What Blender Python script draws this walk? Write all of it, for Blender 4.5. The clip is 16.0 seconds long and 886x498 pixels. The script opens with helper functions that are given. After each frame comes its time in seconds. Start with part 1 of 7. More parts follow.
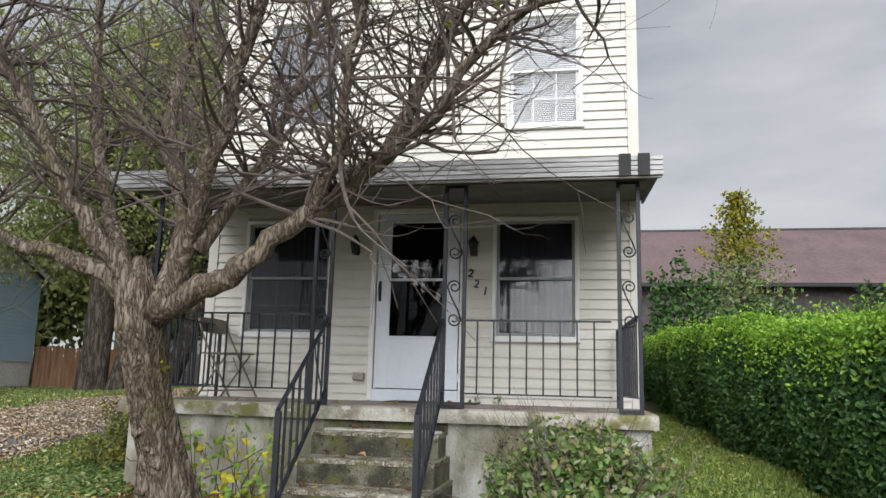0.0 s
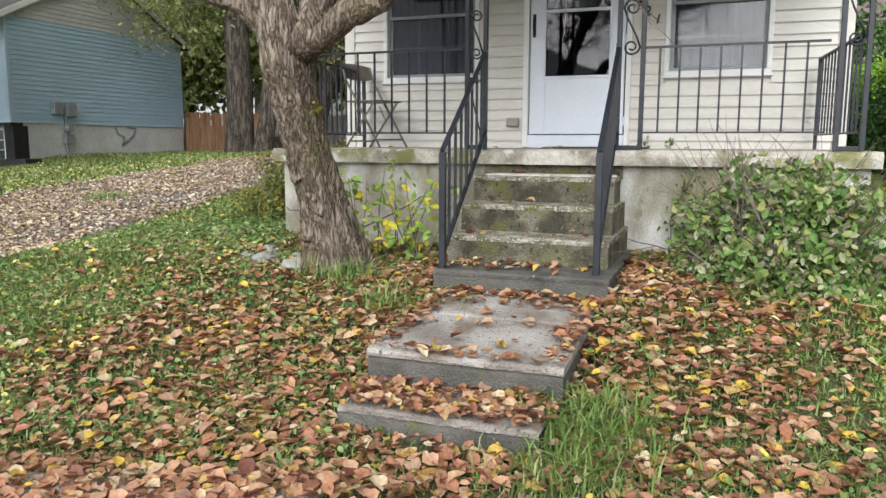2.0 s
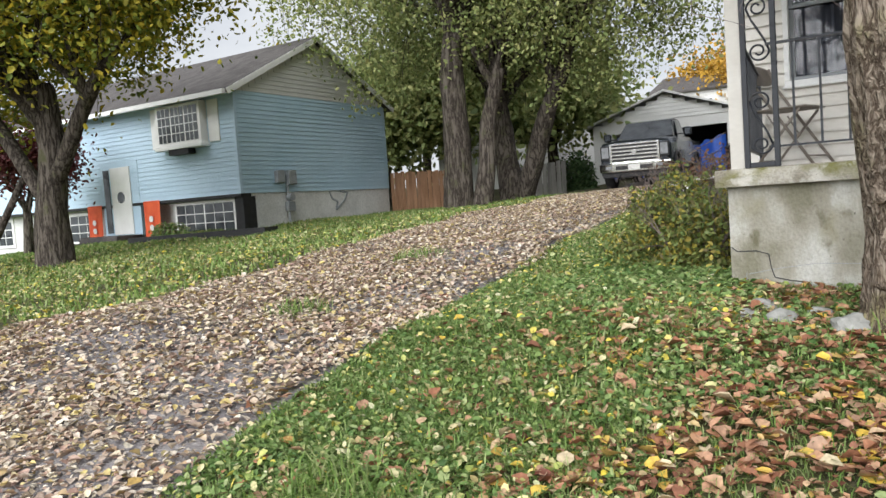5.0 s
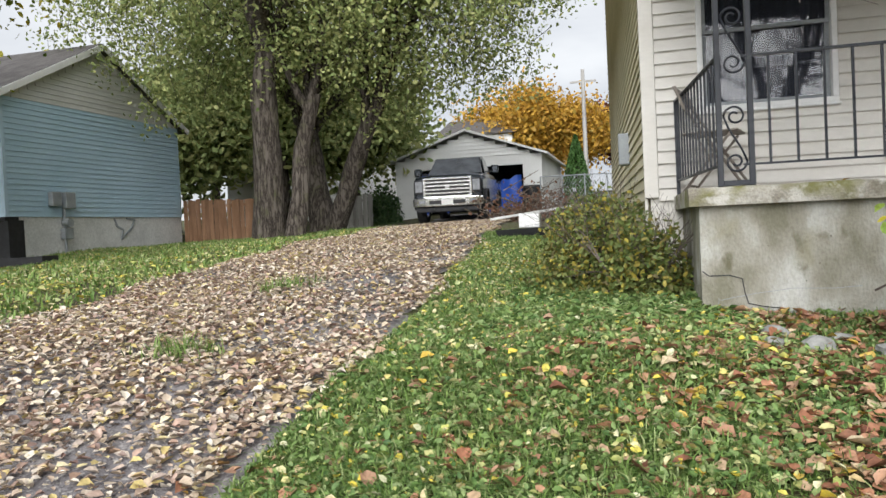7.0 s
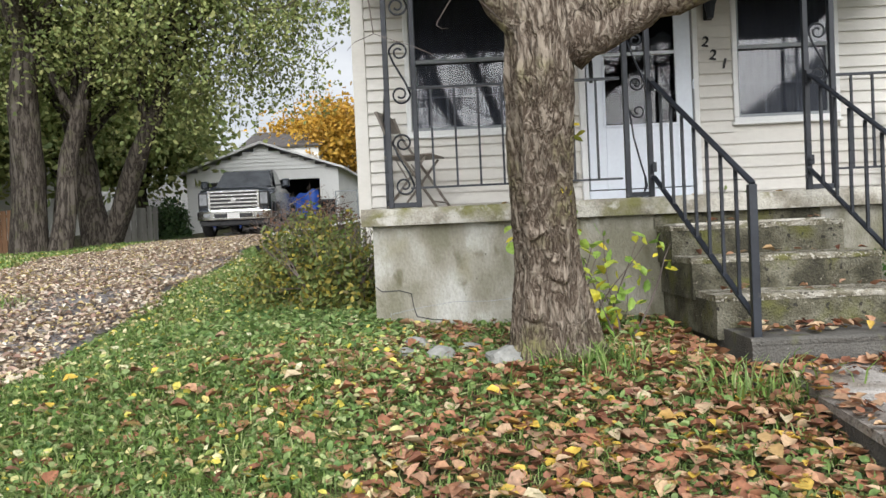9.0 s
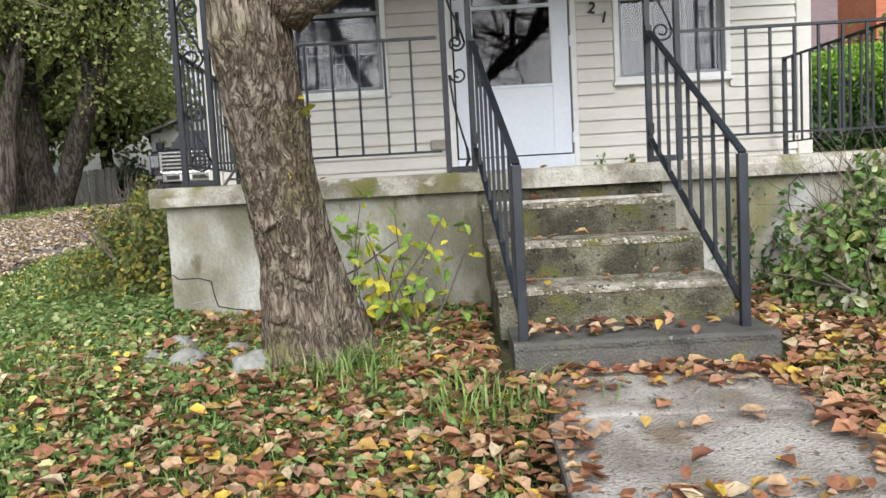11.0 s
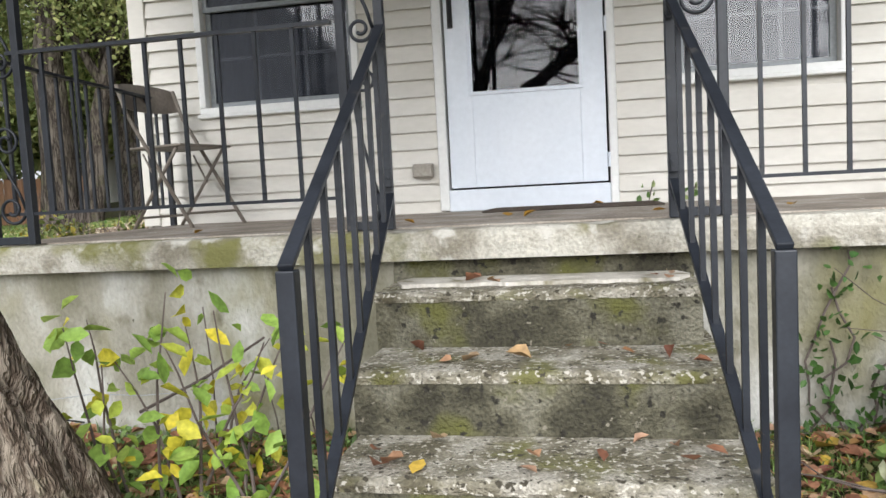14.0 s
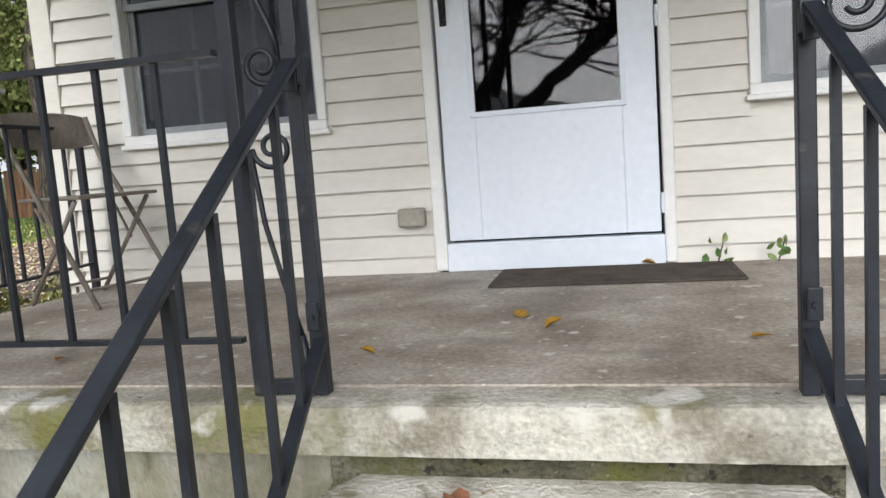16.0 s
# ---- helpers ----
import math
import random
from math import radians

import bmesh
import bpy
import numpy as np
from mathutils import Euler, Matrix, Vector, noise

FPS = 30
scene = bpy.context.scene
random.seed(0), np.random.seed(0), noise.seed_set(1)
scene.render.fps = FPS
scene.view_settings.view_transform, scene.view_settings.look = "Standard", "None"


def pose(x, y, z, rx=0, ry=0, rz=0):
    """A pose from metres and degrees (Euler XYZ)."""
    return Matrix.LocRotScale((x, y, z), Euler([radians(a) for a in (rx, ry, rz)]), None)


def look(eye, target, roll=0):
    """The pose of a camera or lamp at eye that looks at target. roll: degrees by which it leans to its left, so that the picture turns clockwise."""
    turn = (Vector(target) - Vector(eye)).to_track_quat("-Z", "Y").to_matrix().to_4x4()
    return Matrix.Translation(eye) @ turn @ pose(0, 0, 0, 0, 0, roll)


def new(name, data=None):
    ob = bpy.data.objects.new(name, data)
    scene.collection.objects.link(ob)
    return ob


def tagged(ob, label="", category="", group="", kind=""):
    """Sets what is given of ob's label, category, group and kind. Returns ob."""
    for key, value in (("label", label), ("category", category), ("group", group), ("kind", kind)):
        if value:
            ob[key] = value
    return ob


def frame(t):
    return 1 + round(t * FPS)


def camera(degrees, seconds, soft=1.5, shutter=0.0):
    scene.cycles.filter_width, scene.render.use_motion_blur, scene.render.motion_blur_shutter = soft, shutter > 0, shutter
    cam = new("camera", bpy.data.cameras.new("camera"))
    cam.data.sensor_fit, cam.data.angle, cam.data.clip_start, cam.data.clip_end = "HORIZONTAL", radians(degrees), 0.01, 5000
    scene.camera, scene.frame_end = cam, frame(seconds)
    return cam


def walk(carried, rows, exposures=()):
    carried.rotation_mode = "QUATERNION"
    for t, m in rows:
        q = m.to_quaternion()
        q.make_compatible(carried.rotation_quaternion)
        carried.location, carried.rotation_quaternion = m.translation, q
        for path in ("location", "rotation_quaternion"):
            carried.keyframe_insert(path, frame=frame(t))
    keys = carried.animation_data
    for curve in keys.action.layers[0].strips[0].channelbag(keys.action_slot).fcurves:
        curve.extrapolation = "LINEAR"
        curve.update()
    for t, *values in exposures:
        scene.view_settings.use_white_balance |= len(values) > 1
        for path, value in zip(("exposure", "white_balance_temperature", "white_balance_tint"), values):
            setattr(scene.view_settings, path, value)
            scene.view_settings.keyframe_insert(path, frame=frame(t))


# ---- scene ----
cam = camera(60.9, 16.0)
PATH = [
    (0, (1.477, 0.815, 1.342), (1.1, 2.747, 1.694), 1.5),
    (0.5, (1.41, 0.83, 1.269), (1.019, 2.791, 1.283), 1.1),
    (1, (1.338, 0.947, 1.214), (0.92, 2.894, 1.025), 1.0),
    (1.5, (1.253, 1.15, 1.191), (0.747, 3.067, 0.933), 0.7),
    (2, (1.062, 1.327, 1.192), (0.373, 3.184, 0.915), 0.2),
    (2.5, (0.847, 1.533, 1.155), (-0.17, 3.234, 0.881), 0.6),
    (3, (0.531, 1.593, 1.135), (-0.762, 3.091, 0.85), 0.8),
    (3.5, (0.174, 1.664, 1.112), (-1.163, 3.129, 0.856), -0.3),
    (4, (-0.27, 1.585, 1.113), (-1.558, 3.101, 0.909), -2.2),
    (6.5, (-2.624, 2.137, 0.988), (-3.244, 4.037, 0.916), -2.2),
    (7, (-2.681, 2.133, 0.992), (-3.186, 4.068, 0.936), -2.7),
    (7.5, (-2.58, 2.028, 1.03), (-2.943, 3.994, 0.976), -3.5),
    (8, (-2.325, 1.902, 0.998), (-2.536, 3.89, 0.959), -2.7),
    (8.5, (-2.089, 1.96, 0.994), (-2.186, 3.957, 0.954), -2.6),
    (9, (-1.835, 2.079, 0.991), (-1.868, 4.079, 0.947), -2.6),
    (9.5, (-1.506, 2.086, 1.007), (-1.537, 4.084, 0.944), -2.9),
    (10, (-1.222, 2.183, 1.012), (-1.212, 4.181, 0.912), -2.9),
    (12.5, (-0.21, 3.339, 1.222), (-0.349, 5.324, 1.018), -3.6),
    (13, (-0.093, 3.611, 1.248), (-0.203, 5.599, 1.05), -3.2),
    (13.5, (0.065, 3.874, 1.27), (-0.124, 5.858, 1.102), -2.1),
    (14, (0.077, 4.165, 1.281), (-0.311, 6.121, 1.125), -3.0),
    (14.5, (0.049, 4.485, 1.423), (-0.289, 6.448, 1.239), -6.0),
    (15, (0.09, 4.728, 1.512), (-0.215, 6.693, 1.298), -5.9),
    (15.5, (0.061, 4.939, 1.585), (-0.384, 6.874, 1.35), -4.8),
    (16, (0.017, 5.266, 1.629), (-0.443, 7.199, 1.395), -4.2),
]
walk(cam, [(t, look(eye, target, roll)) for t, eye, target, roll in PATH],
     [(0, 0.70), (0.5, 1.0), (1.0, 1.2), (2.0, 1.18), (4.0, 1.18), (8, 1.18), (10, 1.22), (12.5, 1.24), (14.5, 1.40), (16, 1.37)])

# ---- world and light ----
world = bpy.data.worlds.new("overcast_sky")
scene.world = world
world.use_nodes = True
wn, wl = world.node_tree.nodes, world.node_tree.links
bg = wn["Background"]
sky = wn.new("ShaderNodeTexSky")
sky.sky_type, sky.sun_disc, sky.sun_elevation, sky.sun_rotation = "NISHITA", False, radians(32), radians(176)
skyn = wn.new("ShaderNodeVectorMath"); skyn.operation = "SCALE"; skyn.inputs["Scale"].default_value = 0.1
wl.new(sky.outputs[0], skyn.inputs[0])
tc = wn.new("ShaderNodeTexCoord")
mp = wn.new("ShaderNodeMapping"); mp.inputs["Scale"].default_value = (1.2, 1.2, 4.0)
wl.new(tc.outputs["Generated"], mp.inputs[0])
cl = wn.new("ShaderNodeTexNoise"); cl.inputs["Scale"].default_value = 2.0; cl.inputs["Detail"].default_value = 6
wl.new(mp.outputs[0], cl.inputs["Vector"])
cr = wn.new("ShaderNodeValToRGB")
cr.color_ramp.elements[0].position, cr.color_ramp.elements[0].color = 0.32, (0.62, 0.66, 0.74, 1)
cr.color_ramp.elements[1].position, cr.color_ramp.elements[1].color = 0.68, (1.12, 1.14, 1.17, 1)
wl.new(cl.outputs["Fac"], cr.inputs[0])
mx = wn.new("ShaderNodeMix"); mx.data_type = "RGBA"; mx.inputs["Factor"].default_value = 0.88
wl.new(skyn.outputs[0], mx.inputs["A"]); wl.new(cr.outputs[0], mx.inputs["B"])
wl.new(mx.outputs["Result"], bg.inputs["Color"])
bg.inputs["Strength"].default_value = 0.40
sun = new("sun", bpy.data.lights.new("sun", "SUN"))
sun.data.energy, sun.data.angle, sun.data.color = 2.7, radians(60), (0.98, 0.985, 1.0)
sun.matrix_world = look((0, 0, 20), (-2, 31, 0))

# ---- materials ----
def material(name, colours, scale=4.0, rough=0.7, metal=0.0, bump=0.2, fine=60.0, stretch=(1, 1, 1), spots=None, ramp=(0.3, 0.7), rand=0.0, spec=0.4, grain=(0.82, 1.14)):
    """Two-scale procedural surface: colours run over a coarse noise, a fine noise gives grain and relief."""
    m = bpy.data.materials.new(name); m.use_nodes = True
    n, l = m.node_tree.nodes, m.node_tree.links
    b = n["Principled BSDF"]
    b.inputs["Roughness"].default_value, b.inputs["Metallic"].default_value = rough, metal
    b.inputs["Specular IOR Level"].default_value = spec
    tc = n.new("ShaderNodeTexCoord"); mp = n.new("ShaderNodeMapping"); mp.inputs["Scale"].default_value = stretch
    geo = n.new("ShaderNodeNewGeometry")
    l.new(geo.outputs["Position"], mp.inputs[0])
    a = n.new("ShaderNodeTexNoise"); a.inputs["Scale"].default_value, a.inputs["Detail"].default_value = scale, 5
    l.new(mp.outputs[0], a.inputs["Vector"])
    f = n.new("ShaderNodeTexNoise"); f.inputs["Scale"].default_value, f.inputs["Detail"].default_value = fine, 4
    l.new(mp.outputs[0], f.inputs["Vector"])
    r = n.new("ShaderNodeValToRGB")
    els = r.color_ramp.elements
    while len(els) < len(colours):
        els.new(0.5)
    for k, c in enumerate(colours):
        els[k].position = ramp[0] + (ramp[1] - ramp[0]) * k / max(1, len(colours) - 1)
        els[k].color = (*c, 1)
    l.new(a.outputs["Fac"], r.inputs[0])
    out = r.outputs[0]
    g = n.new("ShaderNodeMapRange"); g.inputs["From Min"].default_value, g.inputs["From Max"].default_value = 0.25, 0.75
    g.inputs["To Min"].default_value, g.inputs["To Max"].default_value = grain
    l.new(f.outputs["Fac"], g.inputs["Value"])
    mul = n.new("ShaderNodeVectorMath"); mul.operation = "SCALE"
    l.new(out, mul.inputs[0]); l.new(g.outputs[0], mul.inputs["Scale"])
    out = mul.outputs[0]
    if rand:
        oi = n.new("ShaderNodeObjectInfo")
        mr = n.new("ShaderNodeMapRange"); mr.inputs["To Min"].default_value, mr.inputs["To Max"].default_value = 1 - rand, 1 + rand
        l.new(oi.outputs["Random"], mr.inputs["Value"])
        m2 = n.new("ShaderNodeVectorMath"); m2.operation = "SCALE"
        l.new(out, m2.inputs[0]); l.new(mr.outputs[0], m2.inputs["Scale"]); out = m2.outputs[0]
    layers = [] if not spots else spots if isinstance(spots, list) else [spots]
    for sc, lo, hi, col in layers:
        s = n.new("ShaderNodeTexNoise"); s.inputs["Scale"].default_value, s.inputs["Detail"].default_value = sc, 6
        l.new(mp.outputs[0], s.inputs["Vector"])
        sr = n.new("ShaderNodeMapRange"); sr.inputs["From Min"].default_value, sr.inputs["From Max"].default_value = lo, hi
        l.new(s.outputs["Fac"], sr.inputs["Value"])
        sm = n.new("ShaderNodeMix"); sm.data_type = "RGBA"; sm.inputs["B"].default_value = (*col, 1)
        l.new(sr.outputs[0], sm.inputs["Factor"]); l.new(out, sm.inputs["A"]); out = sm.outputs["Result"]
    l.new(out, b.inputs["Base Color"])
    if bump:
        bp = n.new("ShaderNodeBump"); bp.inputs["Strength"].default_value, bp.inputs["Distance"].default_value = bump, 0.02
        l.new(f.outputs["Fac"], bp.inputs["Height"]); l.new(bp.outputs[0], b.inputs["Normal"])
    return m


def bark_material(name, crack, mid, ridge, moss, scale=24.0, flat=0.22):
    """Bark: upright plates parted by dark winding cracks, with grain and patches of moss."""
    m = bpy.data.materials.new(name); m.use_nodes = True
    n, l = m.node_tree.nodes, m.node_tree.links
    b = n["Principled BSDF"]; b.inputs["Roughness"].default_value = 0.92; b.inputs["Specular IOR Level"].default_value = 0.2
    geo = n.new("ShaderNodeNewGeometry")
    wob = n.new("ShaderNodeTexNoise"); wob.inputs["Scale"].default_value, wob.inputs["Detail"].default_value = 7.0, 3
    l.new(geo.outputs["Position"], wob.inputs["Vector"])
    sh = n.new("ShaderNodeVectorMath"); sh.operation = "MULTIPLY_ADD"; sh.inputs[1].default_value = (0.06, 0.06, 0.06)
    l.new(wob.outputs["Color"], sh.inputs[0]); l.new(geo.outputs["Position"], sh.inputs[2])
    mp = n.new("ShaderNodeMapping"); mp.inputs["Scale"].default_value = (1, 1, flat); l.new(sh.outputs[0], mp.inputs[0])
    vo = n.new("ShaderNodeTexNoise"); vo.inputs["Scale"].default_value, vo.inputs["Detail"].default_value, vo.inputs["Roughness"].default_value = scale, 4, 0.6
    l.new(mp.outputs[0], vo.inputs["Vector"])
    off = n.new("ShaderNodeMath"); off.operation = "SUBTRACT"; off.inputs[1].default_value = 0.5; l.new(vo.outputs["Fac"], off.inputs[0])
    rid = n.new("ShaderNodeMath"); rid.operation = "ABSOLUTE"; l.new(off.outputs[0], rid.inputs[0])
    fi = n.new("ShaderNodeTexNoise"); fi.inputs["Scale"].default_value, fi.inputs["Detail"].default_value = 90.0, 5
    l.new(mp.outputs[0], fi.inputs["Vector"])
    mr = n.new("ShaderNodeMapRange"); mr.inputs["From Max"].default_value = 0.13; l.new(rid.outputs[0], mr.inputs["Value"])
    ad = n.new("ShaderNodeMath"); ad.operation = "MULTIPLY_ADD"; ad.inputs[1].default_value = 0.9
    su = n.new("ShaderNodeMath"); su.operation = "SUBTRACT"; su.inputs[1].default_value = 0.5
    l.new(fi.outputs["Fac"], su.inputs[0]); l.new(su.outputs[0], ad.inputs[0]); l.new(mr.outputs[0], ad.inputs[2])
    r = n.new("ShaderNodeValToRGB"); els = r.color_ramp.elements; els.new(0.5)
    for k, (p, c) in enumerate(((0.02, crack), (0.30, mid), (0.85, ridge))):
        els[k].position = p; els[k].color = (*c, 1)
    l.new(ad.outputs[0], r.inputs[0])
    big = n.new("ShaderNodeTexNoise"); big.inputs["Scale"].default_value, big.inputs["Detail"].default_value = 3.2, 6
    l.new(geo.outputs["Position"], big.inputs["Vector"])
    br = n.new("ShaderNodeMapRange"); br.inputs["From Min"].default_value, br.inputs["From Max"].default_value, br.inputs["To Max"].default_value = 0.55, 0.68, 0.8
    l.new(big.outputs["Fac"], br.inputs["Value"])
    mx = n.new("ShaderNodeMix"); mx.data_type = "RGBA"; mx.inputs["B"].default_value = (*moss, 1)
    mo = n.new("ShaderNodeMath"); mo.operation = "MULTIPLY"; l.new(br.outputs[0], mo.inputs[0]); l.new(mr.outputs[0], mo.inputs[1])
    l.new(mo.outputs[0], mx.inputs["Factor"]); l.new(r.outputs[0], mx.inputs["A"]); l.new(mx.outputs["Result"], b.inputs["Base Color"])
    bp = n.new("ShaderNodeBump"); bp.inputs["Strength"].default_value, bp.inputs["Distance"].default_value = 0.9, 0.018
    l.new(ad.outputs[0], bp.inputs["Height"]); l.new(bp.outputs[0], b.inputs["Normal"])
    return m


def leaf_material(name, colours, rough=0.55, trans=0.25):
    """Leaves: each island takes its own colour from the list; thin and partly translucent."""
    m = bpy.data.materials.new(name); m.use_nodes = True
    n, l = m.node_tree.nodes, m.node_tree.links
    b = n["Principled BSDF"]; b.inputs["Roughness"].default_value = rough; b.inputs["Specular IOR Level"].default_value = 0.3
    geo = n.new("ShaderNodeNewGeometry")
    r = n.new("ShaderNodeValToRGB"); els = r.color_ramp.elements
    while len(els) < len(colours):
        els.new(0.5)
    for k, c in enumerate(colours):
        els[k].position = k / (len(colours) - 1); els[k].color = (*c, 1)
    l.new(geo.outputs["Random Per Island"], r.inputs[0])
    no = n.new("ShaderNodeTexNoise"); no.inputs["Scale"].default_value = 55.0
    l.new(geo.outputs["Position"], no.inputs["Vector"])
    g = n.new("ShaderNodeMapRange"); g.inputs["To Min"].default_value, g.inputs["To Max"].default_value = 0.42, 1.6
    l.new(no.outputs["Fac"], g.inputs["Value"])
    mul = n.new("ShaderNodeVectorMath"); mul.operation = "SCALE"
    l.new(r.outputs[0], mul.inputs[0]); l.new(g.outputs[0], mul.inputs["Scale"])
    l.new(mul.outputs[0], b.inputs["Base Color"])
    if trans:
        t = n.new("ShaderNodeBsdfTranslucent"); mixs = n.new("ShaderNodeMixShader"); mixs.inputs[0].default_value = trans
        l.new(mul.outputs[0], t.inputs["Color"])
        l.new(b.outputs[0], mixs.inputs[1]); l.new(t.outputs[0], mixs.inputs[2])
        l.new(mixs.outputs[0], n["Material Output"].inputs["Surface"])
    return m


def glass_material(name, tint, rough=0.05, mixin=0.5, haze=0.0):
    """Window glass: clear tinted pane under a mirror-like sheen."""
    m = bpy.data.materials.new(name); m.use_nodes = True
    n, l = m.node_tree.nodes, m.node_tree.links
    n.remove(n["Principled BSDF"])
    t = n.new("ShaderNodeBsdfTransparent"); t.inputs[0].default_value = (*tint, 1)
    g = n.new("ShaderNodeBsdfGlossy"); g.inputs["Roughness"].default_value = rough
    fr = n.new("ShaderNodeFresnel"); fr.inputs[0].default_value = 1.5
    no = n.new("ShaderNodeMath"); no.operation = "MULTIPLY_ADD"; no.inputs[1].default_value, no.inputs[2].default_value = 1.0, mixin
    l.new(fr.outputs[0], no.inputs[0])
    if haze:
        df = n.new("ShaderNodeBsdfDiffuse"); df.inputs[0].default_value = (0.045, 0.05, 0.062, 1)
        mh = n.new("ShaderNodeMixShader"); mh.inputs[0].default_value = haze
        l.new(t.outputs[0], mh.inputs[1]); l.new(df.outputs[0], mh.inputs[2]); t = mh
    ms = n.new("ShaderNodeMixShader")
    l.new(no.outputs[0], ms.inputs[0]); l.new(t.outputs[0], ms.inputs[1]); l.new(g.outputs[0], ms.inputs[2])
    l.new(ms.outputs[0], n["Material Output"].inputs["Surface"])
    return m


SIDING = material("cream_vinyl_siding", [(0.60, 0.57, 0.51), (0.70, 0.675, 0.62)], 1.2, 0.5, bump=0.015, fine=18, rand=0.03, stretch=(1, 1, 2.5), grain=(0.96, 1.04))
SIDESIDE = material("darker_yellowish_vinyl_siding", [(0.46, 0.42, 0.28), (0.58, 0.53, 0.38)], 1.2, 0.55, bump=0.015, fine=18, rand=0.03, grain=(0.96, 1.04))
TRIMW = material("white_painted_trim", [(0.72, 0.72, 0.70), (0.80, 0.80, 0.78)], 3, 0.45, bump=0.015, fine=40, grain=(0.96, 1.04))
DOORW = material("cool_white_door_paint", [(0.70, 0.75, 0.82), (0.76, 0.80, 0.86)], 2, 0.35, bump=0.015, fine=30, grain=(0.96, 1.04))
IRON = material("black_painted_iron", [(0.010, 0.012, 0.017), (0.022, 0.026, 0.034)], 9, 0.42, spec=0.36, bump=0.03, fine=90, spots=(14, 0.66, 0.78, (0.07, 0.065, 0.06)))
CONC = material("weathered_concrete", [(0.22, 0.20, 0.155), (0.38, 0.355, 0.30), (0.48, 0.46, 0.40)], 5.0, 0.85, bump=0.45, fine=85, spots=[(4.0, 0.50, 0.64, (0.17, 0.165, 0.06)), (9.0, 0.57, 0.66, (0.52, 0.50, 0.45)), (26.0, 0.69, 0.73, (0.10, 0.095, 0.065))], ramp=(0.38, 0.62), grain=(0.7, 1.25))
STUCCO = material("mossy_foundation_render", [(0.19, 0.18, 0.13), (0.32, 0.305, 0.255), (0.50, 0.50, 0.47)], 3.0, 0.85, bump=0.6, fine=70, spots=[(2.6, 0.54, 0.72, (0.20, 0.185, 0.085)), (7.0, 0.60, 0.70, (0.13, 0.12, 0.075)), (30.0, 0.69, 0.73, (0.09, 0.085, 0.06))], stretch=(1, 1, 0.6), ramp=(0.38, 0.62), grain=(0.85, 1.12))
# mossy concrete, its base darkened to carry the shade on the risers
STEPM = material("shaded_mossy_step_concrete", [(0.05, 0.046, 0.03), (0.10, 0.093, 0.062), (0.17, 0.16, 0.12)], 6.0, 0.88, bump=0.9, fine=95, spots=[(5, 0.52, 0.66, (0.105, 0.105, 0.03)), (42, 0.66, 0.70, (0.22, 0.20, 0.155)), (30, 0.61, 0.66, (0.025, 0.023, 0.017))], ramp=(0.38, 0.62), grain=(0.55, 1.45))
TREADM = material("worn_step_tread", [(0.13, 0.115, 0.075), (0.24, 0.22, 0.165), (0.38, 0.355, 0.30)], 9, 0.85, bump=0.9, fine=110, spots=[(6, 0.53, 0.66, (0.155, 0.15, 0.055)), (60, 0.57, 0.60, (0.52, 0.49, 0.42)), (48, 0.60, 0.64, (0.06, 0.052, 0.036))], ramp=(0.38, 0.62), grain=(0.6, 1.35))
SCRAPED = material("scraped_pale_cement", [(0.30, 0.28, 0.22), (0.52, 0.49, 0.43), (0.64, 0.61, 0.55)], 7, 0.85, bump=0.5, fine=80, spots=(10, 0.58, 0.66, (0.22, 0.20, 0.13)), ramp=(0.34, 0.6), grain=(0.8, 1.12))
PORCHF = material("stained_porch_floor", [(0.21, 0.175, 0.14), (0.31, 0.265, 0.22), (0.40, 0.36, 0.315)], 2.6, 0.7, bump=0.2, fine=80, spots=[(14, 0.64, 0.69, (0.50, 0.48, 0.44)), (5, 0.58, 0.75, (0.17, 0.15, 0.13)), (45, 0.68, 0.71, (0.62, 0.60, 0.56))], ramp=(0.36, 0.64), grain=(0.65, 1.35))
WALKM = material("grey_sidewalk_concrete", [(0.21, 0.185, 0.16), (0.32, 0.295, 0.265), (0.40, 0.375, 0.345)], 3.5, 0.85, bump=0.8, fine=90, spots=[(4, 0.55, 0.72, (0.19, 0.15, 0.11)), (40, 0.62, 0.66, (0.12, 0.10, 0.085))], ramp=(0.36, 0.64), grain=(0.7, 1.25))
ALU = material("aluminium_awning", [(0.26, 0.26, 0.26), (0.46, 0.46, 0.455)], 6, 0.45, metal=0.3, bump=0.05, fine=25, stretch=(0.4, 1, 6))
# near-black colour that stands in for the darkness of unlit rooms
DARK = material("unlit_interior_black", [(0.012, 0.013, 0.016), (0.03, 0.03, 0.035)], 2, 0.9, bump=0)
# darker awning tone, with the shade beneath and between ribs in the colour
UNDER = material("shaded_awning_dark", [(0.10, 0.095, 0.09), (0.16, 0.15, 0.14)], 3, 0.8, bump=0.05, fine=20)
CURTAIN = material("grey_lace_curtain", [(0.13, 0.135, 0.15), (0.26, 0.265, 0.285)], 7, 0.9, bump=0.2, fine=120, stretch=(1, 1, 0.3))
SCREEN = glass_material("screened_window_glass", (0.55, 0.57, 0.62), 0.04, 0.0, 0.42)
CLEARG = glass_material("clear_window_glass", (0.88, 0.9, 0.93), 0.03, 0.0)
DGLASS = glass_material("dark_door_glass", (0.30, 0.31, 0.33), 0.02, -0.01)
CARGLASS = glass_material("car_glass", (0.12, 0.13, 0.14), 0.03, 0.12)
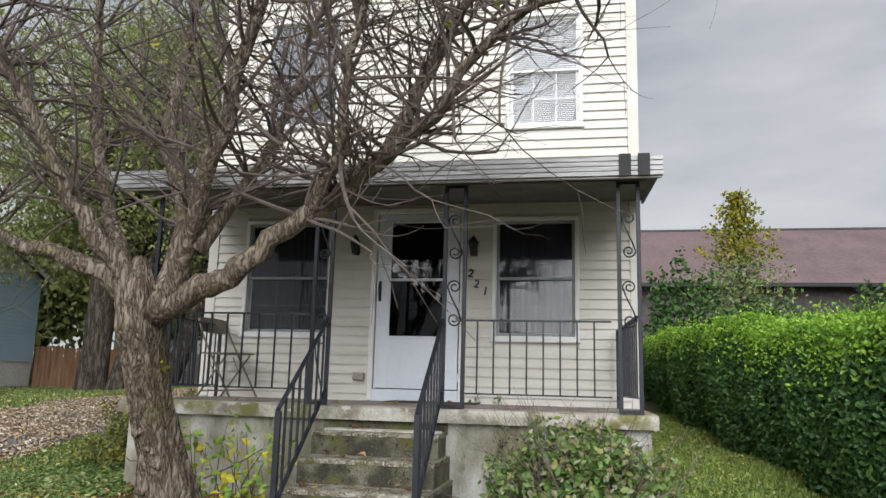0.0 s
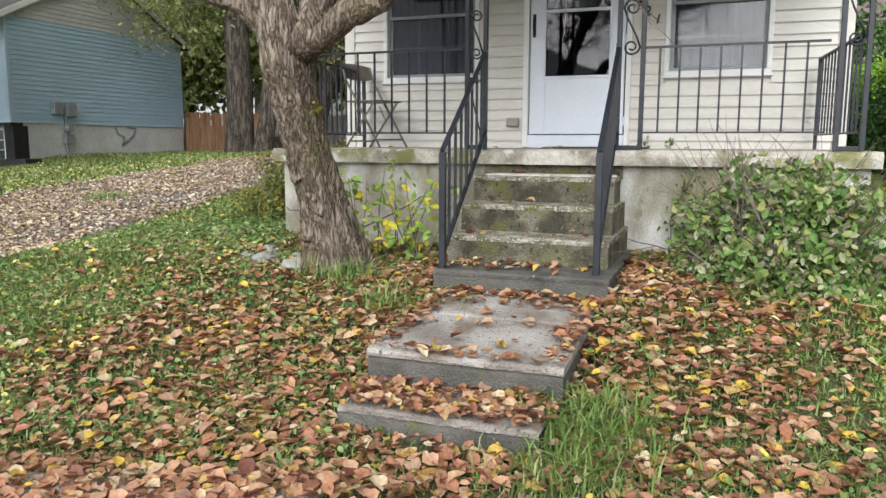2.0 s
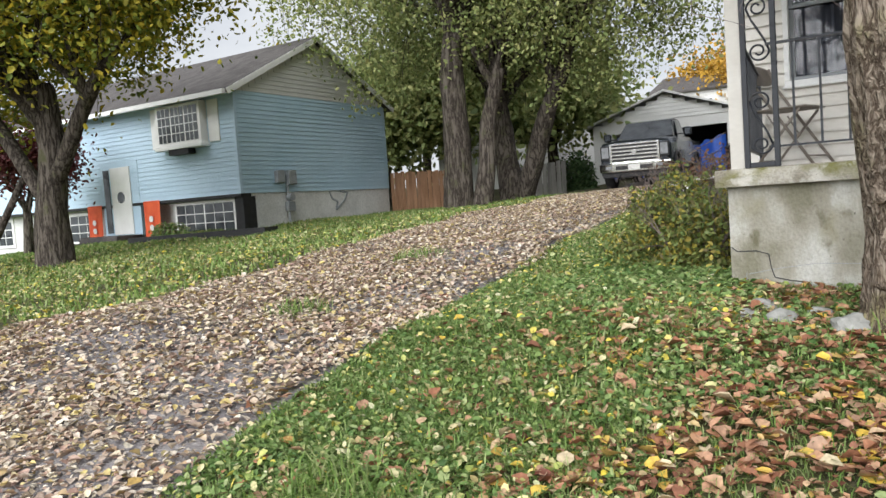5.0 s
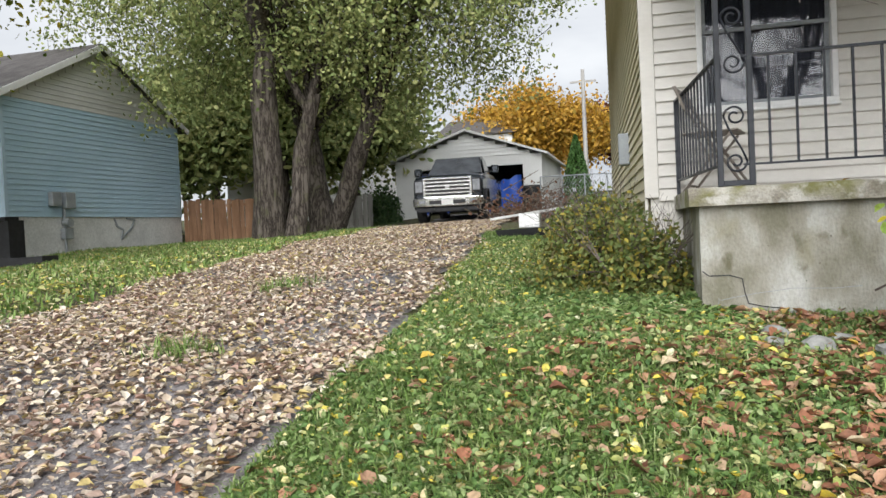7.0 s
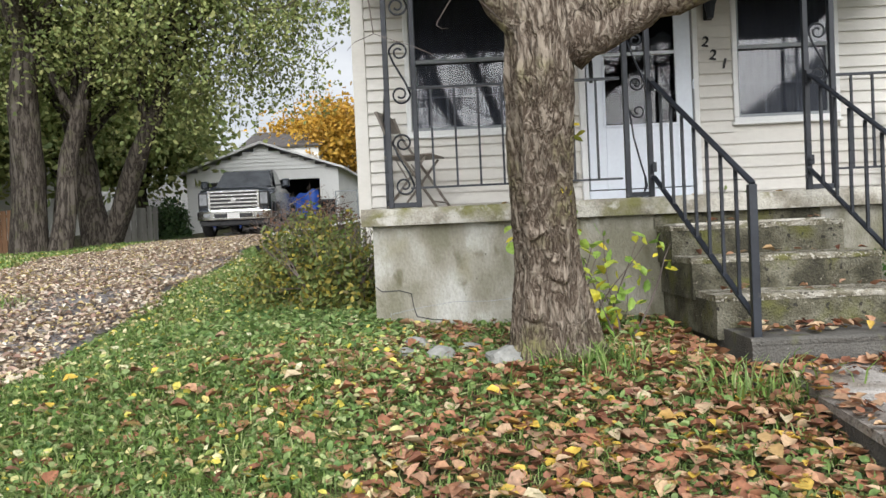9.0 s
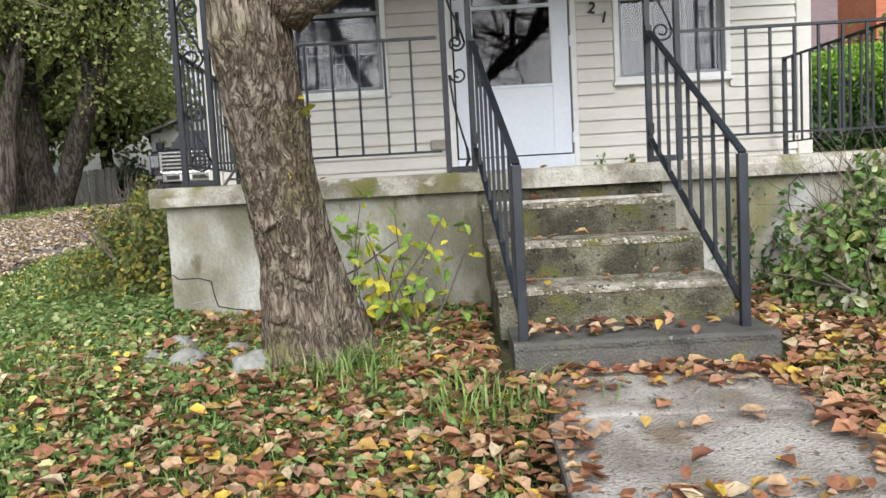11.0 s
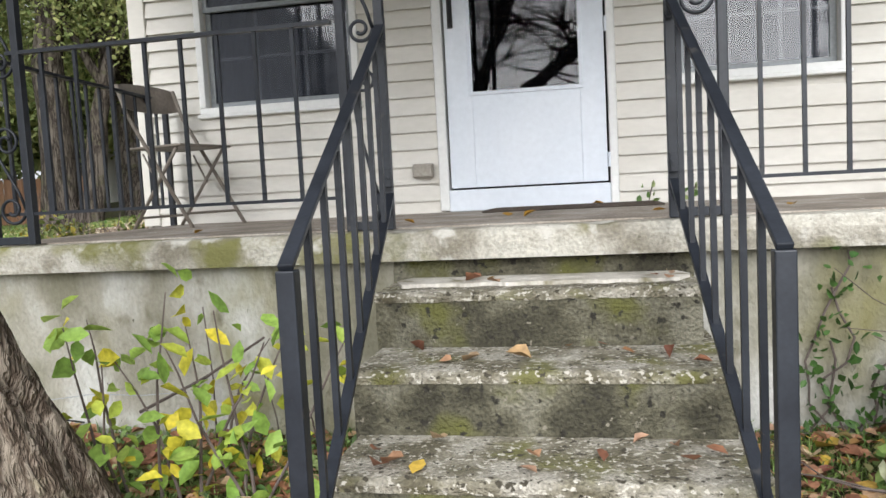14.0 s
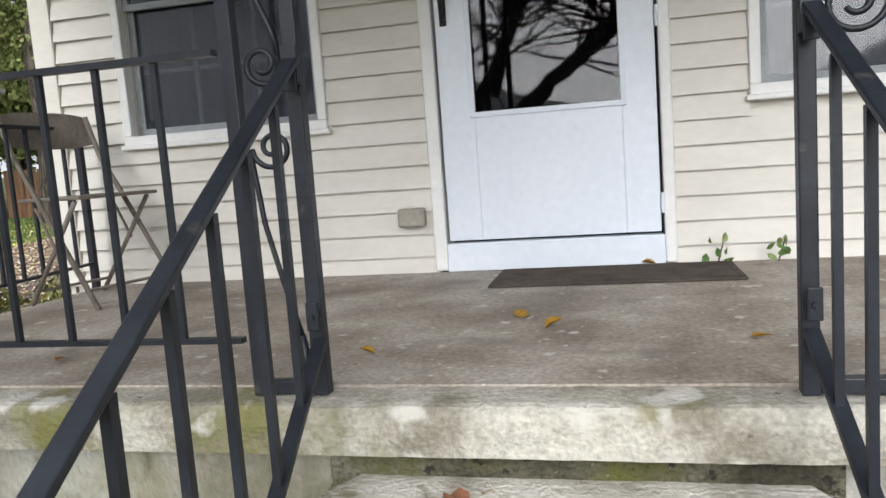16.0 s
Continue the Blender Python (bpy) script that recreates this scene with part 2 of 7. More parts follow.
DARKC = material("dark_grey_concrete", [(0.06, 0.056, 0.05), (0.12, 0.113, 0.10)], 6, 0.85, bump=0.7, fine=90, spots=[(7, 0.58, 0.68, (0.10, 0.10, 0.05)), (44, 0.67, 0.71, (0.20, 0.19, 0.17))])
MATM = material("brown_rubber_mat", [(0.045, 0.035, 0.028), (0.09, 0.07, 0.055)], 12, 0.8, bump=0.5, fine=150)
CHAIRM = material("taupe_folding_chair_metal", [(0.17, 0.145, 0.12), (0.26, 0.225, 0.19)], 8, 0.5, bump=0.1)
BARK = bark_material("furrowed_grey_bark", (0.075, 0.055, 0.04), (0.165, 0.13, 0.10), (0.29, 0.245, 0.195), (0.16, 0.155, 0.04), 26.0, 0.17)
DBARK = bark_material("dark_bark", (0.022, 0.018, 0.015), (0.065, 0.053, 0.043), (0.125, 0.108, 0.09), (0.07, 0.075, 0.03), 9.0, 0.15)
TWIG = material("grey_twigs", [(0.075, 0.058, 0.052), (0.15, 0.12, 0.105)], 9, 0.9, bump=0)
GROUND = material("leafy_turf_soil", [(0.045, 0.036, 0.022), (0.07, 0.075, 0.026), (0.10, 0.075, 0.045)], 3.2, 0.95, bump=0.9, fine=60, grain=(0.5, 1.5))
LAWNM = material("bright_far_lawn", [(0.09, 0.16, 0.025), (0.14, 0.22, 0.04)], 1.5, 0.95, bump=0.5, fine=30)
DRIVE = material("worn_asphalt_gravel", [(0.10, 0.092, 0.095), (0.19, 0.175, 0.175), (0.27, 0.25, 0.24)], 1.6, 0.9, bump=0.9, fine=80, spots=(30, 0.58, 0.64, (0.33, 0.31, 0.29)), grain=(0.6, 1.4))
BLUES = material("pale_blue_siding", [(0.36, 0.51, 0.61), (0.42, 0.57, 0.67)], 0.9, 0.5, bump=0.015, fine=14, grain=(0.96, 1.04))
BLUEF = material("light_blue_front_siding", [(0.42, 0.56, 0.67), (0.47, 0.61, 0.72)], 0.9, 0.5, bump=0.015, fine=14, grain=(0.96, 1.04))
WHITES = material("off_white_siding", [(0.52, 0.52, 0.50), (0.62, 0.62, 0.60)], 0.8, 0.55, bump=0.015, fine=14, grain=(0.96, 1.04))
FOUNDW = material("white_block_foundation", [(0.56, 0.56, 0.54), (0.70, 0.70, 0.68)], 1.5, 0.8, bump=0.15, fine=20)
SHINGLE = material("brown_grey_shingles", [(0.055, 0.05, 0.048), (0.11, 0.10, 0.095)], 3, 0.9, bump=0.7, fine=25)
WOODF = material("cedar_fence_boards", [(0.20, 0.105, 0.055), (0.32, 0.18, 0.105)], 2.5, 0.85, bump=0.3, fine=30, stretch=(3, 3, 0.4), rand=0.15)
GREYW = material("grey_fence_boards", [(0.20, 0.19, 0.175), (0.32, 0.31, 0.29)], 2.5, 0.85, bump=0.3, fine=30, stretch=(3, 3, 0.4), rand=0.15)
ORANGE = material("orange_red_banner", [(0.55, 0.07, 0.025), (0.70, 0.12, 0.04)], 3, 0.7, bump=0.1)
MEADOW = material("brown_shingle_roof", [(0.135, 0.095, 0.095), (0.175, 0.125, 0.125)], 0.6, 0.9, bump=0.3, fine=5, spots=(1.4, 0.6, 0.75, (0.12, 0.085, 0.085)))
BRICK = material("orange_red_brick", [(0.36, 0.115, 0.06), (0.45, 0.16, 0.085)], 1.2, 0.85, bump=0.3, fine=9)
GREYM = material("grey_meter_box", [(0.22, 0.24, 0.25), (0.33, 0.35, 0.36)], 4, 0.5, bump=0.05)
OUTLETM = material("taupe_outlet_cover", [(0.30, 0.27, 0.23), (0.38, 0.35, 0.30)], 8, 0.5, bump=0.05)
BLACKM = material("matt_black", [(0.012, 0.012, 0.013), (0.025, 0.025, 0.027)], 8, 0.6, bump=0.05)
PAINTK = material("dark_blue_grey_car_paint", [(0.028, 0.034, 0.043), (0.04, 0.048, 0.06)], 1, 0.16, metal=0.6, bump=0, spec=0.8)
CHROME = material("chrome", [(0.70, 0.70, 0.71), (0.80, 0.80, 0.81)], 2, 0.12, metal=1.0, bump=0)
TYRE = material("tyre_rubber", [(0.015, 0.015, 0.015), (0.028, 0.027, 0.026)], 8, 0.85, bump=0.2)
LAMPG = material("headlight_lens", [(0.16, 0.17, 0.18), (0.34, 0.35, 0.37)], 6, 0.1, bump=0)
TARP = material("blue_tarpaulin", [(0.012, 0.06, 0.34), (0.025, 0.10, 0.45)], 2.5, 0.45, bump=0.4, fine=8)
YELLOW = material("yellow_plastic", [(0.65, 0.48, 0.02), (0.75, 0.56, 0.04)], 3, 0.5, bump=0.03)
REDCAR = material("dark_car_paint", [(0.03, 0.03, 0.035), (0.05, 0.05, 0.055)], 1, 0.15, metal=0.4, bump=0)
REDL = material("red_lamp_lens", [(0.4, 0.012, 0.012), (0.5, 0.02, 0.02)], 3, 0.2, bump=0)
GREENP = material("mint_green_paint", [(0.36, 0.62, 0.42), (0.42, 0.68, 0.48)], 2, 0.6, bump=0.03)
ROCKM = material("pale_limestone", [(0.15, 0.15, 0.135), (0.31, 0.31, 0.29)], 9, 0.9, bump=0.7, fine=35)
L_BROWN = leaf_material("fallen_brown_leaves", [(0.15, 0.065, 0.04), (0.26, 0.115, 0.065), (0.38, 0.185, 0.105), (0.13, 0.048, 0.032), (0.44, 0.25, 0.145), (0.30, 0.125, 0.07), (0.47, 0.33, 0.20), (0.20, 0.09, 0.06), (0.55, 0.38, 0.06), (0.33, 0.21, 0.14), (0.42, 0.23, 0.14), (0.50, 0.43, 0.28)], trans=0.1)
L_PALE = leaf_material("fallen_pale_leaves", [(0.44, 0.34, 0.24), (0.58, 0.49, 0.38), (0.28, 0.18, 0.13), (0.54, 0.44, 0.17), (0.68, 0.62, 0.52), (0.17, 0.10, 0.08), (0.48, 0.40, 0.29), (0.36, 0.23, 0.18), (0.62, 0.56, 0.46), (0.24, 0.15, 0.12)], trans=0.1)
L_LAWN = leaf_material("lawn_leaf_litter", [(0.50, 0.46, 0.22), (0.28, 0.32, 0.08), (0.58, 0.52, 0.30), (0.36, 0.25, 0.13), (0.22, 0.30, 0.06), (0.60, 0.57, 0.38), (0.62, 0.48, 0.06), (0.38, 0.42, 0.14)], trans=0.15)
L_GRASS = leaf_material("grass_blades", [(0.06, 0.12, 0.025), (0.14, 0.23, 0.05), (0.23, 0.33, 0.09), (0.09, 0.17, 0.035), (0.34, 0.38, 0.17), (0.17, 0.27, 0.06)], trans=0.3)
L_MOWN = leaf_material("mown_lawn_blades", [(0.20, 0.30, 0.06), (0.30, 0.41, 0.09), (0.40, 0.47, 0.15), (0.25, 0.36, 0.08)], trans=0.3)
L_WEED = leaf_material("weed_leaves", [(0.06, 0.12, 0.035), (0.13, 0.22, 0.06), (0.24, 0.33, 0.11), (0.08, 0.16, 0.045), (0.33, 0.39, 0.17), (0.17, 0.27, 0.08)], trans=0.3)
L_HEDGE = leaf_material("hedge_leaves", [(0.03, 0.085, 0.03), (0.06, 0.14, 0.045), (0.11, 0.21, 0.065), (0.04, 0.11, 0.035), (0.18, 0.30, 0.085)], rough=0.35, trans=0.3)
L_HTOP = leaf_material("bright_hedge_top_leaves", [(0.26, 0.46, 0.05), (0.40, 0.60, 0.09), (0.18, 0.36, 0.04), (0.12, 0.27, 0.035)], rough=0.4, trans=0.35)
L_BUSH = leaf_material("shrub_leaves", [(0.08, 0.16, 0.04), (0.14, 0.25, 0.06), (0.23, 0.33, 0.10), (0.09, 0.18, 0.045), (0.34, 0.34, 0.12), (0.36, 0.38, 0.26), (0.17, 0.13, 0.07)], trans=0.25)
L_YBUSH = leaf_material("autumn_shrub_leaves", [(0.08, 0.12, 0.03), (0.16, 0.19, 0.05), (0.12, 0.10, 0.045), (0.38, 0.31, 0.05), (0.07, 0.11, 0.03), (0.20, 0.22, 0.07), (0.10, 0.15, 0.04)], trans=0.2)
L_TREE = leaf_material("olive_tree_leaves", [(0.13, 0.18, 0.06), (0.24, 0.29, 0.10), (0.33, 0.37, 0.14), (0.44, 0.44, 0.18), (0.17, 0.22, 0.075), (0.28, 0.33, 0.12)], trans=0.35)
L_YELL = leaf_material("yellow_green_leaves", [(0.10, 0.15, 0.025), (0.20, 0.24, 0.04), (0.42, 0.36, 0.04), (0.12, 0.17, 0.03), (0.55, 0.42, 0.04), (0.16, 0.20, 0.035)], trans=0.35)
L_RED = leaf_material("dark_red_leaves", [(0.09, 0.022, 0.025), (0.13, 0.035, 0.035), (0.06, 0.02, 0.02)], trans=0.2)
L_GOLD = leaf_material("golden_autumn_leaves", [(0.45, 0.26, 0.03), (0.55, 0.33, 0.05), (0.38, 0.20, 0.03), (0.30, 0.22, 0.04)], trans=0.3)
L_CONI = leaf_material("conifer_sprays", [(0.035, 0.085, 0.02), (0.06, 0.13, 0.028), (0.045, 0.10, 0.022)], trans=0.1)
L_SHRUBD = leaf_material("dark_far_shrub_leaves", [(0.035, 0.075, 0.03), (0.06, 0.11, 0.04), (0.09, 0.14, 0.05)], trans=0.15)

# ---- mesh tools ----
class Geo:
    """Vertices and faces of one mesh."""
    def __init__(self):
        self.v, self.f = [], []

    def add(self, vs, fs):
        o = len(self.v)
        self.v.extend([tuple(p) for p in vs]); self.f.extend([tuple(i + o for i in f) for f in fs])
        return self

    def hexa(self, p):
        """A block from its four lower and four upper corners."""
        return self.add(p, [(3, 2, 1, 0), (4, 5, 6, 7), (0, 1, 5, 4), (1, 2, 6, 5), (2, 3, 7, 6), (3, 0, 4, 7)])

    def box(self, x0, x1, y0, y1, z0, z1):
        return self.hexa([(x0, y0, z0), (x1, y0, z0), (x1, y1, z0), (x0, y1, z0), (x0, y0, z1), (x1, y0, z1), (x1, y1, z1), (x0, y1, z1)])

    def tube(self, pts, radii, sides=8, cap=True):
        pts = [Vector(p) for p in pts]
        if not hasattr(radii, "__len__"):
            radii = [radii] * len(pts)
        up = None
        rings = []
        for k, p in enumerate(pts):
            d = (pts[min(k + 1, len(pts) - 1)] - pts[max(k - 1, 0)]).normalized()
            if up is None:
                up = d.orthogonal().normalized()
            up = (up - d * up.dot(d))
            up = up.normalized() if up.length > 1e-6 else d.orthogonal().normalized()
            w = d.cross(up)
            rings.append([p + (up * math.cos(a) + w * math.sin(a)) * radii[k] for a in (2 * math.pi * (i + 0.5) / sides for i in range(sides))])
        vs = [v for r in rings for v in r]
        fs = [(k * sides + i, k * sides + (i + 1) % sides, (k + 1) * sides + (i + 1) % sides, (k + 1) * sides + i) for k in range(len(pts) - 1) for i in range(sides)]
        if cap:
            fs += [tuple(reversed(range(sides))), tuple((len(pts) - 1) * sides + i for i in range(sides))]
        return self.add(vs, fs)

    def bar(self, a, b, w=0.02, h=None):
        """A rectangular bar from a to b."""
        a, b = Vector(a), Vector(b); h = h or w
        d = (b - a).normalized()
        s = d.cross(Vector((0, 0, 1)))
        s = s.normalized() if s.length > 1e-4 else Vector((1, 0, 0))
        u = s.cross(d).normalized()
        q = [(-1, -1), (1, -1), (1, 1), (-1, 1)]
        return self.hexa([e + s * (i * w / 2) + u * (j * h / 2) for e in (a, b) for i, j in q])

    def disc(self, c, r, axis, depth, sides=20):
        c = Vector(c); ax = Vector(axis).normalized() * depth / 2
        return self.tube([c - ax, c + ax], r, sides)


def mesh_of(name, g, mat, smooth=False):
    me = bpy.data.meshes.new(name)
    me.from_pydata(g.v, [], g.f)
    me.materials.append(mat)
    if smooth:
        me.polygons.foreach_set("use_smooth", [True] * len(me.polygons))
    me.update()
    return me


def part(name, g, mat, parent=None, label="", bevel=0.0, smooth=False):
    ob = new(name, mesh_of(name, g, mat, smooth))
    if parent:
        ob.parent = parent
    if label:
        ob["label"] = label
    if bevel:
        bv = ob.modifiers.new("bevel", "BEVEL"); bv.width, bv.segments, bv.limit_method = bevel, 2, "ANGLE"
    return ob


def thing(name, label, category, group="", at=(0, 0, 0)):
    ob = new(name); ob.location = at; ob.empty_display_size = 0.1
    return tagged(ob, label, category, group)


def structure(name, g, mat, label, category, bevel=0.0):
    return tagged(part(name, g, mat, bevel=bevel), label, category, kind="structure")


def arrays_mesh(name, verts, faces, mat):
    """A mesh from arrays: verts (n,3), faces (m,k)."""
    me = bpy.data.meshes.new(name)
    m, k = faces.shape
    me.vertices.add(len(verts)); me.vertices.foreach_set("co", np.ascontiguousarray(verts, dtype=np.float32).ravel())
    me.loops.add(m * k); me.loops.foreach_set("vertex_index", np.ascontiguousarray(faces, dtype=np.int32).ravel())
    me.polygons.add(m); me.polygons.foreach_set("loop_start", np.arange(0, m * k, k, dtype=np.int32))
    me.update(calc_edges=True); me.validate()
    me.materials.append(mat)
    return me


rng = np.random.default_rng(7)


def leaf_cloud(name, pos, size, mat, flat=0.0, width=0.62, curl=0.18):
    """Leaves at pos (n,3): folded six-corner blades; flat 1 lies on the ground, 0 turns any way."""
    n = len(pos)
    size = np.broadcast_to(np.asarray(size, float), (n,))
    nz = rng.normal(size=(n, 3)); nz /= np.linalg.norm(nz, axis=1)[:, None]
    nz = nz * (1 - flat) + np.array([0, 0, 1.0]) * flat + rng.normal(size=(n, 3)) * 0.18 * flat
    nz /= np.linalg.norm(nz, axis=1)[:, None]
    r = rng.normal(size=(n, 3)); a = np.cross(nz, r); a /= np.linalg.norm(a, axis=1)[:, None]
    b = np.cross(nz, a)
    ww = width * rng.uniform(0.75, 1.2, n); cc = curl * rng.uniform(0.2, 1.6, n)
    shape = [(-0.5, 0, 0), (-0.22, 0.42, 1), (0.16, 0.40, 0.9), (0.5, 0, 0.5), (0.16, -0.40, 0.9), (-0.22, -0.42, 1)]
    V = np.stack([pos + a * (u * size)[:, None] + b * (v * ww * size)[:, None] + nz * (c * cc * size)[:, None] for u, v, c in shape], 1)
    base = np.arange(n)[:, None] * 6
    F = np.concatenate([base + np.array([0, 1, 2, 3]), base + np.array([0, 3, 4, 5])])
    return arrays_mesh(name, V.reshape(-1, 3), F, mat)


def blade_cloud(name, pos, height, mat, lean=0.5, width=0.006):
    """Grass blades: narrow bent strips."""
    n = len(pos)
    h = height * rng.uniform(0.5, 1.3, n)
    ang = rng.uniform(0, 2 * np.pi, n); d = np.stack([np.cos(ang), np.sin(ang), np.zeros(n)], 1)
    s = np.stack([-np.sin(ang), np.cos(ang), np.zeros(n)], 1) * (width * rng.uniform(0.7, 1.4, n))[:, None]
    up = np.array([0, 0, 1.0]); le = lean * rng.uniform(0.2, 1.5, n)
    m = pos + up * (h * 0.6)[:, None] + d * (h * le * 0.3)[:, None]
    t = pos + up * (h * (1 - 0.25 * le))[:, None] + d * (h * le)[:, None]
    V = np.stack([pos - s, pos + s, m + s * 0.8, m - s * 0.8, t + s * 0.15, t - s * 0.15], 1)
    base = np.arange(n)[:, None] * 6
    F = np.concatenate([base + np.array([0, 1, 2, 3]), base + np.array([3, 2, 4, 5])])
    return arrays_mesh(name, V.reshape(-1, 3), F, mat)


def stuff(name, me, label, category):
    return tagged(new(name, me), label, category, kind="stuff")


# ---- terrain ----
GY = np.array([-3000, -5, 3.7, 4.2, 4.8, 5.5, 6.7, 9, 14, 19, 23, 30, 45, 80, 3000.])
GZ = np.array([-0.2, -0.15, -0.12, 0.0, 0.17, 0.34, 0.40, 0.55, 0.84, 1.02, 1.10, 1.50, 2.4, 4.0, 4.0])


def ground_z(x, y):
    x, y = np.asarray(x, float), np.asarray(y, float)
    z = np.interp(y - 0.12 * np.clip(x, -4, 4) * np.clip((5.2 - y) / 1.2, 0, 1) * np.clip((y - 1) / 1.0, 0, 1), GY, GZ)
    t = np.clip((-7.0 - x) / 8.0, 0, 1); t = t * t * (3 - 2 * t)
    z = z - t * 0.22 * np.clip((y - 3) / 5, 0, 1)
    t2 = np.clip((-18 - x) / 14.0, 0, 1)
    z = z - t2 * 0.5 * np.clip((y - 3) / 6, 0, 1)
    d = np.clip((-2.6 - x) / 1.6, 0, 1)
    z = z - 0.08 * d * np.clip((y - 2) / 1.5, 0, 1) * np.clip((9 - y) / 4, 0, 1)
    z = z + 0.035 * np.sin(x * 1.7 + 0.4) * np.sin(y * 1.3) * np.clip((y - 4.2) / 1.0, 0, 1) * np.clip((300 - np.abs(x)) / 250, 0, 1)
    return z + np.minimum(x, 0) * 0.02 * np.clip((5.5 - y) / 2, 0, 1) * np.clip((30 + x) / 25, 0, 1)


gx = np.concatenate([[-3000, -400, -120, -70, -50], np.arange(-42, -8, 0.7), np.arange(-8, 7, 0.16), np.arange(7, 30, 1.2), [35, 50, 80, 150, 500, 3000]])
gy = np.concatenate([[-3000, -300, -50, -12, -5, -2, 0, 1, 2], np.arange(2.4, 9, 0.14), np.arange(9, 34, 0.5), [36, 40, 45, 50, 60, 80, 150, 500, 3000]])
X, Y = np.meshgrid(gx, gy)
Z = ground_z(X, Y)
near = (np.abs(X) < 12) & (Y > 3.5) & (Y < 14)
Z = Z + near * rng.normal(0, 0.008, Z.shape)
path_bed = (np.abs(X) < 0.5) & (Y > 3.95) & (Y < 5.6)
Z = np.where(path_bed, np.minimum(Z, 0.04), Z)
nx = len(gx)
idx = (np.arange(len(gy) - 1)[:, None] * nx + np.arange(nx - 1)).ravel()
ground = new("ground", arrays_mesh("ground", np.stack([X, Y, Z], -1).reshape(-1, 3), np.stack([idx, idx + 1, idx + nx + 1, idx + nx], 1), GROUND))
tagged(ground, "sloping front yard ground with turf, soil and leaf litter", "ground", kind="structure")


def strip(name, left, right, ys, mat, label, category, lift=0.015, cols=14, ragged=0.0):
    """A sheet draped on the ground between two edges given as functions of y."""
    vs, fs = [], []
    for j, y in enumerate(ys):
        for i in range(cols + 1):
            x = left(y) + (right(y) - left(y)) * i / cols
            if i in (0, cols):
                x += ragged * noise.noise((y * 1.7, i, 3.1))
            crown = lift * (0.3 if i in (0, cols) else 1)
            vs.append((x, y, float(ground_z(x, y)) + crown))
    for j in range(len(ys) - 1):
        for i in range(cols):
            a = j * (cols + 1) + i
            fs.append((a, a + 1, a + cols + 2, a + cols + 1))
    g = Geo(); g.add(vs, fs)
    return structure(name, g, mat, label, category)


def drive_l(y):
    return -7.15 - (y - 5) * 0.10 - max(0.0, 6.0 - y) * 1.6


def drive_r(y):
    return -4.15 - max(0.0, y - 7) * 0.125 - 0.03 * (min(y, 7) - 5)


strip("driveway", drive_l, drive_r, list(np.arange(2.3, 30.5, 0.35)), DRIVE, "worn asphalt and gravel driveway strewn with pale leaves", "driveway", lift=0.03, ragged=0.35)
strip("far_lawn", lambda y: -46, lambda y: -18.5 + 0.25 * (y - 10), list(np.arange(7.5, 15.7, 0.6)), LAWNM, "bright green mown lawn before the blue house", "lawn", lift=0.03, cols=30, ragged=0.8)

# sidewalk slabs, slightly skewed to the house
sidewalk = tagged(thing("sidewalk", "", ""), "grey concrete sidewalk slabs with leaf-strewn edge", "pavement", kind="structure")
for k in range(-5, 5):
    g = Geo()
    def sp(x, d):
        return (x - 0.2 * d, 2.32 + 0.22 * x + d, float(ground_z(x, 3.0)) * 0.6 - 0.045)
    x0, x1 = k * 1.45 + 0.012, (k + 1) * 1.45 - 0.012
    q = [sp(x0, 0), sp(x1, 0), sp(x1, 1.38), sp(x0, 1.38)]
    g.hexa([(a, b, c - 0.1) for a, b, c in q] + [(a, b, c + 0.012 * ((k * 7) % 3)) for a, b, c in q])
    part("sidewalk_slab", g, WALKM, sidewalk, bevel=0.008)

# ---- the cream house: shell ----
HX0, HX1, HY, HB, HT = -2.60, 1.97, 8.4, 17.6, 7.2
SKEW = -0.06          # the side walls lean off the front wall's normal


def side_x(x, y):
    return x + SKEW * (y - HY)


DOOR = (-0.70, 0.19, 1.16, 3.10)
RWIN = (0.56, 1.35, 1.83, 3.01)
LWIN = (-2.15, -1.235, 1.84, 3.01)
URWIN = (0.68, 1.40, 4.05, 5.25)
ULWIN = (-2.05, -1.25, 4.15, 5.35)
OPEN = [DOOR, RWIN, LWIN, URWIN, ULWIN]


def spans(z, holes, x0, x1):
    """The stretches of a row at height z that no opening cuts."""
    cuts = sorted((a, b) for a, b, c, d in holes if c < z < d)
    out, x = [], x0
    for a, b in cuts:
        if a > x:
            out.append((x, a))
        x = b
    out.append((x, x1))
    return out


g = Geo()
zs = sorted({0.2, HT, *[o[2] for o in OPEN], *[o[3] for o in OPEN]})
for z0, z1 in zip(zs, zs[1:]):
    for a, b in spans((z0 + z1) / 2, OPEN, HX0 + 0.02, HX1 - 0.02):
        g.box(a, b, HY + 0.02, HY + 0.2, z0, z1)
wall_front = structure("wall_front", g, SIDING, "cream vinyl-clad front wall of a narrow two-storey house", "wall")


def slanted_wall(name, x, y0, y1, mat, label, thick=0.18):
    g = Geo()
    a, b = side_x(x, y0), side_x(x, y1)
    g.hexa([(a, y0, 0.1), (a + thick, y0, 0.1), (b + thick, y1, 0.1), (b, y1, 0.1), (a, y0, HT), (a + thick, y0, HT), (b + thick, y1, HT), (b, y1, HT)])
    return structure(name, g, mat, label, "wall")


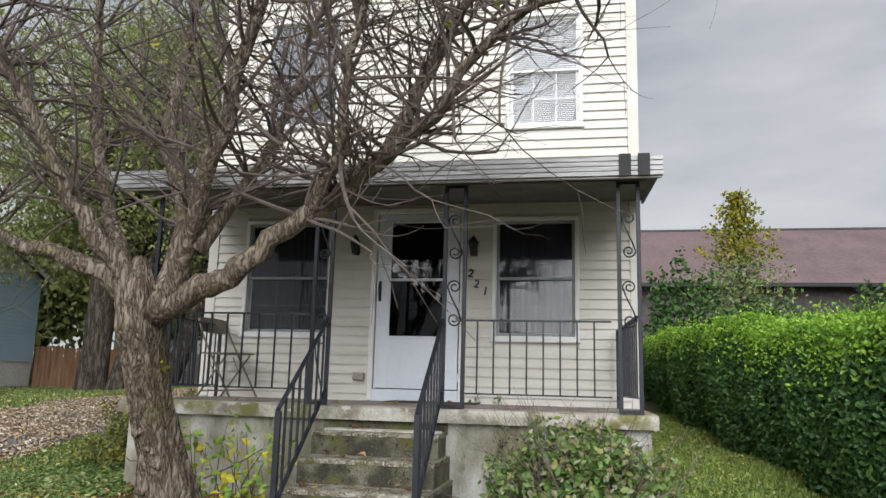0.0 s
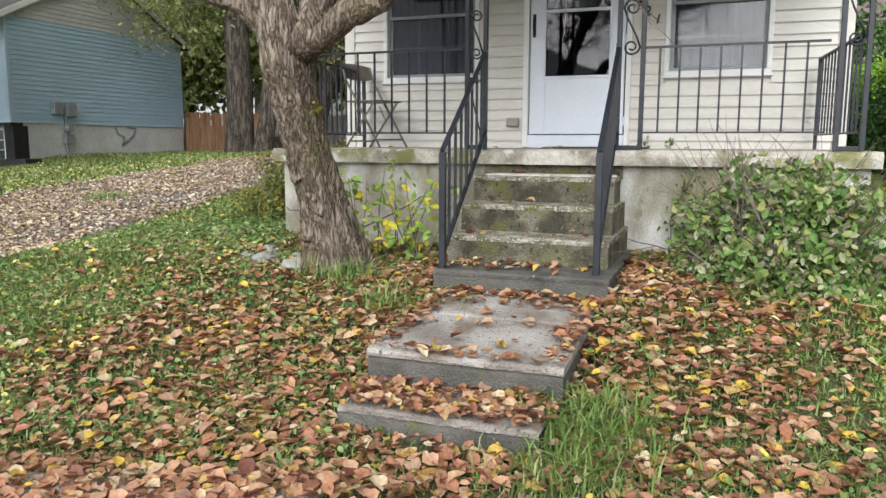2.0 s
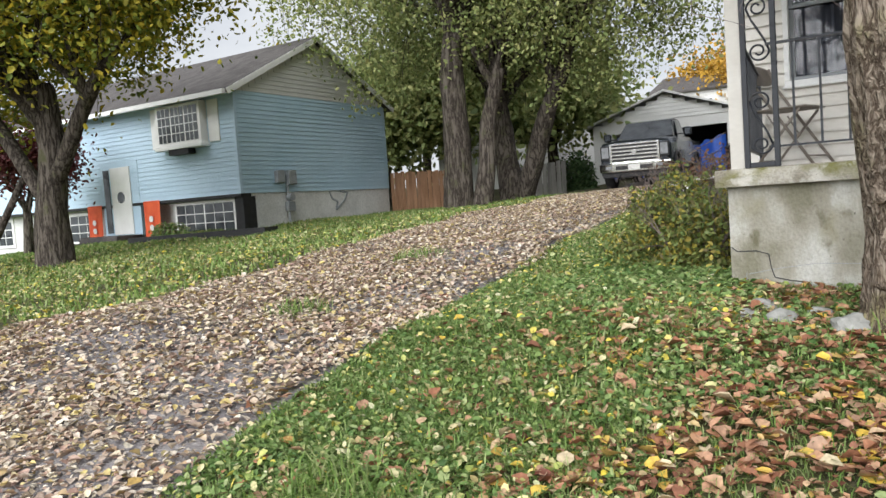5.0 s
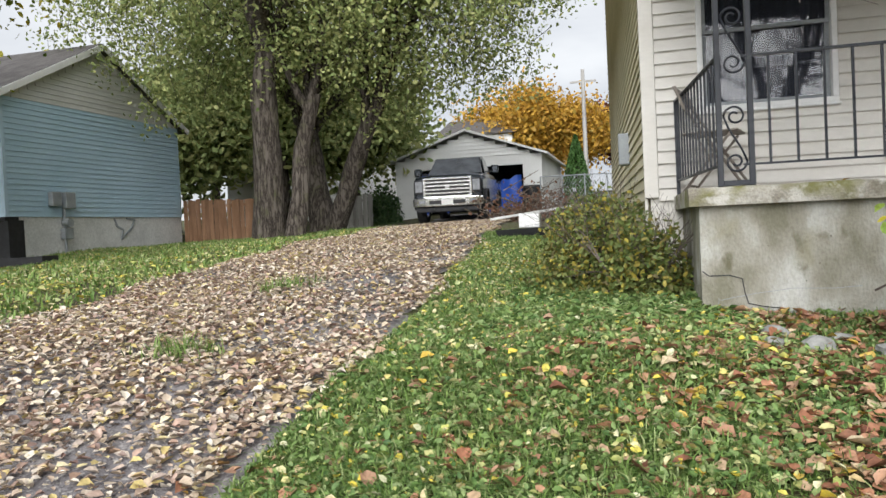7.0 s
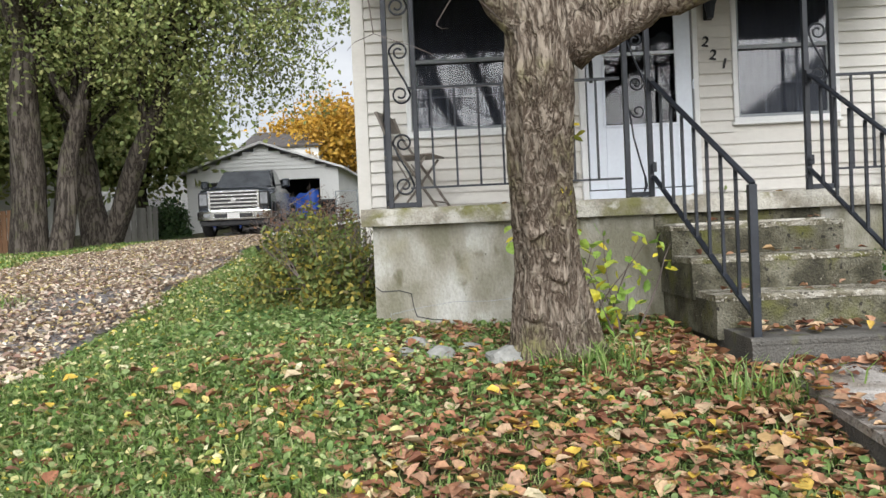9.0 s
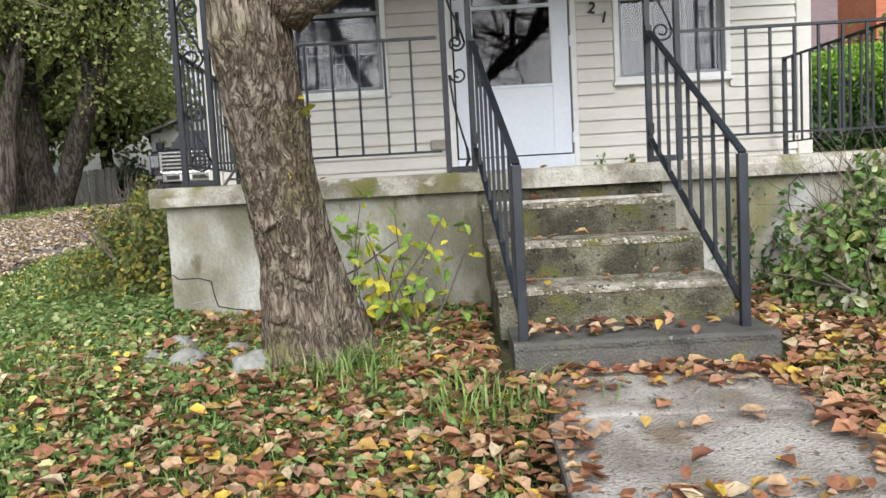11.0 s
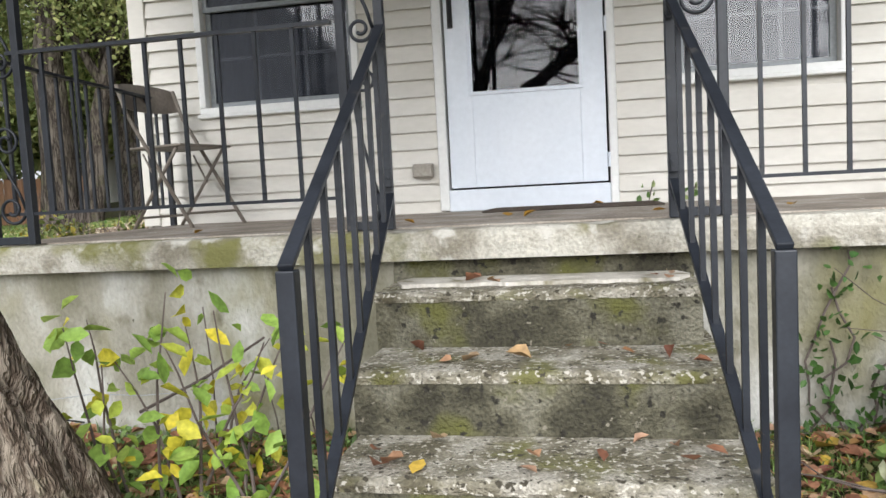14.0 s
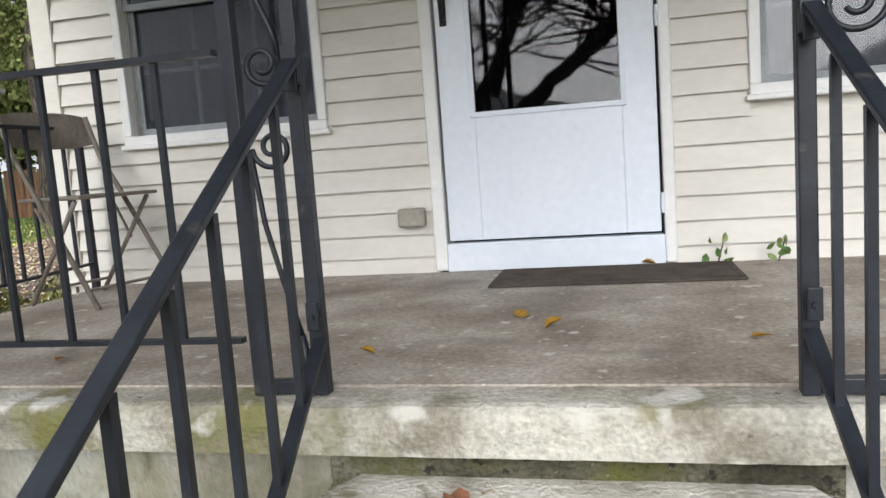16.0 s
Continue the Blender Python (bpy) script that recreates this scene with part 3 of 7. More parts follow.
wall_left = slanted_wall("wall_left", HX0 + 0.02, HY + 0.2, HB, SIDESIDE, "yellowish vinyl-clad side wall along the driveway")
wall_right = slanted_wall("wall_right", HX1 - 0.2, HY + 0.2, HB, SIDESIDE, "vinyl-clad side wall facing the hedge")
structure("wall_back", Geo().box(side_x(HX0, HB), side_x(HX1, HB), HB, HB + 0.18, 0.1, HT), SIDESIDE, "plain back wall of the house", "wall")
structure("roof_main", Geo().hexa([(HX0 - 0.2, HY - 0.3, HT), (HX1 + 0.2, HY - 0.3, HT), (side_x(HX1, HB) + 0.2, HB + 0.3, HT), (side_x(HX0, HB) - 0.2, HB + 0.3, HT), (HX0 - 0.2, HY - 0.3, HT + 0.25), (HX1 + 0.2, HY - 0.3, HT + 0.25), (side_x(HX1, HB) + 0.2, HB + 0.3, HT + 0.25), (side_x(HX0, HB) - 0.2, HB + 0.3, HT + 0.25)]), SHINGLE, "flat dark roof of the house", "roof")
# added sheet and ceiling, coloured black to give the room its darkness
structure("wall_inner", Geo().box(HX0 + 0.3, HX1 - 0.3, HY + 0.9, HY + 1.0, 0.5, HT), DARK, "black sheet for the unlit room behind the front windows", "wall")
structure("ceiling", Geo().box(HX0 + 0.3, HX1 - 0.3, HY + 0.2, HY + 0.9, 3.4, 3.5), DARK, "ceiling of the front room, blackened as unlit", "ceiling")

# corner trims
for nm, xa, xb in (("trim_corner_left", HX0 - 0.025, HX0 + 0.085), ("trim_corner_right", HX1 - 0.085, HX1 + 0.025)):
    structure(nm, Geo().box(xa, xb, HY - 0.028, HY + 0.02, 1.15, HT - 0.01), SIDING, "white vinyl corner post of the siding", "trim", 0.006)
structure("trim_corner_side", Geo().box(HX0 - 0.026, HX0 + 0.0, HY + 0.02, HY + 0.11, 0.9, HT - 0.01), SIDING, "white vinyl corner post return", "trim", 0.004)


# ---- windows and doors ----
def frame_box(g, a, b, z0, z1, w, y0, y1):
    g.box(a, b, y0, y1, z0, z0 + w); g.box(a, b, y0, y1, z1 - w, z1)
    g.box(a, a + w, y0, y1, z0 + w, z1 - w); g.box(b - w, b, y0, y1, z0 + w, z1 - w)


def house_window(name, o, label, curtain=True, muntin=True, bright=False):
    a, b, z0, z1 = o
    w = thing(name, label, "window"); w["kind"] = "structure"
    g = Geo(); frame_box(g, a - 0.042, b + 0.042, z0 - 0.042, z1 + 0.042, 0.042, HY - 0.035, HY + 0.02)
    g.box(a - 0.055, b + 0.055, HY - 0.048, HY - 0.0, z0 - 0.062, z0 - 0.040)
    part("window_frame", g, TRIMW, w, bevel=0.006)
    zm = (z0 + z1) / 2
    g = Geo(); frame_box(g, a, b, zm - 0.02, z1, 0.028, HY + 0.005, HY + 0.03); part("upper_sash", g, GREYM if not bright else TRIMW, w)
    g = Geo(); frame_box(g, a, b, z0, zm + 0.02, 0.032, HY + 0.035, HY + 0.06); part("lower_sash", g, GREYM if not bright else TRIMW, w)
    for lo, hi, y in ((z0 + 0.03, zm, HY + 0.045), (zm, z1 - 0.03, HY + 0.018)):
        p = part("pane", Geo().box(a + 0.03, b - 0.03, y, y + 0.004, lo, hi), CLEARG if bright else SCREEN, w); p.visible_shadow = False
    if muntin:
        g = Geo()
        for k in (1, 2):
            x = a + (b - a) * k / 3
            g.box(x - 0.009, x + 0.009, HY + 0.066, HY + 0.078, z0 + 0.03, zm)
        g.box(a + 0.03, b - 0.03, HY + 0.066, HY + 0.078, (z0 + zm) / 2 - 0.009, (z0 + zm) / 2 + 0.009)
        part("muntin_grille", g, TRIMW, w)
    if bright:
        g = Geo()
        z = z0 + 0.02
        while z < z1:
            g.add([(a + 0.02, HY + 0.10, z), (b - 0.02, HY + 0.10, z), (b - 0.02, HY + 0.118, z + 0.02), (a + 0.02, HY + 0.118, z + 0.02)], [(0, 1, 2, 3)])
            z += 0.022
        part("blind", g, TRIMW, w, "white slatted blind")
    elif curtain:
        g = Geo(); n = 90; vs = []
        for k in range(n + 1):
            x = a + 0.01 + (b - a - 0.02) * k / n
            y = HY + 0.135 + 0.016 * math.sin(k * 0.85 + 0.6 * math.sin(k * 0.23))
            vs += [(x, y, z0 + 0.02), (x, y + 0.01, z1)]
        g.add(vs, [(2 * k, 2 * k + 2, 2 * k + 3, 2 * k + 1) for k in range(n)])
        part("curtain", g, CURTAIN, w, "grey lace curtain", smooth=True)
    return w


house_window("window_1", RWIN, "white-trimmed double-hung window with dark screen and curtain")
house_window("window_2", LWIN, "white-trimmed double-hung window behind the folding chair")
house_window("window_3", URWIN, "upper window with white slatted blind", bright=True)
house_window("window_4", ULWIN, "upper window with grey curtain behind the branches", muntin=True)

door = thing("door_1", "closed white storm door with dark glass upper panel", "door"); door["kind"] = "structure"
a, b, z0, z1 = DOOR
g = Geo(); g.box(a - 0.055, a, HY - 0.045, HY + 0.02, z0, z1 + 0.055); g.box(b, b + 0.045, HY - 0.045, HY + 0.02, z0, z1 + 0.055); g.box(a, b, HY - 0.045, HY + 0.02, z1, z1 + 0.055)
part("door_frame", g, TRIMW, door, bevel=0.008)
part("threshold", Geo().box(a, b, HY - 0.05, HY + 0.02, z0 - 0.005, z0 + 0.115), DOORW, door, bevel=0.006)
gl = (-0.545, 0.045, 1.81, 3.00)
g = Geo(); y0, y1 = HY - 0.032, HY + 0.008
g.box(a + 0.012, gl[0], y0, y1, z0 + 0.125, z1 - 0.008); g.box(gl[1], b - 0.012, y0, y1, z0 + 0.125, z1 - 0.008)
g.box(gl[0], gl[1], y0, y1, z0 + 0.125, gl[2]); g.box(gl[0], gl[1], y0, y1, gl[3], z1 - 0.008)
slab = part("door_leaf", g, DOORW, door, "cool white painted storm door leaf", bevel=0.004)
g = Geo(); frame_box(g, gl[0] - 0.018, gl[1] + 0.018, gl[2] - 0.018, gl[3] + 0.018, 0.022, HY - 0.042, HY - 0.032); part("glazing_bead", g, DOORW, door, bevel=0.003)
part("glass_rail", Geo().box(gl[0], gl[1], HY - 0.03, HY - 0.008, 2.385, 2.41), DOORW, door)
for lo, hi in ((gl[2], 2.385), (2.41, gl[3])):
    p = part("pane", Geo().box(gl[0], gl[1], HY - 0.016, HY - 0.012, lo, hi), DGLASS, door); p.visible_shadow = False
g = Geo(); n = 40; vs = []
for k in range(n + 1):
    x = gl[0] + (gl[1] - gl[0]) * k / n
    vs += [(x, HY + 0.06 + 0.006 * math.sin(k * 1.1), 2.425 + 0.016 * abs(math.sin(k * 0.55))), (x, HY + 0.06, 2.56 + 0.03 * math.sin(k * 0.4))]
g.add(vs, [(2 * k, 2 * k + 2, 2 * k + 3, 2 * k + 1) for k in range(n)]); part("lace_valance", g, TRIMW, door, "white lace strip behind the glass")
part("inner_door", Geo().box(a, b, HY + 0.12, HY + 0.16, z0, z1), DARK, door, "inner door behind the storm door, blackened as unlit")
hd = part("door_handle", Geo().tube([(-0.652, HY - 0.035, 2.36), (-0.652, HY - 0.07, 2.34), (-0.650, HY - 0.078, 2.26), (-0.648, HY - 0.07, 2.2), (-0.648, HY - 0.035, 2.19)], 0.010, 8), BLACKM, door, "black curved pull handle", smooth=True)
part("handle_plate", Geo().box(-0.667, -0.637, HY - 0.038, HY - 0.032, 2.17, 2.38), BLACKM, door, bevel=0.003)
for z in (1.40, 2.12, 2.85):
    part("hinge", Geo().tube([(b - 0.004, HY - 0.04, z - 0.04), (b - 0.004, HY - 0.04, z + 0.04)], 0.008, 8), DOORW, door)
part("door_closer", Geo().tube([(-0.1, HY + 0.02, 1.30), (0.16, HY + 0.02, 1.30)], 0.012, 8), BLACKM, door)


# ---- porch ----
PY, PZ = 6.685, 1.15
porch = thing("porch", "raised concrete porch with mossy rendered foundation wall", "porch"); porch["kind"] = "structure"


def rough_block(x0, x1, y0, y1, z0, z1, nx=40, amp=0.008, seed=0):
    """A concrete block with an uneven worn front and top edge."""
    h = z1 - z0
    prof = [(y1, z0), (y0 + 0.004, z0), (y0, z0 + h * 0.3), (y0 - 0.002, z0 + h * 0.6), (y0, z1 - 0.03), (y0 + 0.005, z1 - 0.014), (y0 + 0.013, z1 - 0.004), (y0 + 0.026, z1), (y0 + 0.10, z1 - 0.002), (y0 + 0.2, z1), (y1, z1)]
    g = Geo(); vs = []; m = len(prof); nx = nx * 3
    for k in range(nx + 1):
        x = x0 + (x1 - x0) * k / nx
        chip = max(0.0, noise.noise((x * 9, seed, 4.4)) - 0.25) * 2.2
        for j, (y, z) in enumerate(prof):
            e = amp if 0 < j < m - 1 else 0
            a = 0.45 * noise.noise((x * 2.2, j * 0.5, seed)) + 0.5 * noise.noise((x * 17, j * 1.7, seed)) + 0.3 * noise.noise((x * 47, j * 3.1, seed))
            b = 0.25 * noise.noise((x * 1.8, 5, seed + 9)) + 0.3 * noise.noise((x * 21, j * 2.1, seed + 9))
            c = chip * e if 3 < j < 8 else 0
            vs.append((x, min(y1, y + e * a + c), z + e * b * (1 if j > 3 else 0) - c * 0.8))
    fs = [(k * m + j, (k + 1) * m + j, (k + 1) * m + (j + 1) % m, k * m + (j + 1) % m) for k in range(nx) for j in range(m)]
    fs += [tuple(reversed(range(m))), tuple(nx * m + j for j in range(m))]
    fs = [tuple(reversed(f)) for f in fs]
    return g.add(vs, fs)


part("porch_slab", rough_block(-2.40, 1.98, PY - 0.035, HY + 0.02, 1.045, PZ, 90, 0.009, 2), CONC, porch, "stained concrete slab edge with moss", smooth=False)
part("porch_floor", Geo().box(-2.36, 1.94, PY + 0.10, HY - 0.03, PZ - 0.01, PZ + 0.004), PORCHF, porch, "brown-stained smooth porch floor")
g = Geo()
for x0, x1, y0, y1 in ((-2.34, 1.93, PY + 0.045, PY + 0.25), (-2.34, -2.14, PY + 0.25, HY), (1.73, 1.93, PY + 0.25, HY)):
    g.box(x0, x1, y0, y1, 0.05, 1.046)
part("foundation_wall", g, STUCCO, porch, "stained cream render with cracks and moss")
# the stepped crack by the corner
g = Geo(); cp = [(-2.335, 0.67), (-2.30, 0.641), (-2.19, 0.643), (-2.12, 0.622), (-2.108, 0.54), (-2.09, 0.478), (-2.0, 0.458), (-1.90, 0.447)]
for (x0, za), (x1, zb) in zip(cp, cp[1:]):
    g.bar((x0, PY + 0.044, za), (x1, PY + 0.044, zb), 0.006, 0.006)
part("crack", g, BLACKM, porch, "dark stepped crack in the render")
g = Geo(); cp = [(-2.24, 0.50), (-2.05, 0.535), (-1.85, 0.56), (-1.64, 0.555), (-1.50, 0.565)]
for (x0, za), (x1, zb) in zip(cp, cp[1:]):
    g.bar((x0, PY + 0.0445, za), (x1, PY + 0.0445, zb), 0.003, 0.003)
for x, za, zb in ((-1.90, 0.30, 0.447), (-2.26, 0.30, 0.51)):
    g.bar((x, PY + 0.0445, za), (x + 0.01, PY + 0.0445, zb), 0.003, 0.003)
part("crack", g, GREYM, porch, "fine hairline block joints")

steps = thing("porch_steps", "five worn mossy concrete steps between iron railings", "steps"); steps["kind"] = "structure"
# risers get the shade-darkened concrete, treads the paler worn one
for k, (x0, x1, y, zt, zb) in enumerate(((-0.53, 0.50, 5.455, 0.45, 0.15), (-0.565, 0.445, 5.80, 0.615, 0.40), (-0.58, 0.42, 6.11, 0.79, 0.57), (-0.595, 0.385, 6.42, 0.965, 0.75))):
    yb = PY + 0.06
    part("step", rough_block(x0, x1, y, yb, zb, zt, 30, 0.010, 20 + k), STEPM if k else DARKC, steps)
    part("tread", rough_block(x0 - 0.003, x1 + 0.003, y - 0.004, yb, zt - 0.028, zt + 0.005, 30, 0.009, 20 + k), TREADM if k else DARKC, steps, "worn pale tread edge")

part("step", rough_block(-0.61, 0.40, PY + 0.028, PY + 0.06, 0.95, 1.046, 30, 0.007, 31), STEPM, steps, "mossy riser under the slab, darkened for shade")
for x0, x1, y0, y1, zt, sd in ((-0.575, 0.375, 6.53, 6.735, 0.980, 3),):
    g = Geo(); n = 70; vs = []
    for k in range(n + 1):
        x = x0 + (x1 - x0) * k / n
        e = min(1.0, 22 * min(k, n - k) / n)
        ya = y0 + (1 - e) * (y1 - y0) * 0.45 + 0.018 * noise.noise((x * 14, sd, 0)) + 0.012 * noise.noise((x * 40, sd, 2))
        yb = y1 - (1 - e) * (y1 - y0) * 0.45 + 0.018 * noise.noise((x * 12, sd, 7))
        vs += [(x, ya, zt), (x, max(yb, ya + 0.004), zt)]
    vs += [(x, y, z - 0.012) for x, y, z in vs]
    o = 2 * n + 2
    fs = [(2 * k, 2 * k + 2, 2 * k + 3, 2 * k + 1) for k in range(n)] + [(o + 2 * k, o + 2 * k + 2, 2 * k + 2, 2 * k) for k in range(n)]
    part("scraped_patch", Geo().add(vs, fs), SCRAPED, steps, "scraped pale cement patch")

walk_steps = thing("front_walk", "low concrete walk with two steps, leaf covered", "walkway"); walk_steps["kind"] = "structure"
part("walk_riser", rough_block(-0.455, 0.465, 4.405, 4.9, 0.0, 0.215, 20, 0.008, 63), DARKC, walk_steps, "dark grey riser")
part("walk_slab", rough_block(-0.46, 0.47, 4.40, 5.0, 0.212, 0.245, 20, 0.008, 60), WALKM, walk_steps)
part("walk_slab", rough_block(-0.44, 0.46, 5.006, 5.50, 0.0, 0.25, 20, 0.006, 61), WALKM, walk_steps)
for o in list(walk_steps.children):
    o.matrix_local = Matrix.Translation((0, 4.4, 0.245)) @ pose(0, 0, 0, 4.6) @ Matrix.Translation((0, -4.4, -0.245))
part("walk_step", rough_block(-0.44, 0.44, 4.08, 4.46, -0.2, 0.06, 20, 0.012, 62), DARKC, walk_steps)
part("walk_tread", rough_block(-0.44, 0.44, 4.08, 4.42, 0.058, 0.085, 20, 0.010, 64), WALKM, walk_steps)


# ---- porch ironwork ----
def spiral(cx, cz, r, turns, start, y, flip=1, n=26):
    return [(cx + flip * r * (1 - 0.72 * k / n) * math.cos(start + turns * 2 * math.pi * k / n), y, cz + r * (1 - 0.72 * k / n) * math.sin(start + turns * 2 * math.pi * k / n)) for k in range(n + 1)]


def iron_post(x0, x1, y, label, broken=False, ztop=2.95, low=True):
    p = thing("porch_post", label, "post", "porch posts")
    for x in (x0, x1):
        part("upright", Geo().box(x - 0.016, x + 0.016, y - 0.016, y + 0.016, PZ + 0.002, ztop), IRON, p, bevel=0.003)
    part("foot_bar", Geo().box(x0 + 0.016, x1 - 0.016, y - 0.014, y + 0.014, PZ + 0.004, PZ + 0.034), IRON, p, bevel=0.003)
    part("head_bar", Geo().box(x0 + 0.016, x1 - 0.016, y - 0.014, y + 0.014, ztop - 0.03, ztop), IRON, p)
    c, r = (x0 + x1) / 2, (x1 - x0) / 2 - 0.024
    for k, z in enumerate((1.42, 1.98, 2.52)):
        if k == 0 and not low:
            continue
        if broken and k == 0:
            g = Geo().tube(spiral(c + 0.005, z + 0.26, r, 1.25, math.pi, y), 0.006, 6)
            g.tube([(c - r, y, z + 0.26), (c - r * 0.6, y, z + 0.1), (c + 0.01, y, z - 0.06), (c + r * 0.7, y, z - 0.14)], 0.006, 6)
            g.tube([(c + r * 0.7, y, z - 0.14), (c + r * 0.85, y, z - 0.20), (c + 0.01, y, z - 0.27)], [0.008, 0.011, 0.003], 6)
        else:
            g = Geo().tube(spiral(c, z + 0.13, r, 1.4, 0.0, y, -1), 0.0065, 6)
            g.tube(spiral(c, z - 0.13, r, 1.4, math.pi, y, -1), 0.0065, 6)
            g.tube([(c - r, y, z + 0.13), (c - r * 0.55, y, z + 0.06), (c + r * 0.55, y, z - 0.06), (c + r, y, z - 0.13)], 0.0065, 6)
        part("scroll", g, IRON, p, smooth=True)
    return p


iron_post(-2.215, -2.045, 6.73, "black iron porch corner post with scrolls beside a shrub")
iron_post(-0.755, -0.615, 6.73, "black iron porch post with a broken scroll by the steps", broken=True)
iron_post(0.345, 0.505, 6.73, "black iron porch post with scrolls by the steps", low=False)
iron_post(1.715, 1.865, 6.73, "black iron porch corner post with scrolls beside the hedge", low=False)


def railing(pa, pb, ztop, zbot, gap, label, ends=False):
    r = thing("porch_railing", label, "railing", "porch railings")
    a, b = Vector(pa), Vector(pb); L = (b - a).length; n = max(2, round(L / gap))
    part("top_rail", Geo().bar((*a.xy, ztop), (*b.xy, ztop), 0.028, 0.014), IRON, r)
    part("bottom_rail", Geo().bar((*a.xy, zbot), (*b.xy, zbot), 0.022, 0.012), IRON, r)
    me = mesh_of("baluster", Geo().box(-0.0065, 0.0065, -0.0065, 0.0065, zbot - 0.0, ztop - 0.004), IRON)
    for k in range(1, n):
        ob = new("baluster", me); ob.parent = r; ob.location = (*(a + (b - a) * k / n).xy, 0)
    if ends:
        part("end_post", Geo().box(b.x - 0.014, b.x + 0.014, b.y - 0.014, b.y + 0.014, PZ, ztop + 0.01), IRON, r)
    return r


railing((-2.09, 6.73), (-0.79, 6.73), 1.885, 1.272, 0.1444, "black iron front porch railing before the folding chair")
railing((0.488, 6.73), (1.65, 6.73), 1.842, 1.272, 0.129, "black iron front porch railing under the window")
railing((-2.22, 6.75), (-2.37, 8.28), 1.885, 1.272, 0.115, "black iron side porch railing above the shrub", True)
railing((1.85, 6.75), (1.75, 8.28), 1.885, 1.272, 0.115, "black iron side porch railing facing the hedge", True)


def stair_rail(foot, head, label):
    r = thing("stair_railing", label, "railing", "stair railings")
    (xa, ya, za), (xb, yb, zb) = foot, head
    part("newel", Geo().box(xa - 0.019, xa + 0.019, ya - 0.017, ya + 0.017, za, 1.145), IRON, r, bevel=0.003)
    part("handrail", Geo().bar((xa, ya - 0.01, 1.15), (xb, yb, 1.86), 0.031, 0.014), IRON, r, bevel=0.003)
    part("lower_rail", Geo().bar((xa, ya, 0.535), (xb, yb, 1.275), 0.028, 0.012), IRON, r)
    part("bracket", Geo().box(xb - 0.016, xb + 0.016, yb - 0.03, yb - 0.002, 1.80, 1.875), IRON, r)
    for zz in (1.33, 1.815):
        part("bolt_plate", Geo().box(xb - 0.013, xb + 0.013, yb - 0.034, yb - 0.028, zz - 0.03, zz + 0.03), IRON, r, bevel=0.002)
        part("bolt", Geo().disc((xb, yb - 0.036, zz), 0.006, (0, 1, 0), 0.008, 8), IRON, r)
    n = 8
    for k in range(1, n):
        t = k / n
        x, y = xa + (xb - xa) * t, ya + (yb - ya) * t
        part("baluster", Geo().box(x - 0.0075, x + 0.0075, y - 0.0075, y + 0.0075, 0.535 + 0.74 * t, 1.145 + 0.69 * t), IRON, r)
    return r


stair_rail((-0.49, 5.50, 0.45), (-0.605, 6.712, 1.15), "black iron stair railing on the tree side")
stair_rail((0.41, 5.585, 0.45), (0.345, 6.712, 1.15), "black iron stair railing on the shrub side")

# ---- porch roof ----
proof = thing("porch_roof", "ribbed aluminium porch awning roof with dark edge straps", "roof"); proof["kind"] = "structure"
RY, RZ = 6.52, 2.93
g = Geo()
g.hexa([(-2.62, RY, RZ + 0.13), (2.02, RY, RZ + 0.13), (2.02, HY + 0.01, RZ + 0.36), (-2.62, HY + 0.01, RZ + 0.36), (-2.62, RY, RZ + 0.15), (2.02, RY, RZ + 0.15), (2.02, HY + 0.01, RZ + 0.38), (-2.62, HY + 0.01, RZ + 0.38)])
part("roof_deck", g, ALU, proof)
g = Geo()
for k in range(4):
    g.box(-2.64, 2.04, RY - 0.03 + 0.004 * k, RY + 0.02, RZ + 0.005 + 0.040 * k, RZ + 0.036 + 0.040 * k)
g.box(-2.63, 2.03, RY - 0.005, RY + 0.03, RZ - 0.01, RZ + 0.0)
# dark backing paints the shade seen in the gaps between fascia ribs
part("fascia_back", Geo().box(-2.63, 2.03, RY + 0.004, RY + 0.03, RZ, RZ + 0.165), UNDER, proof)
part("fascia", g, ALU, proof, "pale ribbed aluminium fascia")
for x in (1.76, 1.90):
    part("strap", Geo().box(x - 0.045, x + 0.045, RY - 0.036, RY - 0.03, RZ, RZ + 0.172), BLACKM, proof, "dark strap on the fascia")
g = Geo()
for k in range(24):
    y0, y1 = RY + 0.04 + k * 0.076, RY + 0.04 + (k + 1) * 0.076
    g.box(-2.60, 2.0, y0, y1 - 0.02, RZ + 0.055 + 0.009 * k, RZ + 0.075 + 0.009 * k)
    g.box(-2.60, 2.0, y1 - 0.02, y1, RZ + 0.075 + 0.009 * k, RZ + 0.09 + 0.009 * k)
part("soffit", g, UNDER, proof, "corrugated underside, shade put into its colour")
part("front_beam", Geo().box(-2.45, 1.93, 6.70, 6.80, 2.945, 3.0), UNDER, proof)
g = Geo()
for k in range(20):
    y0 = RY + 0.04 + k * 0.09
    g.box(2.0, 2.025, y0, y0 + 0.05, RZ + 0.03 + 0.010 * k, RZ + 0.14 + 0.010 * k)
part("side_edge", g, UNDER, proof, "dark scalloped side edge")


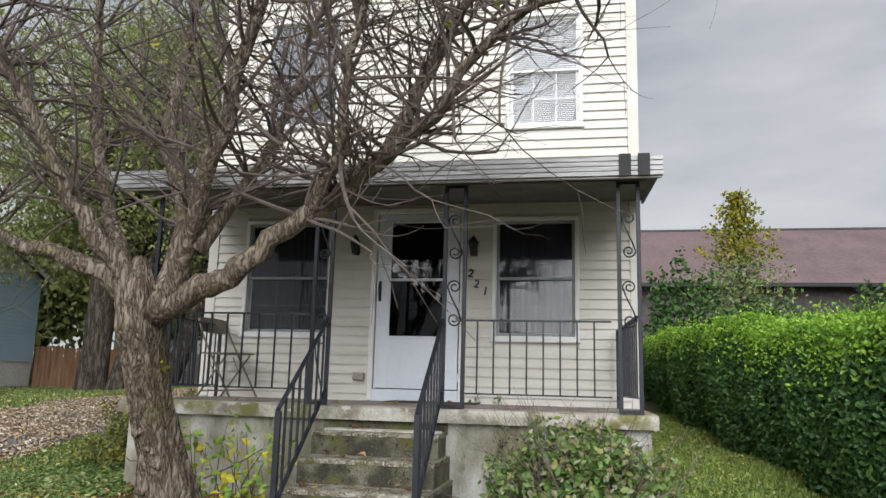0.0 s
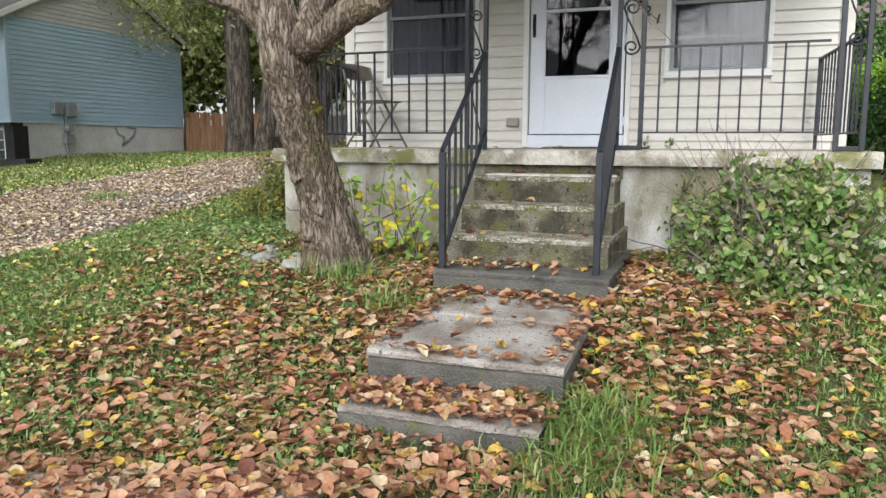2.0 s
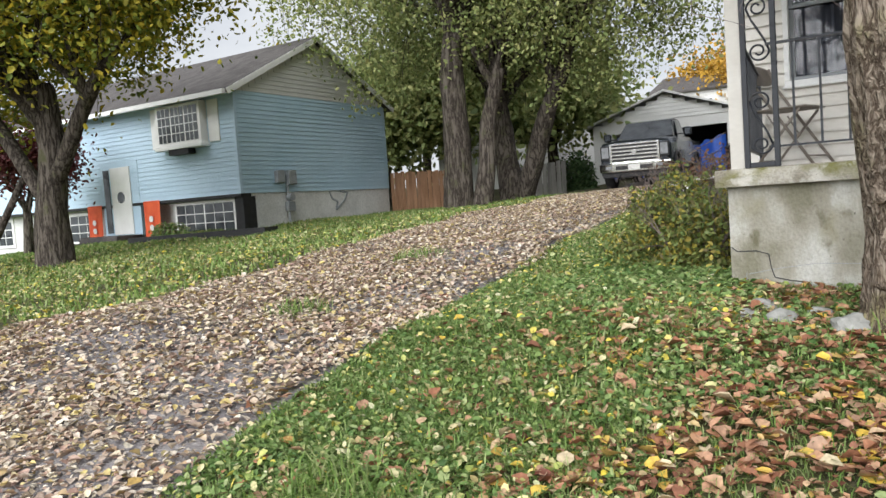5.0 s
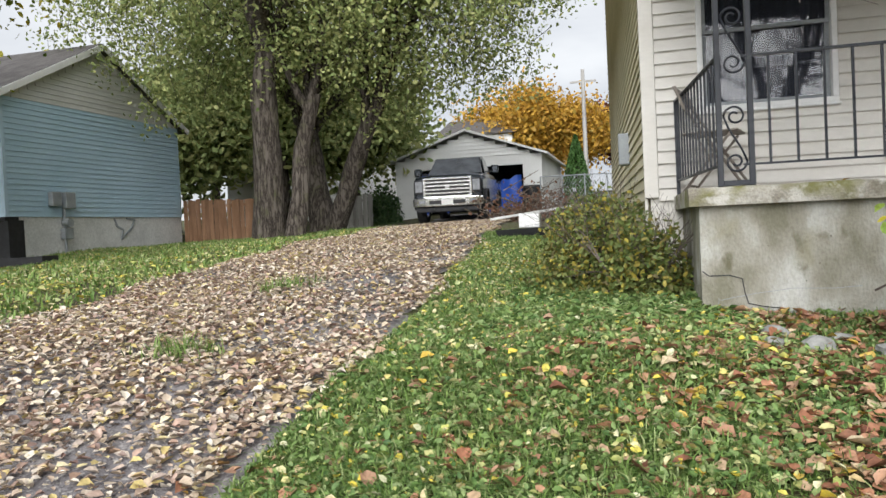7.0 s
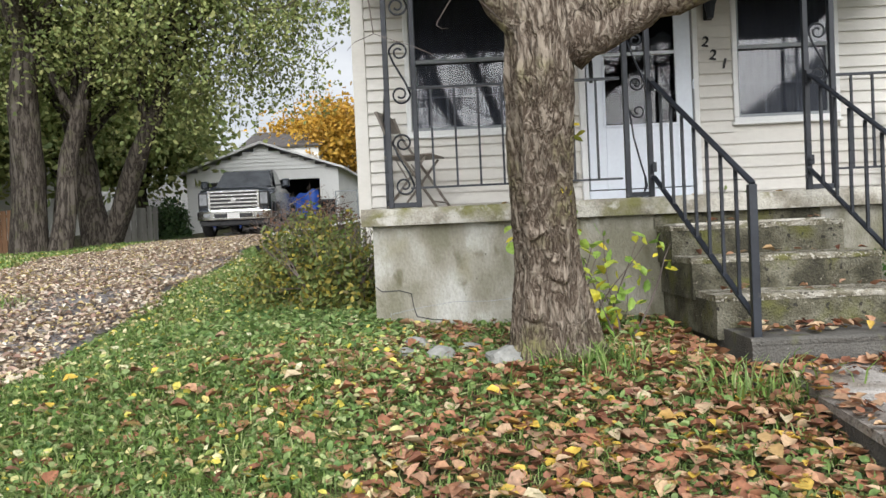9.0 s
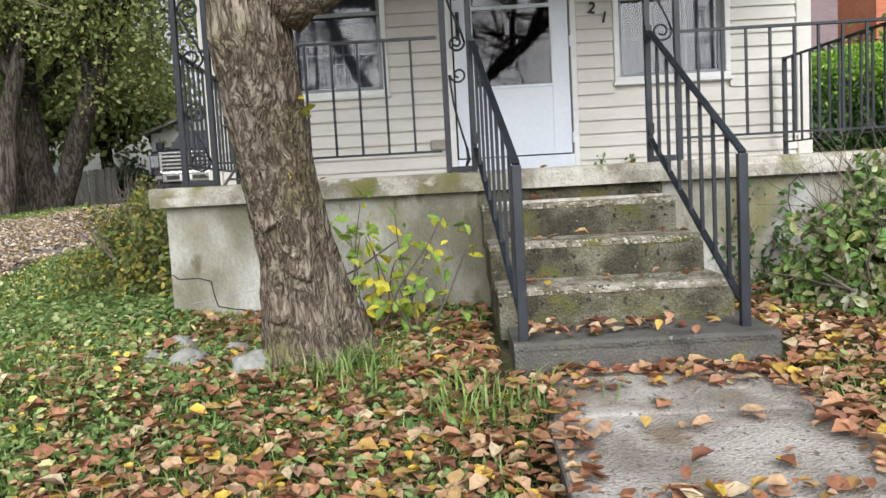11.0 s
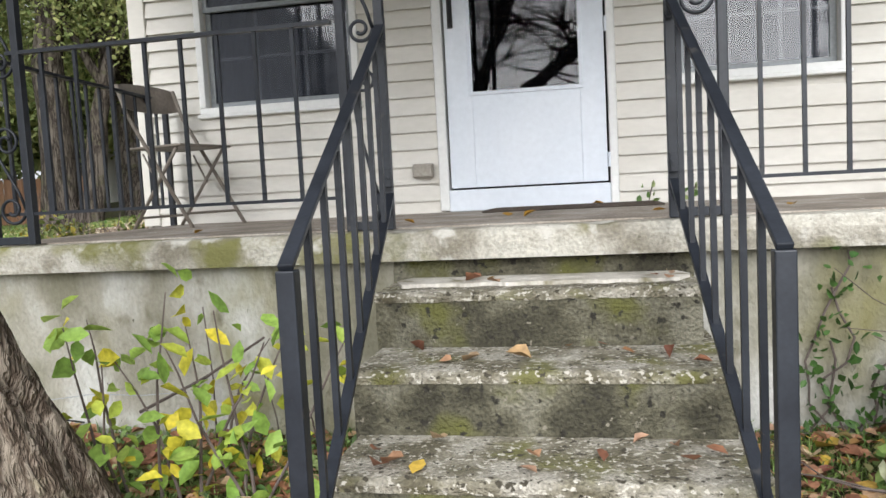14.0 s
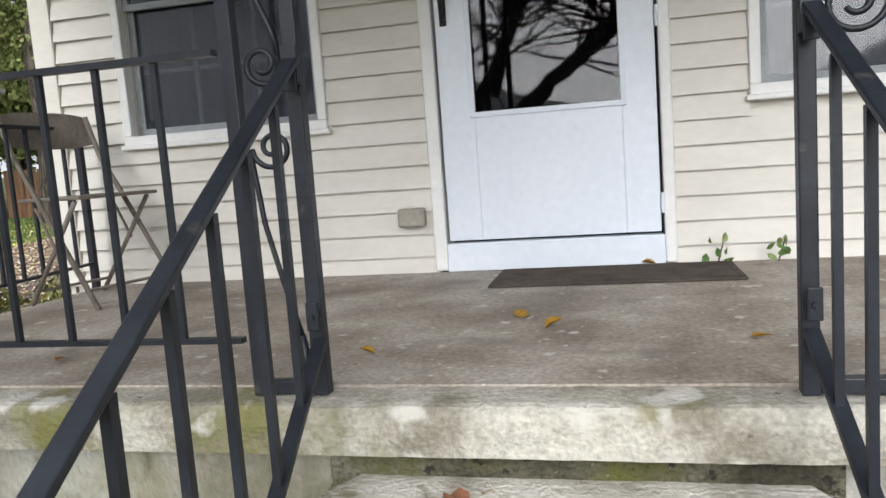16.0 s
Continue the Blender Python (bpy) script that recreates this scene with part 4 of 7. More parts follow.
# ---- things on the porch ----
def sconce(x, z):
    s = thing("wall_lantern", "dark bronze wall lantern beside the door", "lantern", "door lanterns")
    part("back_plate", Geo().box(x - 0.035, x + 0.035, HY - 0.03, HY - 0.018, z - 0.09, z + 0.07), BLACKM, s, bevel=0.006)
    g = Geo().tube([(x, HY - 0.09, z - 0.09), (x, HY - 0.09, z - 0.06), (x, HY - 0.09, z + 0.04)], [0.028, 0.034, 0.052], 6); part("lantern_body", g, IRON, s)
    part("lantern_cap", Geo().tube([(x, HY - 0.09, z + 0.04), (x, HY - 0.09, z + 0.075), (x, HY - 0.09, z + 0.115)], [0.06, 0.035, 0.008], 6), BLACKM, s)
    part("arm", Geo().tube([(x, HY - 0.03, z), (x, HY - 0.06, z - 0.02)], 0.008, 6), BLACKM, s)


sconce(-0.93, 2.75); sconce(0.33, 2.73)


def number(txt, x, z, tilt=0):
    cu = bpy.data.curves.new("digit", "FONT"); cu.body, cu.size, cu.extrude, cu.align_x = txt, 0.115, 0.006, "CENTER"
    cu.offset = 0.002
    tmp = bpy.data.objects.new("digit", cu)
    me = bpy.data.meshes.new_from_object(tmp); bpy.data.objects.remove(tmp)
    me.materials.append(BLACKM)
    ob = tagged(new("house_number", me), "black metal house number %s on cream siding" % txt, "house number", "house numbers")
    ob.matrix_world = pose(x, HY - 0.03, z - 0.048, 90, 0, 0) @ pose(0, 0, 0, 0, 0, -12)


number("2", 0.295, 2.475); number("2", 0.355, 2.365); number("1", 0.445, 2.29)

ob_ = thing("outlet_box", "taupe weatherproof outlet cover low on the siding", "outlet")
part("cover", Geo().box(-0.90, -0.785, HY - 0.075, HY - 0.018, 1.355, 1.435), OUTLETM, ob_, bevel=0.01)
part("lid", Geo().box(-0.893, -0.792, HY - 0.082, HY - 0.074, 1.362, 1.428), OUTLETM, ob_, bevel=0.004)

dm = thing("doormat", "worn brown ribbed rubber doormat before the door", "doormat")
part("mat_base", Geo().box(-0.46, 0.43, 7.93, 8.31, PZ + 0.005, PZ + 0.015), MATM, dm, bevel=0.004)
for k in range(22):
    y = 7.955 + k * 0.0155
    part("rib", Geo().box(-0.43, 0.40, y, y + 0.006, PZ + 0.014, PZ + 0.019), MATM, dm)


def folding_chair():
    c = thing("folding_chair", "taupe metal folding chair standing open on the porch", "chair")
    for s in (-0.2, 0.2):
        part("front_leg", Geo().tube([(0.27, s, 0.0), (-0.14, s, 0.62), (-0.20, s, 0.78)], 0.011, 8), CHAIRM, c, smooth=True)
        part("rear_leg", Geo().tube([(-0.18, s * 0.86, 0.0), (0.17, s * 0.86, 0.42)], 0.010, 8), CHAIRM, c, smooth=True)
        part("seat_brace", Geo().tube([(-0.06, s * 0.92, 0.40), (0.03, s * 0.92, 0.24)], 0.006, 6), CHAIRM, c)
    part("crossbar", Geo().tube([(0.22, -0.2, 0.075), (0.22, 0.2, 0.075)], 0.007, 6), CHAIRM, c)
    part("crossbar", Geo().tube([(-0.13, -0.17, 0.06), (-0.13, 0.17, 0.06)], 0.007, 6), CHAIRM, c)
    g = Geo(); g.box(-0.16, 0.22, -0.19, 0.19, 0.425, 0.44); part("seat", g, CHAIRM, c, bevel=0.012)
    vs = []
    n = 12
    for k in range(n + 1):
        y = -0.205 + 0.41 * k / n; d = -0.03 * math.cos((y / 0.205) * 1.4)
        e = 0.02 * (abs(y) / 0.205) ** 3
        vs += [(-0.145 + d, y, 0.64 + e), (-0.205 + d, y, 0.80 - e), (-0.213 + d, y, 0.80 - e), (-0.153 + d, y, 0.64 + e)]
    fs = [(4 * k + j, 4 * k + 4 + j, 4 * k + 4 + (j + 1) % 4, 4 * k + (j + 1) % 4) for k in range(n) for j in range(4)] + [(0, 1, 2, 3), (4 * n + 3, 4 * n + 2, 4 * n + 1, 4 * n)]
    part("backrest", Geo().add(vs, fs), CHAIRM, c, smooth=False)
    return c


fc = folding_chair(); fc.matrix_world = pose(-2.15, 8.0, PZ + 0.004, 0, 0, -15)


# ---- trees and shrubs ----
def grow(g, tips, p, d, length, r, depth, spread=0.55, up=0.1, sides=6, rnd=random, shrink=0.72, kids=(2, 3)):
    """One branch as a bent tapered tube, and its children; tips gathers the thin ends."""
    pts, rad = [Vector(p)], [r]
    n = 4 if depth > 1 else 3
    d = Vector(d).normalized()
    for k in range(n):
        d = (d + Vector((rnd.gauss(0, 0.13), rnd.gauss(0, 0.13), rnd.gauss(0, 0.10) + up * 0.3))).normalized()
        pts.append(pts[-1] + d * length / n); rad.append(r * (1 - 0.45 * (k + 1) / n))
    g.tube(pts, rad, sides if depth > 1 else max(3, sides - 3), cap=False)
    if depth <= 0:
        tips.append((pts[-1], d)); tips.append((pts[-2], d))
        return
    if depth <= 2:
        tips.append((pts[-1], d))
    for _ in range(rnd.randint(*kids)):
        k = rnd.choice((2, 3, len(pts) - 1, len(pts) - 1))
        k = min(k, len(pts) - 1)
        nd = (d + Vector((rnd.gauss(0, spread), rnd.gauss(0, spread), rnd.gauss(up, spread * 0.7)))).normalized()
        grow(g, tips, pts[k], nd, length * shrink * rnd.uniform(0.75, 1.15), rad[k] * 0.72, depth - 1, spread, up, sides, rnd, shrink, kids)


def crown_points(tips, per, sigma, rnd_seed):
    r = np.random.default_rng(rnd_seed)
    c = np.array([tuple(t[0]) for t in tips])
    p = np.repeat(c, per, axis=0)
    return p + r.normal(size=p.shape) * sigma


def trunk_mesh(pts, rad, sides=22, flute=0.12, seed=1, res=6, furrow=0.0):
    """A furrowed trunk: rings with uneven radius."""
    g = Geo(); vs = []
    dense, dr = [], []
    for k in range(len(pts) - 1):
        for j in range(res):
            t = j / res
            dense.append(Vector(pts[k]).lerp(Vector(pts[k + 1]), t)); dr.append(rad[k] * (1 - t) + rad[k + 1] * t)
    dense.append(Vector(pts[-1])); dr.append(rad[-1])
    for k, p in enumerate(dense):
        for i in range(sides):
            a = 2 * math.pi * i / sides
            w = 1 + flute * noise.noise((math.cos(a) * 2.2, math.sin(a) * 2.2, p.z * 0.9 + seed)) + 0.05 * noise.noise((math.cos(a) * 6, math.sin(a) * 6, p.z * 2.5 + seed))
            if furrow:
                w += furrow * (min(0.5, 2.2 * abs(noise.noise((math.cos(a + 0.3 * p.z) * 9, math.sin(a + 0.3 * p.z) * 9, p.z * 2.2)))) - 0.3)
                w += furrow * 0.5 * noise.noise((math.cos(a) * 22, math.sin(a) * 22, p.z * 9))
            vs.append((p.x + math.cos(a) * dr[k] * w, p.y + math.sin(a) * dr[k] * w, p.z))
    fs = [(k * sides + i, k * sides + (i + 1) % sides, (k + 1) * sides + (i + 1) % sides, (k + 1) * sides + i) for k in range(len(dense) - 1) for i in range(sides)]
    fs.append(tuple((len(dense) - 1) * sides + i for i in range(sides)))
    return g.add(vs, fs)


# the bare tree before the porch
rnd = random.Random(11)
front_tree = thing("front_yard_tree", "nearly bare grey-barked tree with leaning furrowed trunk", "tree")
tp = [(-1.36, 5.86, 0.25), (-1.375, 5.82, 0.45), (-1.40, 5.70, 0.8), (-1.425, 5.53, 1.2), (-1.43, 5.35, 1.65), (-1.44, 5.30, 1.92), (-1.43, 5.28, 2.12)]
part("trunk", trunk_mesh(tp, [0.32, 0.222, 0.156, 0.138, 0.15, 0.13, 0.03], 150, 0.26, 3, 34, 0.13), BARK, front_tree, "leaning furrowed trunk with a hollow knot", smooth=True)
for cx, cy, cz, rr in ((-1.47, 5.50, 1.00, 0.05), (-1.36, 5.58, 0.80, 0.06), (-1.48, 5.62, 0.62, 0.055)):
    bm = bmesh.new(); bmesh.ops.create_icosphere(bm, subdivisions=4, radius=rr)
    for v in bm.verts:
        d_ = Vector((v.co.x, 0, v.co.z)).length / rr
        v.co *= 1 + 0.35 * noise.noise(v.co * 22 + Vector((cz * 9, 0, 0)))
        v.co.z *= 1.35
        if v.co.y < 0:
            v.co.y += 0.5 * rr * max(0.0, 1 - d_ * 1.7)
        v.co += Vector((cx, cy + 0.01, cz))
    me = bpy.data.meshes.new("burr"); bm.to_mesh(me); bm.free(); me.materials.append(BARK)
    me.polygons.foreach_set("use_smooth", [True] * len(me.polygons))
    ob = new("burr", me); ob.parent = front_tree; ob["label"] = "old swollen knot on the trunk"
TREE_EYE = Vector((1.48, 0.8, 1.34))


def limb_pt(x, z, y):
    """Moves a point seen at the depth 6.1 to the depth y."""
    return TREE_EYE + (Vector((x, 6.1, z)) - TREE_EYE) * ((y - 0.8) / 5.3)


boughs = [
    ([(-1.80, 1.75, 5.48), (-2.30, 2.15, 5.35), (-2.72, 2.29, 5.3), (-3.27, 2.43, 5.2), (-3.9, 2.7, 5.1)], 0.085),
    ([(-1.85, 1.8, 5.45), (-2.25, 2.3, 5.3), (-2.62, 2.70, 5.2), (-3.1, 3.5, 5.1), (-3.51, 4.08, 5.0), (-4.0, 4.9, 4.9)], 0.08),
    ([(-1.75, 1.85, 5.5), (-1.63, 2.5, 5.6), (-1.83, 3.3, 5.8), (-1.7, 4.2, 6.0), (-1.6, 5.2, 6.2)], 0.075),
    ([(-1.80, 1.84, 5.47), (-1.50, 2.0, 5.38), (-1.23, 2.10, 5.3), (-0.89, 2.4, 5.3), (-0.37, 2.71, 5.35), (0.02, 3.05, 5.4), (0.30, 3.71, 5.5), (0.59, 4.25, 5.6), (0.9, 5.0, 5.7)], 0.09),
    ([(-0.60, 2.58, 5.33), (-0.35, 3.1, 5.1), (-0.34, 3.84, 4.95), (-0.1, 4.7, 4.8)], 0.05),
    ([(-0.1, 2.95, 5.4), (0.35, 3.3, 5.3), (0.77, 3.96, 5.2), (1.16, 4.2, 5.1), (2.0, 4.4, 5.0)], 0.045),
    ([(-1.7, 1.9, 5.45), (-1.54, 2.6, 5.2), (-1.35, 3.52, 5.0), (-1.08, 4.37, 4.9), (-0.8, 5.4, 4.8)], 0.07),
    ([(-2.1, 2.1, 5.4), (-2.4, 2.9, 5.6), (-2.57, 3.97, 5.8), (-2.6, 5.0, 6.0)], 0.06),
    ([(-1.5, 2.3, 5.3), (-1.0, 3.0, 5.6), (-0.75, 3.7, 5.9), (-0.5, 4.6, 6.1)], 0.045),
]
tips = []
for pl, r in boughs:
    pts = [limb_pt(x, z, y - 0.13) for x, z, y in pl]
    smooth_pts = []
    for k in range(len(pts) - 1):
        for j in range(4):
            q = pts[k].lerp(pts[k + 1], j / 4)
            smooth_pts.append(q + Vector((rnd.gauss(0, 0.012), rnd.gauss(0, 0.012), rnd.gauss(0, 0.012))))
    smooth_pts.append(pts[-1])
    n = len(smooth_pts)
    part("limb", Geo().tube(smooth_pts, [r * (1.25 if k < 2 else 1.0) * (1 - 0.72 * k / n) * (1 + 0.08 * noise.noise((k * 0.9, r * 50, 0))) for k in range(n)], 12), BARK, front_tree, smooth=True)
    g = Geo()
    for k in range(3, n, 1):
        for _ in range(5 if smooth_pts[k].z > 2.3 else 0):
            d = Vector((rnd.gauss(0, 0.8), rnd.gauss(0, 0.8), rnd.gauss(0.5, 0.45)))
            grow(g, tips, smooth_pts[k], d, rnd.uniform(0.35, 0.8), 0.011 * rnd.uniform(0.6, 1.5), 2, 0.6, 0.12, 5, rnd, 0.7, (2, 3))
    part("twigwork", g, TWIG, front_tree, "dense tangle of bare grey twigs")["kind"] = "stuff"
pts = np.array([tuple(t[0]) for t in tips]); keep = pts[(pts[:, 2] > 3.3)]
lp = keep[rng.choice(len(keep), 90, replace=False)] - np.array([0, 0, 0.03])
part_ob = new("last_leaves", leaf_cloud("last_leaves", lp, rng.uniform(0.05, 0.09, len(lp)), L_YELL)); part_ob.parent = front_tree; part_ob["label"] = "few yellow leaves left on the twigs"; part_ob["kind"] = "stuff"


def leafy_tree(name, label, base, trunks, leaf_mat, bark, per, sigma, size, seed, category="tree", droop=None):
    """trunks: rows of (offset, direction, height, radius, depth)."""
    r = random.Random(seed)
    t = thing(name, label, category)
    tips = []
    for off, d, h, rad, depth in trunks:
        b = Vector(base) + Vector(off); d = Vector(d).normalized()
        pts = [b - Vector((0, 0, 0.3)), b + d * 0.05, b + d * h * 0.3, b + d * h * 0.65 + Vector((r.gauss(0, 0.08), r.gauss(0, 0.08), 0)), b + d * h]
        part("trunk", trunk_mesh(pts, [rad * 1.5, rad * 1.15, rad * 0.95, rad * 0.85, rad * 0.7], 14, 0.2, seed), bark, t, smooth=True)
        g = Geo()
        for k in range(5):
            nd = d + Vector((r.gauss(0, 0.5), r.gauss(0, 0.5), 0.35))
            grow(g, tips, pts[3].lerp(pts[4], r.random()), nd, h * 0.55, rad * 0.5, depth, 0.5, 0.06, 7, r, 0.74, (2, 3))
        part("branchwork", g, bark, t, smooth=True)["kind"] = "stuff"
    p = crown_points(tips, per, sigma, seed)
    if droop:
        (cx, cy, cz), rad, count, lowest = droop
        rg = np.random.default_rng(seed + 100); g = Geo(); extra = []
        while len(extra) < count:
            u = rg.normal(size=3); u /= np.linalg.norm(u)
            q = np.array([cx, cy, cz]) + u * np.array(rad) * (0.55 + 0.45 * rg.random() ** 0.5) * (1 + 0.25 * noise.noise((float(u[0]) * 3, float(u[1]) * 3, float(u[2]) * 3 + seed)))
            if q[2] < lowest or (q[2] < 4.4 and abs(q[0] - 0.2) < 1.9 and rg.random() < 0.85):
                continue
            q = q + np.array(base)
            n = int(rg.integers(45, 95)); sway = rg.normal(0, 0.25, 2)
            v = rg.random(n)
            extra.append(np.column_stack([q[0] + sway[0] * v + rg.normal(0, 0.30, n), q[1] + sway[1] * v + rg.normal(0, 0.30, n), q[2] - 0.95 * v + rg.normal(0, 0.12, n)]))
            g.tube([tuple(q + np.array([rg.normal(0, 0.3), rg.normal(0, 0.3), 0.35])), tuple(q), (q[0] + sway[0], q[1] + sway[1], q[2] - 0.9)], [0.012, 0.009, 0.004], 3, cap=False)
        part("sprays", g, bark, t)["kind"] = "stuff"
        p = np.concatenate([p] + extra)
    ob = new("crown", leaf_cloud("crown", p, rng.uniform(0.6, 1.3, len(p)) * size, leaf_mat)); ob.parent = t
    return t


gz = lambda x, y: float(ground_z(x, y))
leafy_tree("silver_maple", "tall silver maple with several dark trunks and olive leaves", (-11.35, 19.0, gz(-11.35, 19)),
           [((-0.15, 0, 0), (0.06, 0, 1), 5.4, 0.36, 4), ((0.45, 0.2, 0), (0.16, 0.1, 1), 3.6, 0.24, 4)], L_TREE, DBARK, 16, 0.5, 0.12, 5, droop=((0, 1.0, 7.6), (6.6, 3.6, 4.0), 520, 2.5))
leafy_tree("silver_maple", "spreading silver maple with forked dark trunks by the drive", (-11.1, 21.6, gz(-11.1, 21.6)),
           [((0, 0, 0), (-0.22, 0.1, 1), 4.2, 0.36, 4), ((0.2, 0, 0), (0.50, -0.15, 1), 4.2, 0.30, 4)], L_TREE, DBARK, 16, 0.5, 0.12, 8, droop=((1.4, -0.6, 7.0), (5.4, 3.4, 3.9), 420, 2.5))
leafy_tree("yellowing_maple", "maple with forked trunk and yellow-green leaves on the lawn", (-15.1, 10.0, gz(-15.1, 10)),
           [((0, 0, 0), (0.03, 0, 1), 3.4, 0.30, 4), ((0.0, 0, 1.3), (0.75, 0.1, 1), 2.8, 0.17, 4), ((0, 0, 1.2), (-0.8, -0.1, 1), 3.0, 0.17, 4)], L_YELL, DBARK, 22, 0.60, 0.12, 21, droop=((-1.0, 0, 5.9), (5.0, 3.0, 2.7), 480, 3.3))
leafy_tree("red_leaf_tree", "small dark red-leaved tree before the blue house", (-22.3, 13.6, gz(-22.3, 13.6)),
           [((0, 0, 0), (0.05, 0, 1), 1.5, 0.13, 3)], L_RED, DBARK, 40, 0.35, 0.13, 31)
g_ = thing("fallen_limb", "long dark fallen branch leaning on the lawn maple", "branch")
part("stick", Geo().tube([(-17.2, 9.2, gz(-17.2, 9.2) + 0.03), (-16.3, 9.6, 1.0), (-15.5, 9.85, 2.2)], [0.09, 0.08, 0.06], 8), DBARK, g_, smooth=True)
for k, (x, y, h, m, sd) in enumerate(((-9.6, 55, 7.5, L_GOLD, 41), (-6.4, 58, 6.0, L_GOLD, 42), (-12.5, 57, 6.5, L_GOLD, 44), (-3.0, 62, 6.2, L_RED, 43), (-22, 34, 7, L_TREE, 45), (-27, 31, 7, L_YELL, 46), (-36, 30, 7, L_TREE, 47), (-19.5, 27, 5.5, L_TREE, 48), (-16.0, 29, 6.5, L_TREE, 49), (-13.8, 31, 6.0, L_TREE, 50), (-44, 36, 8, L_TREE, 51), (-54, 40, 9, L_YELL, 52))):
    leafy_tree("autumn_tree", "distant %s tree behind the houses" % ("golden autumn" if m is L_GOLD else "russet" if m is L_RED else "olive green"), (x, y, gz(x, y)), [((0, 0, 0), (0, 0, 1), h * 0.42, 0.25, 3)], m, DBARK, 60, 0.8, 0.30, sd)
by = thing("backyard_tree", "slender feathery green and yellow tree behind the hedge", "tree")
part("trunk", Geo().tube([(7.0, 30, 1.4), (7.05, 30, 4.5), (7.0, 30, 8.6)], [0.12, 0.08, 0.02], 8), DBARK, by, smooth=True)
t = rng.random(5200) ** 1.15; a = rng.uniform(0, 6.28, 5200); lay = 0.72 + 0.28 * np.sin(t * 44 + np.floor(a * 1.3) * 2.1)
rr = 2.4 * np.minimum(1, 1.15 * (1 - t) + 0.1) ** 0.7 * lay * rng.uniform(0.15, 1.08, 5200)
cp_ = np.column_stack([7.0 + rr * np.cos(a), 30 + rr * np.sin(a), 3.0 + t * 5.7 + 0.12 * rr])
for nm, sel, mt in (("crown", t < 0.52, L_BUSH), ("upper_crown", t >= 0.52, L_YELL)):
    ob = new(nm, leaf_cloud(nm, cp_[sel], rng.uniform(0.10, 0.2, int(sel.sum())), mt)); ob.parent = by
for k in range(16):
    z = 4.6 + k * 0.24; an = k * 2.4
    part("branch", Geo().tube([(7.02, 30, z), (7.02 + math.cos(an) * (1.7 - k * 0.09), 30 + math.sin(an), z + 0.5)], [0.03, 0.008], 5), DBARK, by)


def shrub(name, label, c, rad, mat, n, size, seed, stems=14, category="shrub"):
    """A shrub: bent stems from the base and leaves over an uneven dome."""
    r = random.Random(seed); rg = np.random.default_rng(seed)
    s = thing(name, label, category)
    g = Geo(); tips = []
    c = Vector(c)
    for k in range(stems):
        d = Vector((r.gauss(0, 0.6) * rad[0], r.gauss(0, 0.6) * rad[1], rad[2] * 0.9))
        grow(g, tips, c + Vector((r.gauss(0, 0.12), r.gauss(0, 0.12), 0)), d, rad[2] * 0.55, 0.012, 2, 0.5, 0.1, 5, r)
    part("stemwork", g, TWIG, s)["kind"] = "stuff"
    u = rg.normal(size=(n, 3)); u[:, 2] = np.abs(u[:, 2]) * 1.05 - 0.25; u /= np.linalg.norm(u, axis=1)[:, None]
    lump = np.array([0.80 + 0.34 * noise.noise((float(a) * 2.6 + seed, float(b) * 2.6, float(q) * 2.6)) for a, b, q in u])
    rr = lump * (rg.random(n) ** 0.28)
    p = np.array(c) + u * rr[:, None] * np.array(rad) * np.array([1, 1, 1]) + np.array([0, 0, rad[2] * 0.06])
    p[:, 2] = np.maximum(p[:, 2], c.z + 0.01)
    ob = new("foliage", leaf_cloud("foliage", p, rg.uniform(0.7, 1.35, n) * size, mat, flat=0.25)); ob.parent = s
    return s


shrub("porch_shrub", "leafy green shrub with pale tangled growth by the steps", (1.42, 6.02, 0.32), (0.80, 0.52, 0.88), L_BUSH, 11000, 0.052, 61, 26)
shrub("corner_shrub", "yellowing small-leaved shrub at the porch corner", (-3.0, 8.3, 0.42), (0.72, 1.15, 0.90), L_YBUSH, 12000, 0.036, 62, 30)
shrub("corner_shrub", "green small-leaved shrub beside the porch wall", (-2.66, 7.5, 0.36), (0.42, 0.5, 0.72), L_YBUSH, 4000, 0.042, 63)
shrub("fence_shrub", "dark round shrub beside the garage", (-11.3, 27, gz(-11, 27)), (0.9, 0.8, 1.5), L_SHRUBD, 2500, 0.13, 64)
for k, (x, y, a, h) in enumerate(((4.2, 24, 1.7, 3.6), (7.3, 26, 1.9, 2.7), (10.0, 25, 1.8, 3.3), (12.8, 26, 2.2, 4.0), (15.5, 27, 2.2, 3.7), (9, 21, 2.2, 2.2), (5.6, 21, 1.6, 1.9), (13, 21, 2.2, 2.2))):
    shrub("background_shrub", "dark evergreen shrub behind the hedge", (x, y, gz(x, y) + 0.6), (a, a * 0.8, h), L_SHRUBD if k % 3 else L_CONI, 2600, 0.17, 70 + k, stems=4)
shrub("foundation_plant", "low green plants along the blue house", (-18.6, 15.4, gz(-18.6, 15.4)), (0.9, 0.3, 0.5), L_BUSH, 700, 0.09, 90, stems=5, category="plant")

